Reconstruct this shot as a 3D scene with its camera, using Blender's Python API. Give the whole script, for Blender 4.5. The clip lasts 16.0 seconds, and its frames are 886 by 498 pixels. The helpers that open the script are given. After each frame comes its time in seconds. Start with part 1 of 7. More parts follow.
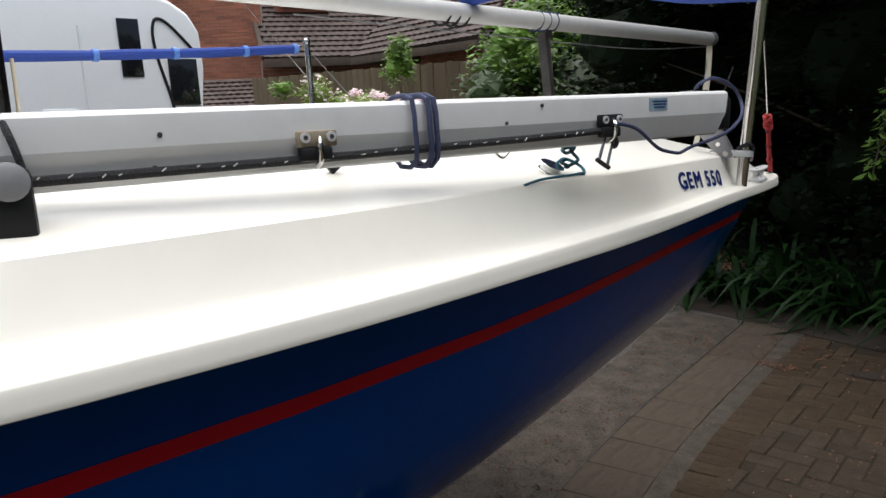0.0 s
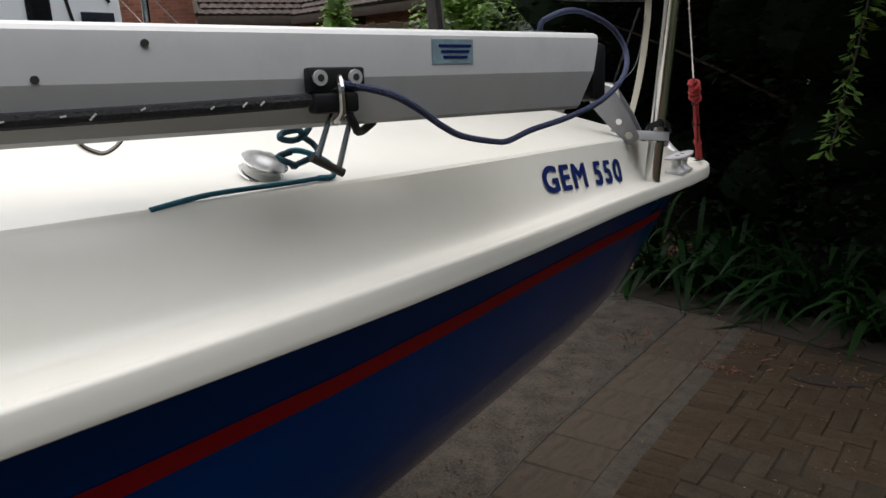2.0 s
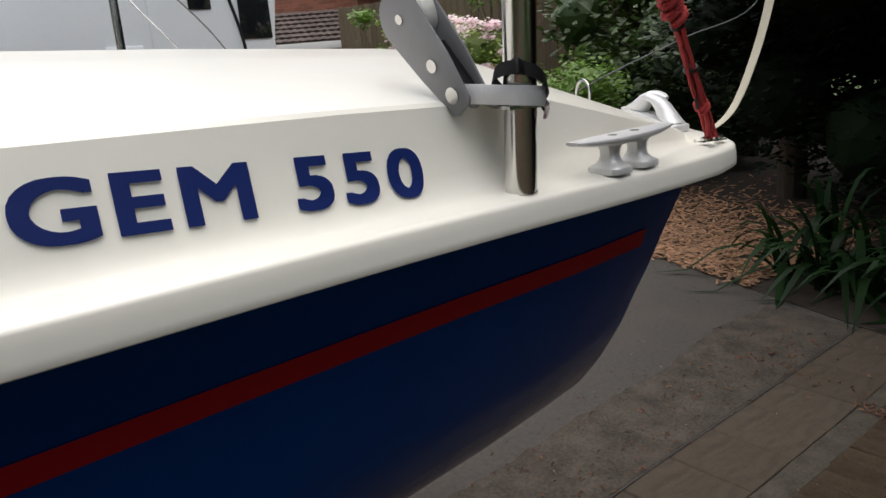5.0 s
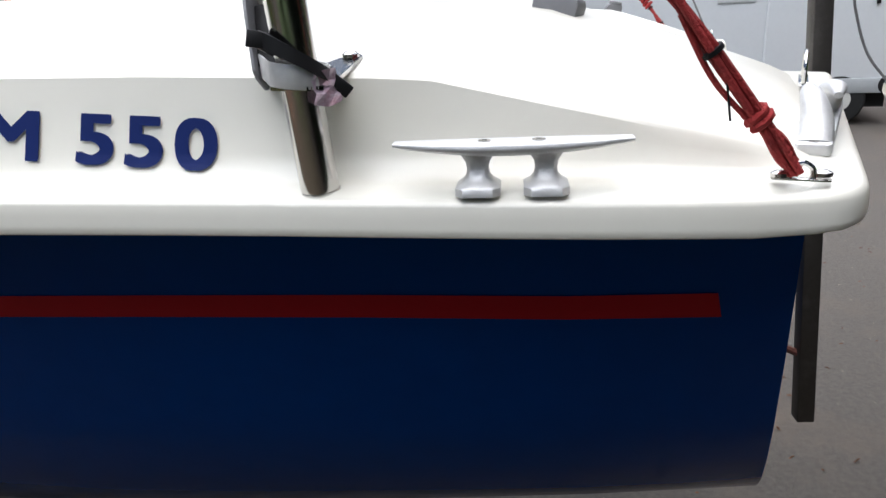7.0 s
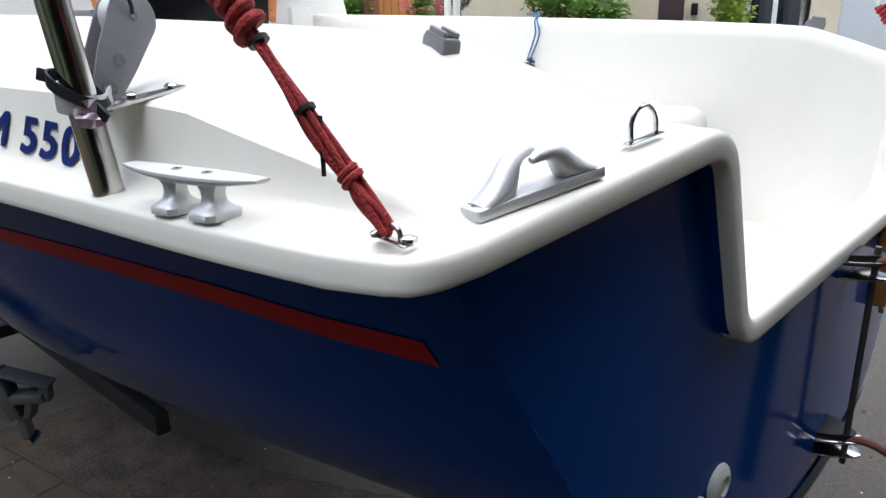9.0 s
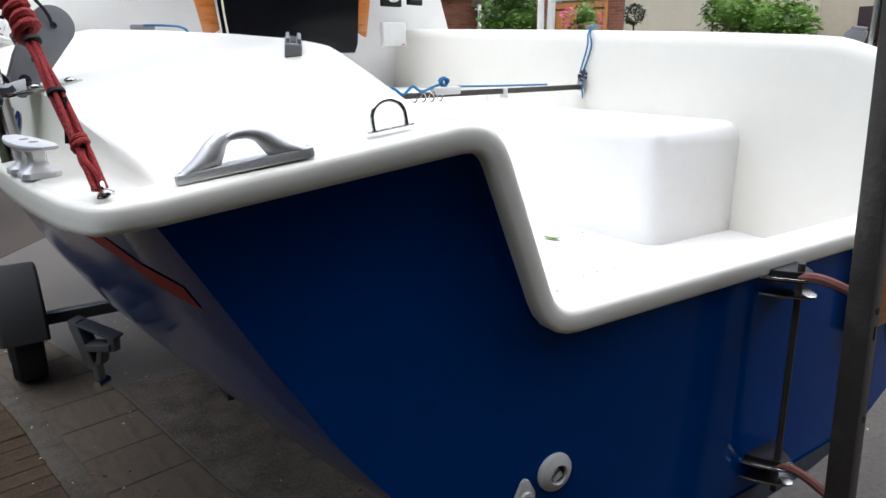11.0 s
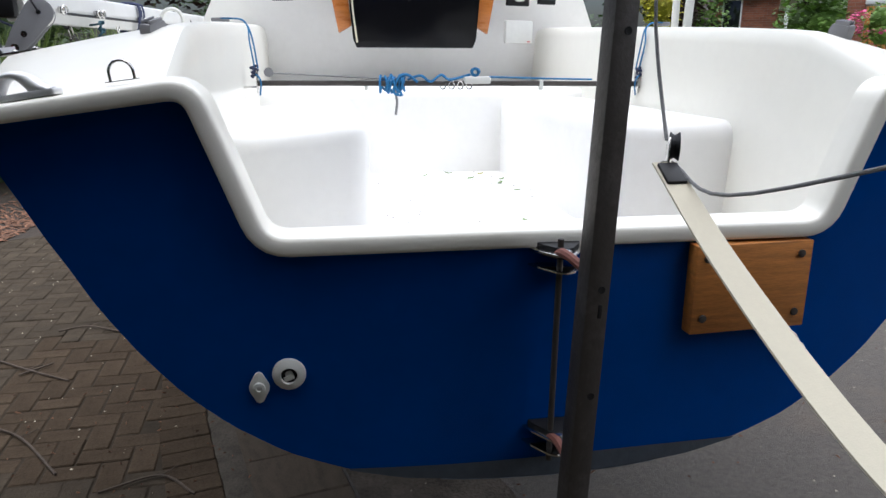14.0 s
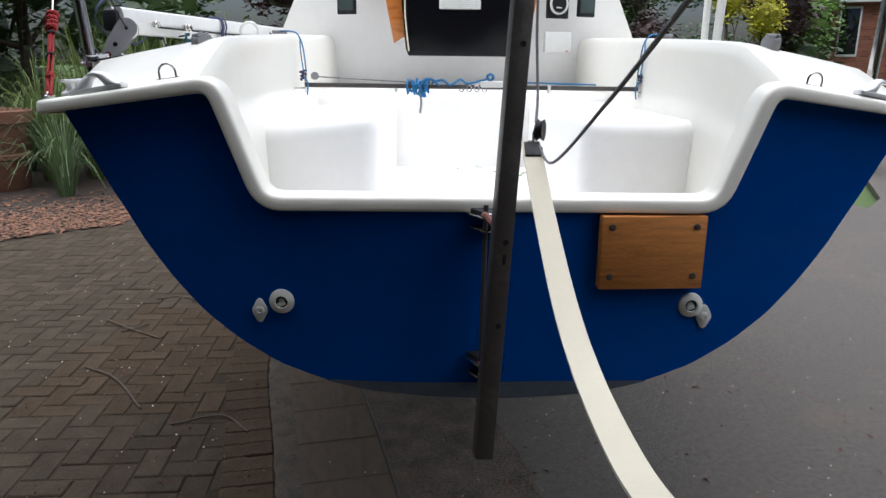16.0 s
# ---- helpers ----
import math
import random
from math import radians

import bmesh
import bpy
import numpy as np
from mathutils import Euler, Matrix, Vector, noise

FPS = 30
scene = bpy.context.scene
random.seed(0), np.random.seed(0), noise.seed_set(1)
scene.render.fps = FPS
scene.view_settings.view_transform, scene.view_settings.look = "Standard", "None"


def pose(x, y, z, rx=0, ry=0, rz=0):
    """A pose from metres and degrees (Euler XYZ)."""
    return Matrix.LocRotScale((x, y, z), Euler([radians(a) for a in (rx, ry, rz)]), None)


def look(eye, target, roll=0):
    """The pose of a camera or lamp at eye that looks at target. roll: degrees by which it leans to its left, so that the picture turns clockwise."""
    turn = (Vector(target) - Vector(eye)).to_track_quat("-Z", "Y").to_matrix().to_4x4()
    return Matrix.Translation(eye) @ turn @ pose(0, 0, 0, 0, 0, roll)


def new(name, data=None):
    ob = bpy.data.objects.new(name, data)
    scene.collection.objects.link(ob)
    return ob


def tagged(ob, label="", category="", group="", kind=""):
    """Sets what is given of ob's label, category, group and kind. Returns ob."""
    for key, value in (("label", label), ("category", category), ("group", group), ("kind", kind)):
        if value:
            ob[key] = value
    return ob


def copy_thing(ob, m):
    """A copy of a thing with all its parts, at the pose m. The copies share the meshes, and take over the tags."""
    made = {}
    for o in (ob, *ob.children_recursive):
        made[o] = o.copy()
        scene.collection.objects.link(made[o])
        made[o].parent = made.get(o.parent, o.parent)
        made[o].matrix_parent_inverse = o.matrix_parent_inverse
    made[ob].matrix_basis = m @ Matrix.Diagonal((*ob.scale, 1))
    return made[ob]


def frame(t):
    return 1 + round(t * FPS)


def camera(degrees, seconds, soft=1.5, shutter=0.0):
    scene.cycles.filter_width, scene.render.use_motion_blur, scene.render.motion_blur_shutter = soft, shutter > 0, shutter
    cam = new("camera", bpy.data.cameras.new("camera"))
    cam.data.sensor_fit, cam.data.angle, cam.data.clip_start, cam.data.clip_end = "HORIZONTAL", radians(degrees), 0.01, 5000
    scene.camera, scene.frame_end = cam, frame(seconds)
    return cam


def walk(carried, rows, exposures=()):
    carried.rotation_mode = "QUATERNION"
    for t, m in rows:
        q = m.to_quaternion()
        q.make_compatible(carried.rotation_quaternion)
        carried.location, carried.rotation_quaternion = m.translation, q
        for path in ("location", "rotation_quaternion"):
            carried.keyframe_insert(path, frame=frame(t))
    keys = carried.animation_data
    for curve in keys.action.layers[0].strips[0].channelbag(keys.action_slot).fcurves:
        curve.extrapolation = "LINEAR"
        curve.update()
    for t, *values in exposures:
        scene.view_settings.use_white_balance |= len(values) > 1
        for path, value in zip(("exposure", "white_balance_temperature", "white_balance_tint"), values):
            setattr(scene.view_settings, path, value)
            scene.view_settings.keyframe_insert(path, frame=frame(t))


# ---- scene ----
cam = camera(64.1, 16.0)
PATH = [
    (0, (-1.949, 2.447, 1.702), (-0.501, 1.117, 1.334), -3.1),
    (0.5, (-1.825, 2.259, 1.702), (-0.406, 0.894, 1.348), -4.0),
    (1, (-1.745, 2.085, 1.703), (-0.372, 0.687, 1.301), -4.6),
    (1.5, (-1.732, 1.897, 1.696), (-0.419, 0.45, 1.269), -2.8),
    (2, (-1.74, 1.76, 1.675), (-0.374, 0.375, 1.212), -2.2),
    (2.5, (-1.699, 1.624, 1.655), (-0.338, 0.24, 1.174), -3.8),
    (3, (-1.626, 1.492, 1.641), (-0.318, 0.074, 1.111), -4.4),
    (3.2, (-1.619, 1.437, 1.642), (-0.293, 0.034, 1.118), -4.4),
    (5.3, (-1.583, 0.731, 1.587), (0.181, -0.018, 1.016), -2.3),
    (5.5, (-1.612, 0.646, 1.599), (0.204, 0.086, 0.977), -0.5),
    (6, (-1.641, 0.467, 1.589), (0.258, 0.212, 1.014), -1.8),
    (6.5, (-1.585, 0.343, 1.567), (0.336, 0.462, 1.026), -1.5),
    (7, (-1.542, 0.197, 1.582), (0.275, 0.777, 0.98), -2.7),
    (7.5, (-1.537, 0.046, 1.598), (0.119, 0.959, 0.946), -1.0),
    (8, (-1.464, -0.087, 1.582), (0.069, 1.048, 0.981), -1.4),
    (8.5, (-1.364, -0.174, 1.591), (0.041, 1.115, 0.986), -1.8),
    (9, (-1.316, -0.274, 1.611), (0.053, 1.06, 1.021), -1.2),
    (9.5, (-1.279, -0.363, 1.611), (0.056, 1.01, 1.033), -1.1),
    (9.7, (-1.267, -0.406, 1.612), (0.049, 0.977, 1.016), -1.5),
    (11.8, (-0.91, -0.768, 1.573), (-0.093, 0.987, 1.069), -0.9),
    (12, (-0.883, -0.805, 1.57), (-0.084, 0.957, 1.062), -1.2),
    (12.5, (-0.764, -0.845, 1.549), (-0.077, 0.968, 1.059), -0.3),
    (13, (-0.611, -0.923, 1.553), (-0.112, 0.94, 1.025), -0.2),
    (13.5, (-0.468, -1.025, 1.551), (-0.07, 0.863, 1.024), 0.9),
    (14, (-0.363, -1.112, 1.543), (-0.1, 0.801, 1.024), 0.2),
    (14.5, (-0.32, -1.209, 1.536), (-0.094, 0.719, 1.054), 1.1),
    (15, (-0.27, -1.324, 1.554), (-0.099, 0.609, 1.071), 0.2),
    (15.5, (-0.189, -1.412, 1.555), (-0.123, 0.525, 1.061), 1.0),
    (16, (-0.092, -1.495, 1.54), (-0.109, 0.442, 1.04), 0.6),
]
walk(cam, [(t, look(eye, target, roll)) for t, eye, target, roll in PATH],
     [(0, 0.38, 6400, 10), (1, 0.02, 6400, 10), (2, -0.12, 6450, 10), (3, -0.11, 6500, 10), (5.5, 0.33, 6550, 10), (6.5, 0.64, 6300, 10), (9.5, 0.62, 5900, 10), (12.5, 0.42, 5900, 10), (16, 0.45, 5950, 10)])

# ---- light ----
SUN_EL, SUN_AZ = 84.0, -50.0
world = bpy.data.worlds.new("sky")
world.use_nodes = True
scene.world = world
_n = world.node_tree.nodes
_sky = _n.new("ShaderNodeTexSky")
_sky.sky_type, _sky.sun_disc = "NISHITA", False
_sky.sun_elevation, _sky.sun_rotation = radians(SUN_EL), radians(90 - SUN_AZ)
_sky.air_density, _sky.dust_density = 1.0, 4.0
world.node_tree.links.new(_sky.outputs[0], _n["Background"].inputs[0])
_n["Background"].inputs[1].default_value = 0.056
sun = new("sun", bpy.data.lights.new("sun", "SUN"))
sun.data.energy, sun.data.angle, sun.data.color = 5.0, radians(112), (1.0, 0.985, 0.985)
_d = Vector((math.cos(radians(SUN_AZ)) * math.cos(radians(SUN_EL)), math.sin(radians(SUN_AZ)) * math.cos(radians(SUN_EL)), math.sin(radians(SUN_EL))))
sun.matrix_world = look(_d * 30, (0, 0, 0))


# ---- materials ----
def material(name, base, rough=0.5, metal=0.0, vary=0.12, scale=8.0, bump=0.0, bump_scale=60.0, stain=None, stain_amount=0.0,
             stain_scale=2.0, coat=0.0, rand=0.0, island=0.0, spec=0.5, thin=0.0, stretch=(1, 1, 1)):
    """A procedural surface: colour grain at two scales, optional stains, relief, coat and per-object variation."""
    m = bpy.data.materials.new(name)
    m.use_nodes = True
    nt = m.node_tree
    b = nt.nodes["Principled BSDF"]
    L = nt.links.new

    def node(kind, **kw):
        n = nt.nodes.new(kind)
        for k, v in kw.items():
            n.inputs[k].default_value = v
        return n

    def mathn(op, a, c):
        n = nt.nodes.new("ShaderNodeMath")
        n.operation = op
        for i, v in enumerate((a, c)):
            if isinstance(v, (int, float)):
                n.inputs[i].default_value = v
            else:
                L(v, n.inputs[i])
        return n.outputs[0]
    co = nt.nodes.new("ShaderNodeTexCoord").outputs["Object"]
    mp = node("ShaderNodeMapping")
    mp.inputs["Scale"].default_value = stretch
    L(co, mp.inputs["Vector"])
    vec = mp.outputs[0]
    n1 = node("ShaderNodeTexNoise", Scale=scale, Detail=6.0, Roughness=0.6)
    n2 = node("ShaderNodeTexNoise", Scale=scale * 9, Detail=4.0)
    L(vec, n1.inputs["Vector"])
    L(vec, n2.inputs["Vector"])
    f = mathn("ADD", mathn("MULTIPLY", mathn("SUBTRACT", n1.outputs[0], 0.5), 2.6 * vary), mathn("MULTIPLY", mathn("SUBTRACT", n2.outputs[0], 0.5), 1.6 * vary))
    f = mathn("ADD", f, 1.0)
    if rand:
        oi = nt.nodes.new("ShaderNodeObjectInfo")
        f = mathn("MULTIPLY", f, mathn("ADD", mathn("MULTIPLY", oi.outputs["Random"], rand), 1 - rand / 2))
    if island:
        gi = nt.nodes.new("ShaderNodeNewGeometry")
        f = mathn("MULTIPLY", f, mathn("ADD", mathn("MULTIPLY", gi.outputs["Random Per Island"], island), 1 - island / 2))
    vm = nt.nodes.new("ShaderNodeVectorMath")
    vm.operation = "SCALE"
    vm.inputs[0].default_value = base[:3]
    L(f, vm.inputs["Scale"])
    col = vm.outputs[0]
    if stain_amount:
        n3 = node("ShaderNodeTexNoise", Scale=stain_scale, Detail=8.0, Roughness=0.7)
        L(vec, n3.inputs["Vector"])
        r = nt.nodes.new("ShaderNodeMapRange")
        r.inputs[1].default_value, r.inputs[2].default_value, r.inputs[4].default_value = 0.52, 0.72, stain_amount
        L(n3.outputs[0], r.inputs[0])
        mx = nt.nodes.new("ShaderNodeMix")
        mx.data_type = "RGBA"
        L(r.outputs[0], mx.inputs[0])
        L(col, mx.inputs[6])
        mx.inputs[7].default_value = (*stain[:3], 1)
        col = mx.outputs[2]
    L(col, b.inputs["Base Color"])
    rr = mathn("ADD", mathn("MULTIPLY", mathn("SUBTRACT", n1.outputs[0], 0.5), 0.25 * rough), rough)
    L(rr, b.inputs["Roughness"])
    b.inputs["Metallic"].default_value = metal
    b.inputs["Specular IOR Level"].default_value = spec
    b.inputs["Coat Weight"].default_value = coat
    b.inputs["Coat Roughness"].default_value = 0.06
    if bump:
        nb = node("ShaderNodeTexNoise", Scale=bump_scale, Detail=5.0)
        L(vec, nb.inputs["Vector"])
        bp = node("ShaderNodeBump", Strength=min(1.0, bump), Distance=0.01)
        L(nb.outputs[0], bp.inputs["Height"])
        L(bp.outputs[0], b.inputs["Normal"])
    if thin:
        tr = nt.nodes.new("ShaderNodeBsdfTranslucent")
        L(col, tr.inputs["Color"])
        ms = nt.nodes.new("ShaderNodeMixShader")
        ms.inputs[0].default_value = thin
        L(b.outputs[0], ms.inputs[1])
        L(tr.outputs[0], ms.inputs[2])
        L(ms.outputs[0], nt.nodes["Material Output"].inputs["Surface"])
    return m


GEL = material("gelcoat", (0.85, 0.83, 0.745), 0.32, vary=0.025, scale=3, stain=(0.62, 0.58, 0.47), stain_amount=0.10, stain_scale=5, coat=0.25, bump=0.03, bump_scale=9)
GEL_IN = material("cockpit_gelcoat", (0.86, 0.85, 0.82), 0.45, vary=0.03, scale=4, stain=(0.52, 0.48, 0.38), stain_amount=0.09, stain_scale=5, bump=0.04, bump_scale=300)
BLUE = material("blue_topsides", (0.0003, 0.048, 0.248), 0.10, vary=0.10, scale=2.5, coat=0.0, bump=0.02, bump_scale=7, stain=(0.006, 0.05, 0.19), stain_amount=0.08, stain_scale=3, spec=0.07)
RED = material("red_tape", (0.40, 0.002, 0.012), 0.5, vary=0.06, scale=9, spec=0.2)
NAVY = material("navy_lettering", (0.006, 0.018, 0.115), 0.5, vary=0.05, spec=0.2)
ANTIFOUL = material("grey_antifoul", (0.055, 0.07, 0.09), 0.6, vary=0.3, scale=6, bump=0.15)
STEEL = material("stainless", (0.58, 0.57, 0.55), 0.18, metal=1.0, vary=0.06, scale=20)
CAST = material("cast_alloy", (0.66, 0.66, 0.66), 0.45, metal=0.4, vary=0.10, scale=30, bump=0.08, bump_scale=200)
BRASSY = material("tarnished_steel", (0.30, 0.25, 0.18), 0.5, metal=0.35, vary=0.35, scale=60, stain=(0.10, 0.075, 0.05), stain_amount=0.6, stain_scale=70)
DULL = material("weathered_steel", (0.075, 0.068, 0.062), 0.48, metal=0.6, vary=0.22, scale=8, bump=0.12, bump_scale=120, stain=(0.16, 0.15, 0.14), stain_amount=0.45, stain_scale=9)
MASTAL = material("dull_anodised_alloy", (0.64, 0.64, 0.63), 0.48, metal=0.2, vary=0.07, scale=3, stain=(0.36, 0.35, 0.32), stain_amount=0.3, stain_scale=6, bump=0.03, stretch=(1, 1, 1))
BLACKP = material("black_plastic", (0.010, 0.010, 0.011), 0.5, vary=0.2, spec=0.25)
GREYP = material("grey_plastic", (0.20, 0.20, 0.21), 0.45, vary=0.1)
LTGREY = material("pale_plastic", (0.62, 0.62, 0.58), 0.5, vary=0.06)
ACRYL = material("black_acrylic", (0.004, 0.004, 0.005), 0.22, vary=0.1, spec=0.18)
TEAK = material("varnished_teak", (0.42, 0.14, 0.028), 0.28, vary=0.35, scale=7, stretch=(1, 6, 9), coat=0.4)
TEAKPAD = material("oiled_teak", (0.43, 0.165, 0.034), 0.5, vary=0.55, scale=6, stretch=(1.2, 6, 12), bump=0.1, stain=(0.13, 0.055, 0.02), stain_amount=0.5, stain_scale=5)
R_RED = material("red_rope", (0.33, 0.022, 0.022), 0.8, vary=0.25, scale=60, bump=0.5, bump_scale=350)
R_BLUE = material("blue_rope", (0.02, 0.16, 0.36), 0.8, vary=0.35, scale=90, bump=0.5, bump_scale=400)
R_TEAL = material("teal_rope", (0.008, 0.12, 0.17), 0.8, vary=0.3, scale=90, bump=0.5, bump_scale=400)
R_NAVY = material("navy_rope", (0.035, 0.045, 0.10), 0.8, vary=0.35, scale=90, bump=0.5, bump_scale=400)
R_BLACK = material("black_rope", (0.012, 0.012, 0.014), 0.8, vary=0.5, scale=80, bump=0.5, bump_scale=300)
R_GREY = material("grey_rope", (0.20, 0.20, 0.20), 0.8, vary=0.25, scale=80, bump=0.4, bump_scale=300)
CREAM = material("cream_webbing", (0.60, 0.55, 0.42), 0.75, vary=0.05, scale=20, bump=0.06, bump_scale=500)
CANVAS = material("blue_canvas", (0.012, 0.045, 0.27), 0.75, vary=0.2, scale=10, bump=0.3, bump_scale=60)
TARMAC = material("tarmac", (0.092, 0.080, 0.068), 0.72, spec=0.5, vary=0.55, scale=42, bump=1.0, bump_scale=320, stain=(0.135, 0.104, 0.079), stain_amount=0.75, stain_scale=1.1)
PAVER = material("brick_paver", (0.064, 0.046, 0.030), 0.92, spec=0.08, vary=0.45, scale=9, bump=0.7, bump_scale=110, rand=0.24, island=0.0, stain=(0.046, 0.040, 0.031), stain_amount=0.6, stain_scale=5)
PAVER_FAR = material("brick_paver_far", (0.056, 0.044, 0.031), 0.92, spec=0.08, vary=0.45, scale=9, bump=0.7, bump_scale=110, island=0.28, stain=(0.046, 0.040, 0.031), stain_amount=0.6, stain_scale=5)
JOINT = material("sandy_joint", (0.040, 0.032, 0.023), 0.95, spec=0.08, vary=0.4, scale=20, bump=0.5)
SLAB = material("concrete_edging", (0.091, 0.073, 0.055), 0.93, spec=0.08, vary=0.25, scale=8, bump=0.5, bump_scale=120, rand=0.10, stain=(0.058, 0.048, 0.037), stain_amount=0.8, stain_scale=6)
SOIL = material("garden_soil", (0.030, 0.021, 0.014), 0.95, vary=0.4, scale=4, bump=1.0, bump_scale=30)
MULCH = material("bark_mulch", (0.13, 0.062, 0.034), 0.9, vary=0.2, scale=6, island=1.1, bump=0.3)
GRASS_G = material("lawn", (0.05, 0.085, 0.018), 0.9, vary=0.3, scale=3, bump=0.8, bump_scale=90)
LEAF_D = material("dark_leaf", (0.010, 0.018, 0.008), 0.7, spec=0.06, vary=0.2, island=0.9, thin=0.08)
LEAF_M = material("mid_leaf", (0.040, 0.075, 0.018), 0.5, vary=0.2, island=0.8, thin=0.2)
LEAF_B = material("bright_leaf", (0.14, 0.25, 0.04), 0.5, vary=0.2, island=0.7, thin=0.3)
ROSE_LEAF = material("rose_leaf", (0.21, 0.31, 0.06), 0.5, vary=0.2, island=0.5, thin=0.4)
LEAF_Y = material("golden_leaf", (0.42, 0.40, 0.03), 0.5, vary=0.2, island=0.6, thin=0.3)
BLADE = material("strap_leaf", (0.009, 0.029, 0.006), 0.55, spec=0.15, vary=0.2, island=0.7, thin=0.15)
GRASSB = material("tall_grass", (0.085, 0.13, 0.05), 0.6, vary=0.2, island=0.9, thin=0.25)
GRASSY = material("fresh_grass", (0.13, 0.18, 0.045), 0.6, vary=0.2, island=0.8, thin=0.3)
# Bark of the aft bed, its sunlight put into a paler base colour.
LITBARK = material("sunlit_bark", (0.30, 0.165, 0.09), 0.9, vary=0.2, scale=6, island=1.0, bump=0.3)
PINK = material("pink_petal", (0.90, 0.75, 0.78), 0.7, vary=0.1, island=0.4, thin=0.5)
BARK = material("bark", (0.08, 0.06, 0.045), 0.9, vary=0.4, scale=8, bump=1.0, bump_scale=25)
BRICKW = material("house_brick", (0.30, 0.115, 0.07), 0.9, vary=0.25, scale=2.5, island=0.55, bump=0.4)
MORTAR = material("mortar", (0.28, 0.25, 0.22), 0.95, vary=0.15, bump=0.3)
TILE = material("roof_tile", (0.070, 0.050, 0.043), 0.85, vary=0.3, scale=3, island=0.5, stain=(0.22, 0.22, 0.19), stain_amount=0.3, stain_scale=7)
RENDER = material("cream_render", (0.70, 0.62, 0.46), 0.9, vary=0.08, scale=2, bump=0.2)
WHITEP = material("white_paint", (0.78, 0.78, 0.76), 0.4, vary=0.04)
VAN = material("motorhome_white", (0.80, 0.83, 0.85), 0.22, vary=0.03, scale=2, coat=0.4, bump=0.03, bump_scale=2)
GLASSD = material("dark_window", (0.012, 0.014, 0.016), 0.06, vary=0.1, coat=0.3)
RUBBER = material("rubber", (0.012, 0.012, 0.012), 0.85, vary=0.2)
FENCE = material("weathered_fence", (0.115, 0.088, 0.055), 0.9, vary=0.3, scale=5, rand=0.4, bump=0.4, stretch=(4, 4, 0.7))
ORANGE = material("stained_timber_door", (0.50, 0.20, 0.05), 0.45, vary=0.25, scale=4, stretch=(5, 5, 0.6))
TERRA = material("terracotta", (0.13, 0.055, 0.032), 0.85, vary=0.25, scale=6, bump=0.3)
TOPIARY = material("topiary_leaf", (0.025, 0.05, 0.02), 0.6, vary=0.3, island=0.8)


# ---- mesh helpers ----
def link_mesh(name, me, mat, parent=None, label="", smooth=35):
    me.materials.append(mat)
    if smooth:
        me.polygons.foreach_set("use_smooth", [True] * len(me.polygons))
        me.set_sharp_from_angle(angle=radians(smooth))
    ob = new(name, me)
    if parent:
        ob.parent = parent
    if label:
        ob["label"] = label
    return ob


def part(name, bm, mat, parent=None, label="", smooth=35):
    me = bpy.data.meshes.new(name)
    bmesh.ops.recalc_face_normals(bm, faces=bm.faces)
    bm.to_mesh(me)
    bm.free()
    return link_mesh(name, me, mat, parent, label, smooth)


def raw(name, verts, faces, mat, parent=None, label="", smooth=35):
    me = bpy.data.meshes.new(name)
    me.from_pydata([tuple(v) for v in verts], [], faces)
    me.update()
    return link_mesh(name, me, mat, parent, label, smooth)


def thing(name, label, category, m=None, group="", kind=""):
    ob = new(name)
    ob.empty_display_size = 0.1
    if m is not None:
        ob.matrix_basis = m
    return tagged(ob, label, category, group, kind)


def box(bm, size, m=None, bevel=0.0, seg=2):
    r = bmesh.ops.create_cube(bm, size=1.0, matrix=Matrix.Diagonal((*size, 1)))
    vs = r["verts"]
    if bevel:
        es = list({e for v in vs for e in v.link_edges})
        vs = [v for v in bmesh.ops.bevel(bm, geom=es, offset=bevel, segments=seg, profile=0.5, affect="EDGES")["verts"]]
        done = set(vs)
        stack = list(vs)
        while stack:
            for e in stack.pop().link_edges:
                for v in e.verts:
                    if v not in done:
                        done.add(v)
                        stack.append(v)
        vs = list(done)
    if m is not None:
        bmesh.ops.transform(bm, matrix=m, verts=vs)
    return bm


def box_bm(size, m=None, bevel=0.0, seg=2):
    return box(bmesh.new(), size, m, bevel, seg)


def rod(bm, a, b, r, r2=None, seg=16, caps=True):
    a, b = Vector(a), Vector(b)
    d = b - a
    m = Matrix.Translation((a + b) / 2) @ d.to_track_quat("Z", "Y").to_matrix().to_4x4()
    bmesh.ops.create_cone(bm, cap_ends=caps, segments=seg, radius1=r, radius2=r if r2 is None else r2, depth=d.length, matrix=m)
    return bm


def rod_bm(a, b, r, r2=None, seg=16):
    return rod(bmesh.new(), a, b, r, r2, seg)


def smooth_path(pts, n=6):
    """Catmull-Rom through the points."""
    p = [Vector(q) for q in pts]
    p = [p[0] * 2 - p[1]] + p + [p[-1] * 2 - p[-2]]
    out = []
    for i in range(1, len(p) - 2):
        for k in range(n):
            t = k / n
            a, b, c, d = p[i - 1:i + 3]
            out.append(0.5 * (2 * b + (c - a) * t + (2 * a - 5 * b + 4 * c - d) * t * t + (3 * b - a - 3 * c + d) * t ** 3))
    return out + [p[-2]]


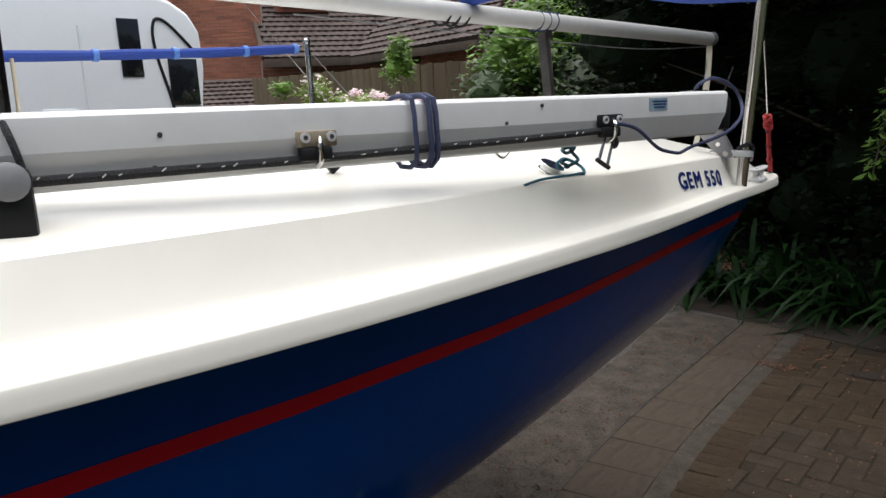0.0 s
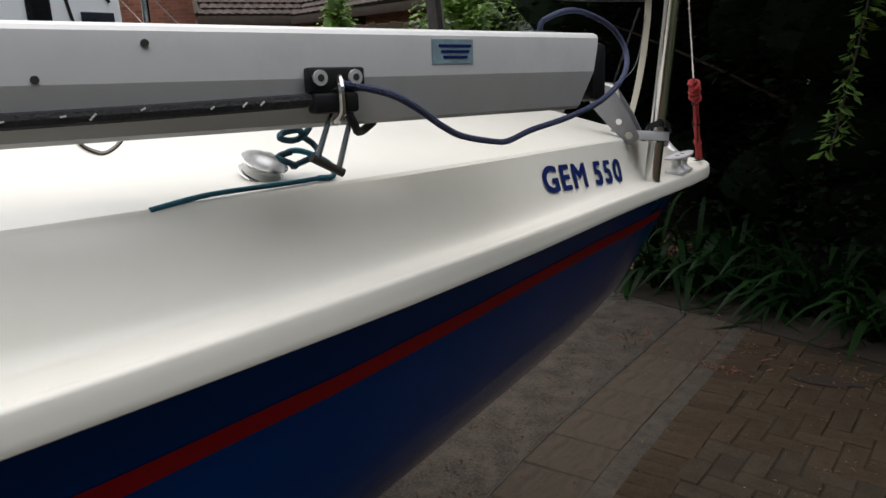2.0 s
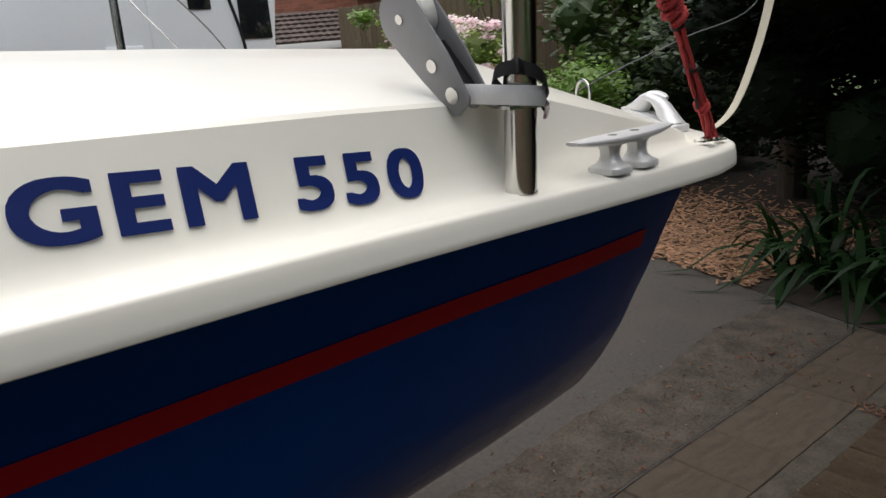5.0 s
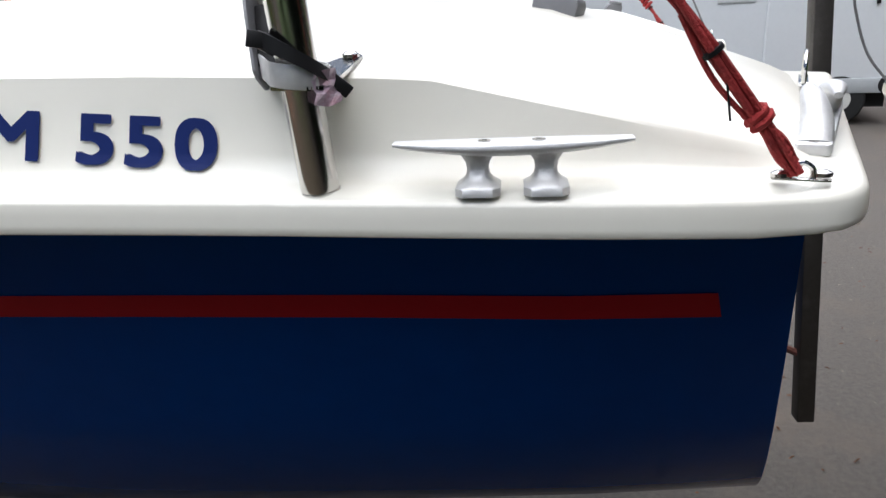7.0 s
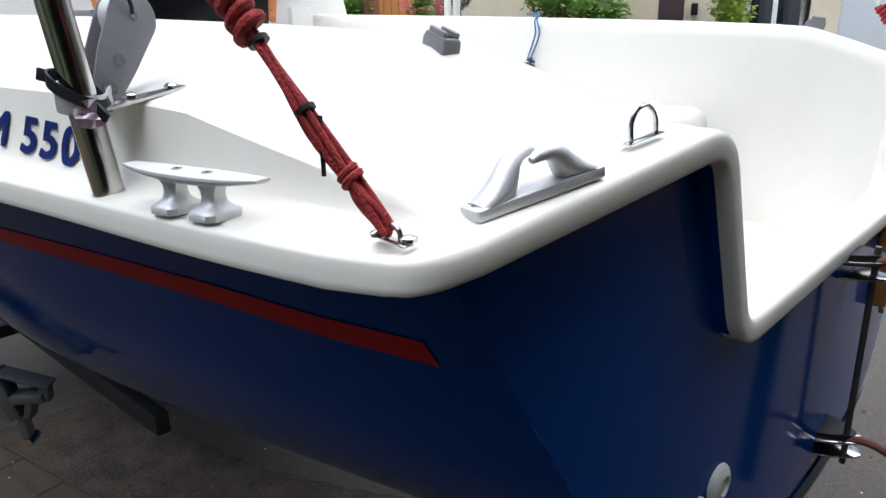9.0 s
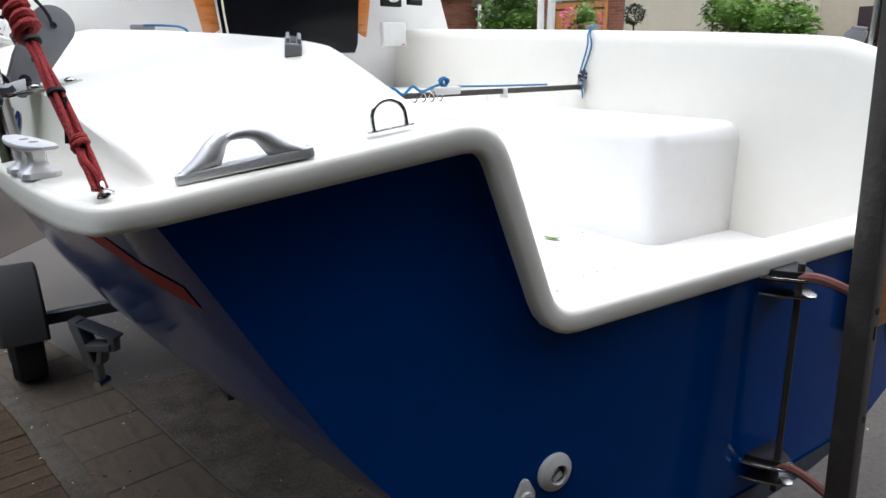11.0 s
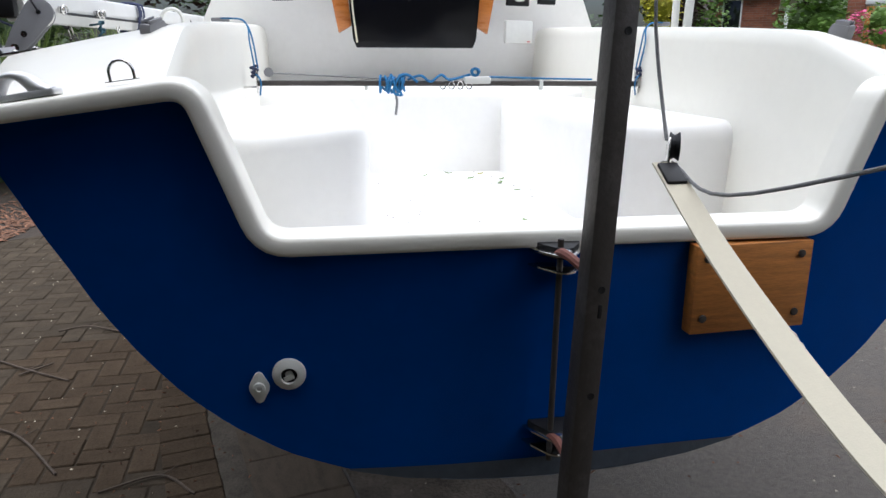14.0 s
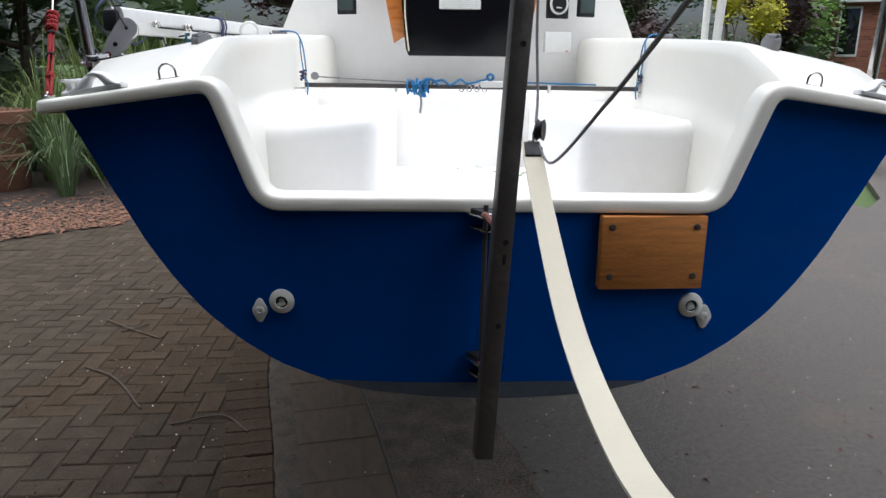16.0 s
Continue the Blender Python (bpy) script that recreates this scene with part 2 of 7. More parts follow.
def tube_into(verts, faces, pts, r, seg=8):
    pts = [Vector(p) for p in pts]
    base = len(verts)
    ref = Vector((0.13, 0.21, 0.97))
    for i, p in enumerate(pts):
        t = (pts[min(i + 1, len(pts) - 1)] - pts[max(i - 1, 0)]).normalized()
        u = ref - t * ref.dot(t)
        if u.length < 1e-4:
            u = t.orthogonal()
        u.normalize()
        ref = u
        v = t.cross(u)
        rr = r(i / (len(pts) - 1)) if callable(r) else r
        for k in range(seg):
            a = 2 * math.pi * k / seg
            verts.append(p + u * (rr * math.cos(a)) + v * (rr * math.sin(a)))
    for i in range(len(pts) - 1):
        for k in range(seg):
            a, b = base + i * seg + k, base + i * seg + (k + 1) % seg
            faces.append((a, b, b + seg, a + seg))
    faces.append(tuple(base + k for k in reversed(range(seg))))
    faces.append(tuple(base + (len(pts) - 1) * seg + k for k in range(seg)))


def tube(name, pts, r, mat, parent=None, label="", seg=8, n=6, curve=True):
    v, f = [], []
    tube_into(v, f, smooth_path(pts, n) if curve else pts, r, seg)
    return raw(name, v, f, mat, parent, label)


def grid_faces(rows, cols, closed=False, base=0):
    c = cols if closed else cols - 1
    return [(base + i * cols + j, base + i * cols + (j + 1) % cols, base + (i + 1) * cols + (j + 1) % cols, base + (i + 1) * cols + j) for i in range(rows - 1) for j in range(c)]


def lathe(profile, m=None, seg=24):
    """profile: (radius, height) pairs, turned about z."""
    bm = bmesh.new()
    vs = [[bm.verts.new((r * math.cos(2 * math.pi * k / seg), r * math.sin(2 * math.pi * k / seg), h)) for k in range(seg)] for r, h in profile]
    for a, b in zip(vs, vs[1:]):
        for k in range(seg):
            bm.faces.new((a[k], a[(k + 1) % seg], b[(k + 1) % seg], b[k]))
    for ring in (vs[0], vs[-1]):
        bm.faces.new(ring)
    if m is not None:
        bmesh.ops.transform(bm, matrix=m, verts=bm.verts)
    return bm


def extrude_outline(outline, depth, m=None, bevel=0.0, seg=2):
    """A plate: outline in x, z; thickness along y from 0 to depth."""
    bm = bmesh.new()
    vs = [bm.verts.new((x, 0, z)) for x, z in outline]
    f = bm.faces.new(vs)
    r = bmesh.ops.extrude_face_region(bm, geom=[f])
    bmesh.ops.translate(bm, vec=(0, depth, 0), verts=[v for v in r["geom"] if isinstance(v, bmesh.types.BMVert)])
    if bevel:
        bmesh.ops.bevel(bm, geom=list(bm.edges), offset=bevel, segments=seg, profile=0.5, affect="EDGES")
    if m is not None:
        bmesh.ops.transform(bm, matrix=m, verts=bm.verts)
    return bm


def lerp_table(table, x):
    xs = [t[0] for t in table]
    return float(np.interp(x, xs, [t[1] for t in table]))


def smooth_table(table, x):
    """Monotone-ish smooth interpolation of a short table."""
    xs = [t[0] for t in table]
    ys = [t[1] for t in table]
    if x <= xs[0]:
        return ys[0]
    if x >= xs[-1]:
        return ys[-1]
    i = max(k for k in range(len(xs) - 1) if xs[k] <= x)

    def slope(k):
        if k == 0:
            return (ys[1] - ys[0]) / (xs[1] - xs[0])
        if k == len(xs) - 1:
            return (ys[-1] - ys[-2]) / (xs[-1] - xs[-2])
        return (ys[k + 1] - ys[k - 1]) / (xs[k + 1] - xs[k - 1])
    h = xs[i + 1] - xs[i]
    t = (x - xs[i]) / h
    return (2 * t ** 3 - 3 * t * t + 1) * ys[i] + (t ** 3 - 2 * t * t + t) * h * slope(i) + (-2 * t ** 3 + 3 * t * t) * ys[i + 1] + (t ** 3 - t * t) * h * slope(i + 1)


def leaves(n, pick, size, aspect=2.0, droop=0.3, rng=None, jitter=0.5):
    """n folded leaves at places given by pick(rng); returns verts and faces."""
    v, f = [], []
    for _ in range(n):
        p = Vector(pick(rng))
        a = rng.uniform(0, 2 * math.pi)
        d = Vector((math.cos(a), math.sin(a), rng.uniform(-droop - 0.4, 0.5 - droop))).normalized()
        side = d.cross(Vector((0, 0, 1))).normalized()
        up = side.cross(d)
        s = size * rng.uniform(1 - jitter, 1 + jitter)
        w = s / aspect / 2
        tilt = rng.uniform(-0.8, 0.8)
        side = side * math.cos(tilt) + up * math.sin(tilt)
        b = len(v)
        v += [p, p + d * s * 0.5 + side * w - up * s * 0.06, p + d * s, p + d * s * 0.5 - side * w - up * s * 0.06]
        f += [(b, b + 1, b + 2), (b, b + 2, b + 3)]
    return v, f


def blob_pick(blobs, shell=0.55):
    """Places in a cluster of ellipsoids (centre, radii), thicker toward the outside."""
    weights = [b[1][0] * b[1][1] + b[1][1] * b[1][2] for b in blobs]

    def pick(rng):
        c, r = rng.choices(blobs, weights)[0]
        while True:
            q = Vector((rng.gauss(0, 1), rng.gauss(0, 1), rng.gauss(0, 1)))
            if q.length > 1e-3:
                break
        q = q.normalized() * (shell + (1.12 - shell) * rng.random() ** 0.7)
        return (c[0] + q.x * r[0], c[1] + q.y * r[1], c[2] + q.z * r[2])
    return pick


# ---- the boat: hull, deck moulding, cockpit and cabin ----
BOAT = pose(0.001, 0, 0, 0, 0, 1.5)
BEAM = [(0.02, 0.995), (0.1, 1.010), (0.3, 1.045), (0.65, 1.082), (1.1, 1.143), (1.5, 1.188), (2.0, 1.208), (2.7, 1.19), (3.4, 1.08), (4.2, 0.85), (4.9, 0.52), (5.35, 0.2), (5.5, 0.03)]
SHEER = [(0.0, 1.4425), (0.3, 1.446), (0.65, 1.449), (1.1, 1.4552), (1.5, 1.4650), (2.0, 1.4722), (2.3, 1.4802), (3.5, 1.52), (5.5, 1.61)]
KEEL = [(0.0, 0.80), (0.8, 0.668), (1.6, 0.588), (2.6, 0.56), (3.8, 0.67), (4.8, 0.95), (5.3, 1.25), (5.5, 1.56)]
STRIPE_Z = [(0.14, 1.346), (0.33, 1.3395), (0.8, 1.329), (1.3, 1.324), (1.9, 1.331), (2.3, 1.338), (4.2, 1.42)]
SECTION = [(0, 0), (0.15, 0.005), (0.30, 0.024), (0.42, 0.062), (0.525, 0.118), (0.625, 0.205), (0.71, 0.305), (0.78, 0.42), (0.845, 0.55), (0.908, 0.715), (0.962, 0.885), (1.0, 1.0)]
TRANSOM_Y = 0.06


def transom_y(x):
    """The transom is slightly bowed in plan."""
    return 0.030 + 0.090 * x * x


def rim_y(x):
    """The rim's aft edge; it sweeps forward to the quarters."""
    return 0.010 + 0.050 * min(abs(x), 0.6) ** 2 + 0.125 * max(0.0, abs(x) - 0.6)


def beam(y):
    return smooth_table(BEAM, y)


def sheer(y):
    return smooth_table(SHEER, y)


def hull_point(y, s):
    """Port half: s from 0 at the keel line to 1 under the gunwale."""
    i = min(int(s * 11), 10)
    k = s * 11 - i
    fx = SECTION[i][0] * (1 - k) + SECTION[i + 1][0] * k
    fz = SECTION[i][1] * (1 - k) + SECTION[i + 1][1] * k
    near = max(0.0, 1.0 - y / 0.5)
    w, zt, zk = beam(y) - 0.080 + 0.023 * near, sheer(y) - 0.012, smooth_table(KEEL, y)
    fx *= 1.0 - 0.025 * near * min(1.0, max(0.0, (1.0 - fz) / 0.35))
    bow = max(0.0, min(1.0, (y - 3.0) / 2.5))
    fx = fx ** (1 + 0.5 * bow)
    return Vector((-w * fx, y, zk + (zt - zk) * fz))


boat = thing("sailing_boat", "small blue-hulled sailing boat with white deck moulding and red stripe", "boat", BOAT)

ys = [TRANSOM_Y, 0.15, 0.3, 0.5, 0.75, 1.0, 1.3, 1.6, 2.0, 2.4, 2.8, 3.2, 3.6, 4.0, 4.4, 4.8, 5.1, 5.35, 5.48]
NS = 34
verts, faces = [], []
for y in ys:
    half = [hull_point(y, k / NS) for k in range(NS + 1)]
    if y == TRANSOM_Y:
        half = [Vector((p.x, transom_y(p.x), p.z)) for p in half]
    verts += [Vector((-p.x, p.y, p.z)) for p in reversed(half)] + half[1:]
cols = 2 * NS + 1
faces = grid_faces(len(ys), cols)
raw("hull", verts, faces, BLUE, boat, "glossy dark blue hull", smooth=60)

# transom panel below the rim, with the cut-out for the open cockpit
RIM = [(-0.895, 1.458), (-0.63, 1.500), (-0.594, 1.492), (-0.514, 1.272), (-0.478, 1.2515), (0.478, 1.2515), (0.514, 1.272), (0.594, 1.492), (0.63, 1.500), (0.895, 1.458)]
low = [hull_point(TRANSOM_Y, k / NS) for k in range(NS + 1)]
low_x, low_z = [-p.x for p in low], [p.z for p in low]
top_x, top_z = [x for x, z in RIM], [z - 0.006 for x, z in RIM]
edge = low_x[-1]
cols = sorted({round(c, 4) for c in list(np.linspace(-edge, edge, 61)) + top_x if abs(c) <= edge})
bm = bmesh.new()
prev = None
for x in cols:
    z0, z1 = float(np.interp(abs(x), low_x, low_z)), float(np.interp(x, top_x, top_z))
    col = [bm.verts.new((x, transom_y(x), z0 + (z1 - z0) * k / 6)) for k in range(7)]
    if prev:
        for k in range(6):
            bm.faces.new((prev[k], col[k], col[k + 1], prev[k + 1]))
    prev = col
bmesh.ops.remove_doubles(bm, verts=bm.verts, dist=0.0004)
part("transom", bm, BLUE, boat, "flat dark blue transom with open cut-out", smooth=30)

# antifouling band along the bottom of the hull, a little proud
verts, rows = [], 0
for y in ys[:-4]:
    row = []
    for k in range(-7, 8):
        s = abs(k) / 7 * (0.135 + 0.03 * min(y, 1.5))
        p = hull_point(y, s)
        row.append(Vector((-p.x if k > 0 else p.x, p.y, p.z - 0.003)))
    if rows == 0:
        row = [Vector((p.x, transom_y(p.x) - 0.004, p.z)) for p in row]
    verts += row
    rows += 1
raw("antifouling", verts, grid_faces(rows, 15), ANTIFOUL, boat, "dull grey antifouling paint", smooth=60)

wl = 0.828
xs = [x for x in np.linspace(-0.5, 0.5, 41) if float(np.interp(abs(x), low_x, low_z)) < wl]
verts = []
for x in xs:
    z0 = float(np.interp(abs(x), low_x, low_z))
    verts += [Vector((x, transom_y(x) - 0.003, z0 - 0.002)), Vector((x, transom_y(x) - 0.003, wl + 0.002 * math.sin(9 * x)))]
raw("antifouling", verts, grid_faces(len(xs), 2), ANTIFOUL, boat, "dull grey antifouling along the transom foot", smooth=60)

# red stripe, port and starboard
def stripe_s(y, z):
    lo, hi = 0.3, 1.0
    for _ in range(30):
        mid = (lo + hi) / 2
        if hull_point(y, mid).z < z:
            lo = mid
        else:
            hi = mid
    return lo


for side in (1, -1):
    verts = []
    sy = [0.168, 0.3, 0.5, 0.75, 1.0, 1.3, 1.6, 2.0, 2.4, 2.8, 3.2, 3.6, 4.0]
    for yy in sy:
        mid = smooth_table(STRIPE_Z, yy) - 0.013
        for k in range(5):
            z = mid + 0.0145 - 0.029 * k / 4
            y = (yy - 0.006 * k / 4) if yy == sy[0] else yy
            p = hull_point(y, stripe_s(y, z))
            q = hull_point(y, stripe_s(y, z) - 0.01)
            nrm = Vector((-(p.z - q.z), 0, (p.x - q.x))).normalized()
            if nrm.x > 0:
                nrm = -nrm
            p = p + nrm * 0.0014
            verts.append(Vector((p.x * side, p.y, p.z)))
    raw("stripe", verts, grid_faces(len(sy), 5), RED, boat, "dull red adhesive stripe", smooth=60)

# the gunwale and transom rim: one rolled lip right round
path = []
DECK_Y = [0.16, 0.21, 0.26, 0.31, 0.34, 0.37, 0.40, 0.42, 0.45, 0.50, 0.55, 0.60, 0.65, 0.70, 0.75, 0.80, 0.85, 0.9, 1.0, 1.1, 1.2, 1.3, 1.4, 1.5, 1.6, 1.75, 1.9, 2.0, 2.15, 2.3, 2.6, 3.0]
for y in [5.45, 5.3, 5.1, 4.8, 4.4, 4.0, 3.6, 3.3] + DECK_Y[::-1]:
    path.append((Vector((-beam(y), y, sheer(y))), Vector((-1, 0, 0))))
CR = 0.05
cx, cy = -1.006 + CR, 0.074 + CR
for a in range(10, 90, 10):
    c, s = math.cos(radians(a)), math.sin(radians(a))
    path.append((Vector((cx - CR * c, cy - CR * s, 1.4435 + 0.008 * a / 90)), Vector((-c, -s, 0))))
aft = Vector((0, -1, 0))


def rounded(points, radius, n=5):
    out = [points[0]]
    for a, b, c in zip(points, points[1:], points[2:]):
        u, v = (a - b).normalized(), (c - b).normalized()
        rr = min(radius, (a - b).length * 0.45, (c - b).length * 0.45)
        p, q = b + u * rr, b + v * rr
        out += [p.lerp(b, k / n).lerp(b.lerp(q, k / n), k / n) for k in range(n + 1)]
    return out + [points[-1]]


inner = [Vector((x, rim_y(x), z)) for x, z in ((-0.945, 1.452), (-0.592, 1.505), (-0.500, 1.2515), (0.500, 1.2515), (0.592, 1.505), (0.945, 1.452))]
rim_line = []
for p in rounded(inner, 0.042):
    rim_line.append((p, aft))
mid_path = path + rim_line
mirror = [(Vector((-p.x, p.y, p.z)), Vector((-o.x, o.y, o.z))) for p, o in reversed(path)]
full = mid_path + mirror
LIP = [(-0.095, -0.022), (-0.018, -0.0252), (-0.010, -0.0255), (-0.004, -0.0252), (-0.001, -0.023), (0.0, -0.017), (0.0, -0.004), (-0.0008, 0.005), (-0.0030, 0.0105), (-0.0080, 0.0138), (-0.030, 0.016), (-0.062, 0.0175), (-0.064, -0.001)]
LIP_SIDE = [(-0.095, -0.022), (-0.012, -0.0255), (-0.004, -0.0258), (-0.0008, -0.0252), (0.0, -0.0235), (-0.0004, -0.014), (-0.0012, -0.002), (-0.0021, 0.0072), (-0.0032, 0.0098), (-0.0058, 0.0116), (-0.0100, 0.0124), (-0.020, 0.0100), (-0.034, -0.001)]
verts = []
for i, (p, o) in enumerate(full):
    t = (full[min(i + 1, len(full) - 1)][0] - full[max(i - 1, 0)][0]).normalized()
    n = o.cross(t).normalized()
    o2 = t.cross(n).normalized()
    k = abs(o.y)
    # the lip is shallower round the quarters than amidships and under the cut-out
    deep = float(np.interp(p.y, (0.5, 1.3), (0.62, 0.84))) if k < 0.5 else float(np.interp(abs(p.x), (0.50, 0.57, 0.70, 0.9), (0.88, 0.95, 0.82, 0.68)))
    for (a, b), (a1, b1) in zip(LIP, LIP_SIDE):
        if k < 0.95:
            w = (1 - k / 0.95) ** 0.7
            a, b = a + (a1 - a) * w, b + (b1 - b) * w
        if b < -0.0015:
            b *= deep
        inset = min(0.041 * k, 0.030) if abs(p.x) > 0.94 else 0.041 * k
        if k < 0.2:
            pass
        elif a < -0.06 and b > -0.01:
            a = -0.023 - inset
        elif b > 0.0:
            a = max(a, -0.022 - inset)
            b = min(b, 0.0142 + 0.0010 * k)
        verts.append(p + o2 * a + n * b * (1.0 - 0.12 * k))
lip_ob = raw("gunwale_lip", verts, grid_faces(len(full), len(LIP)), GEL, boat, "rolled white gunwale and transom rim", smooth=70)
# on the port side of the cut-out the strip under the rim takes the blue
lip_ob.data.materials.append(BLUE)
for f in lip_ob.data.polygons:
    i, j = divmod(f.index, len(LIP) - 1)
    if j == 0 and -0.62 < full[i][0].x < 0 and full[i][0].z > 1.275:
        f.material_index = 1

# side decks, coamings and the cockpit's inner walls
LEDGE = [(0.05, 0.930), (0.12, 0.952), (0.3, 0.990), (0.65, 1.044), (1.1, 1.108), (1.5, 1.146), (2.0, 1.158), (2.7, 1.14), (3.4, 1.03)]
EDGE = [(0.05, 0.905), (0.10, 0.925), (0.30, 0.968), (0.42, 0.988), (0.65, 1.015), (1.1, 1.072), (1.5, 1.106), (2.0, 1.122), (2.7, 1.10), (3.4, 0.98)]
EDGE_Z = [(0.05, 1.4520), (0.09, 1.4620), (0.14, 1.4810), (0.40, 1.5445), (0.44, 1.548), (0.65, 1.556), (1.1, 1.567), (1.5, 1.577), (2.0, 1.587), (2.7, 1.60), (3.4, 1.64)]
TOP = [(0.05, 0.625), (0.15, 0.645), (0.3, 0.675), (0.45, 0.70), (0.8, 0.725), (1.2, 0.735), (2.3, 0.78), (3.4, 0.78)]
TOP_Z = [(0.05, 1.5000), (0.09, 1.520), (0.15, 1.543), (0.235, 1.573), (0.33, 1.604), (0.42, 1.612), (0.69, 1.627), (1.26, 1.652), (2.3, 1.690), (3.4, 1.70)]
BROW = [(0.05, 0.629), (0.15, 0.632), (0.3, 0.638), (1.2, 0.646), (2.4, 0.66)]
INNER = [(0.05, 0.485), (0.15, 0.515), (0.3, 0.575), (0.5, 0.605), (0.8, 0.618), (2.4, 0.635)]
SOLE_Z = 1.10


def deck_profile(y):
    g, zg = beam(y), sheer(y)
    li, e, ze = smooth_table(LEDGE, y), smooth_table(EDGE, y), lerp_table(EDGE_Z, y)
    c, zc = smooth_table(TOP, y), lerp_table(TOP_Z, y)
    b, ci = lerp_table(INNER, y), min(c + 0.004, lerp_table(BROW, y))
    zl = zg + 0.0160
    h = ze - zl
    dive = 0.014 * max(0.0, (0.088 - y) / 0.026)
    xo = g - 0.0080
    if y < 0.15:
        xo = min(xo, 1.006 - CR + math.sqrt(max(0.0, CR * CR - max(0.0, 0.124 - y) ** 2)) - 0.020)
        li = min(li, xo - 0.012)
        e = min(e, li - 0.012)
    pts = [(-xo, zg + 0.0112), (-(li + 0.7 * (xo - li)), zl - 0.0007)]
    a = li - 0.012
    for k in range(7):
        t = k / 6
        pts.append((-((1 - t) ** 2 * (li + 0.30 * (xo - li)) + 2 * t * (1 - t) * (li - 0.003) + t * t * a), zl + t * t * 0.27 * h))
    pts += [(-(a + (e - a) * 0.5), zl + 0.62 * h), (-(e + 0.0015), ze - 0.004 * min(1, h / 0.03)), (-(e - 0.003), ze)]
    for k in (0.25, 0.5, 0.75):
        pts.append((-(e - (e - ci - 0.032) * k), ze + (zc - 0.003 - ze) * k + 0.002 * math.sin(math.pi * k)))
    pts += [(-(ci + 0.026), zc - 0.002), (-(ci + 0.008), zc - 0.006), (-ci, zc - 0.016), (-(ci - 0.008), zc - 0.040)]
    zb = SOLE_Z
    pts = [(x, z - dive) for x, z in pts]
    for k in (0.3, 0.6, 0.9, 1.0):
        pts.append((-(ci - 0.008 + (b - ci + 0.008) * k), zc - 0.040 + (zb - zc + 0.040) * k))
    return pts


dy = [0.062, 0.085, 0.105, 0.13] + DECK_Y
for side in (1, -1):
    verts = []
    for y in dy:
        pr = deck_profile(y)
        verts += [Vector((x * side, max(y, transom_y(x) + 0.010 if j > len(pr) - 7 else rim_y(x) + 0.016), z)) for j, (x, z) in enumerate(pr)]
    nc = len(deck_profile(1.0))
    raw("side_deck", verts, grid_faces(len(dy), nc), GEL, boat, "white moulded side deck and cockpit coaming", smooth=28)

# foredeck, from the cabin bulkhead to the bow
fy = [2.9, 3.2, 3.6, 4.0, 4.4, 4.8, 5.1, 5.35, 5.46]
verts = []
for y in fy:
    g, zg = beam(y), sheer(y)
    e, ze = max(g - 0.12, g * 0.7), zg + 0.028 + (0.08 if y < 3.5 else max(0.0, 0.08 * (4.6 - y) / 1.1))
    half = [(-(g - 0.05 * min(1, g)), zg + 0.028), (-(e + 0.02 * g), zg + 0.03), (-e, ze), (-e * 0.6, ze + 0.05 * g), (0, ze + 0.07 * g)]
    verts += [Vector((x, y, z)) for x, z in half] + [Vector((-x, y, z)) for x, z in reversed(half[:-1])]
raw("foredeck", verts, grid_faces(len(fy), 9), GEL, boat, "white cambered foredeck")

# cockpit sole, seats and bridge deck
part("cockpit_sole", box_bm((1.29, 1.70, 0.03), pose(0, 0.925, SOLE_Z - 0.013)), GEL_IN, boat, "white cockpit sole with fallen leaves")


def soft_block(x0, x1, y0, y1, z0, z1, r):
    return box_bm((x1 - x0, y1 - y0, z1 - z0), pose((x0 + x1) / 2, (y0 + y1) / 2, (z0 + z1) / 2), bevel=r, seg=4)


for side, x0, y0, fall in ((1, 0.300, 0.555, 0.03), (-1, 0.290, 0.615, 0.11)):
    a, b = sorted((side * x0, side * 0.70))
    bm = soft_block(a, b, y0, 2.2, SOLE_Z - 0.1, 1.404, 0.050)
    for v in bm.verts:
        if v.co.z > 1.3:
            v.co.z -= fall * (abs(v.co.x) - x0)
    part("cockpit_seat", bm, GEL_IN, boat, "white moulded cockpit seat", smooth=60)
part("bridge_deck", soft_block(-0.72, 0.72, 1.70, 2.4, SOLE_Z - 0.1, 1.43, 0.035), GEL_IN, boat, "white bridge deck before the hatch", smooth=60)

# cabin
CAB_Y = 2.115


def bulkhead_y(x):
    """The aft bulkhead is bowed, its middle nearest the cockpit."""
    return CAB_Y + 0.29 * (x / 0.9) ** 2


cab = []
for y, top, wt, wb, zb in ((CAB_Y, 2.02, 0.79, 0.975, 1.40), (2.75, 2.06, 0.79, 0.98, 1.40), (3.4, 2.02, 0.70, 0.86, 1.42), (4.1, 1.86, 0.5, 0.68, 1.45), (4.5, 1.68, 0.34, 0.50, 1.5)):
    half = [(-(wb + 0.10 * (1.72 - zb)), zb), (-(wb - 0.02), 1.66), (-wt, top - 0.05), (-(wt - 0.03), top - 0.012), (-(wt - 0.08), top), (-wt * 0.4, top + 0.03), (0, top + 0.04)]
    full_ring = [Vector((x, y, z)) for x, z in half] + [Vector((-x, y, z)) for x, z in reversed(half[:-1])]
    if y == CAB_Y:
        full_ring = [Vector((p.x, bulkhead_y(p.x), p.z)) for p in full_ring]
    cab.append(full_ring)
verts = [v for row in cab for v in row]
fc = grid_faces(len(cab), 13) + [(k, k + 1, 11 - k, 12 - k) for k in range(5)] + [(5, 6, 7), tuple(len(cab) * 13 - 1 - k for k in range(13))]
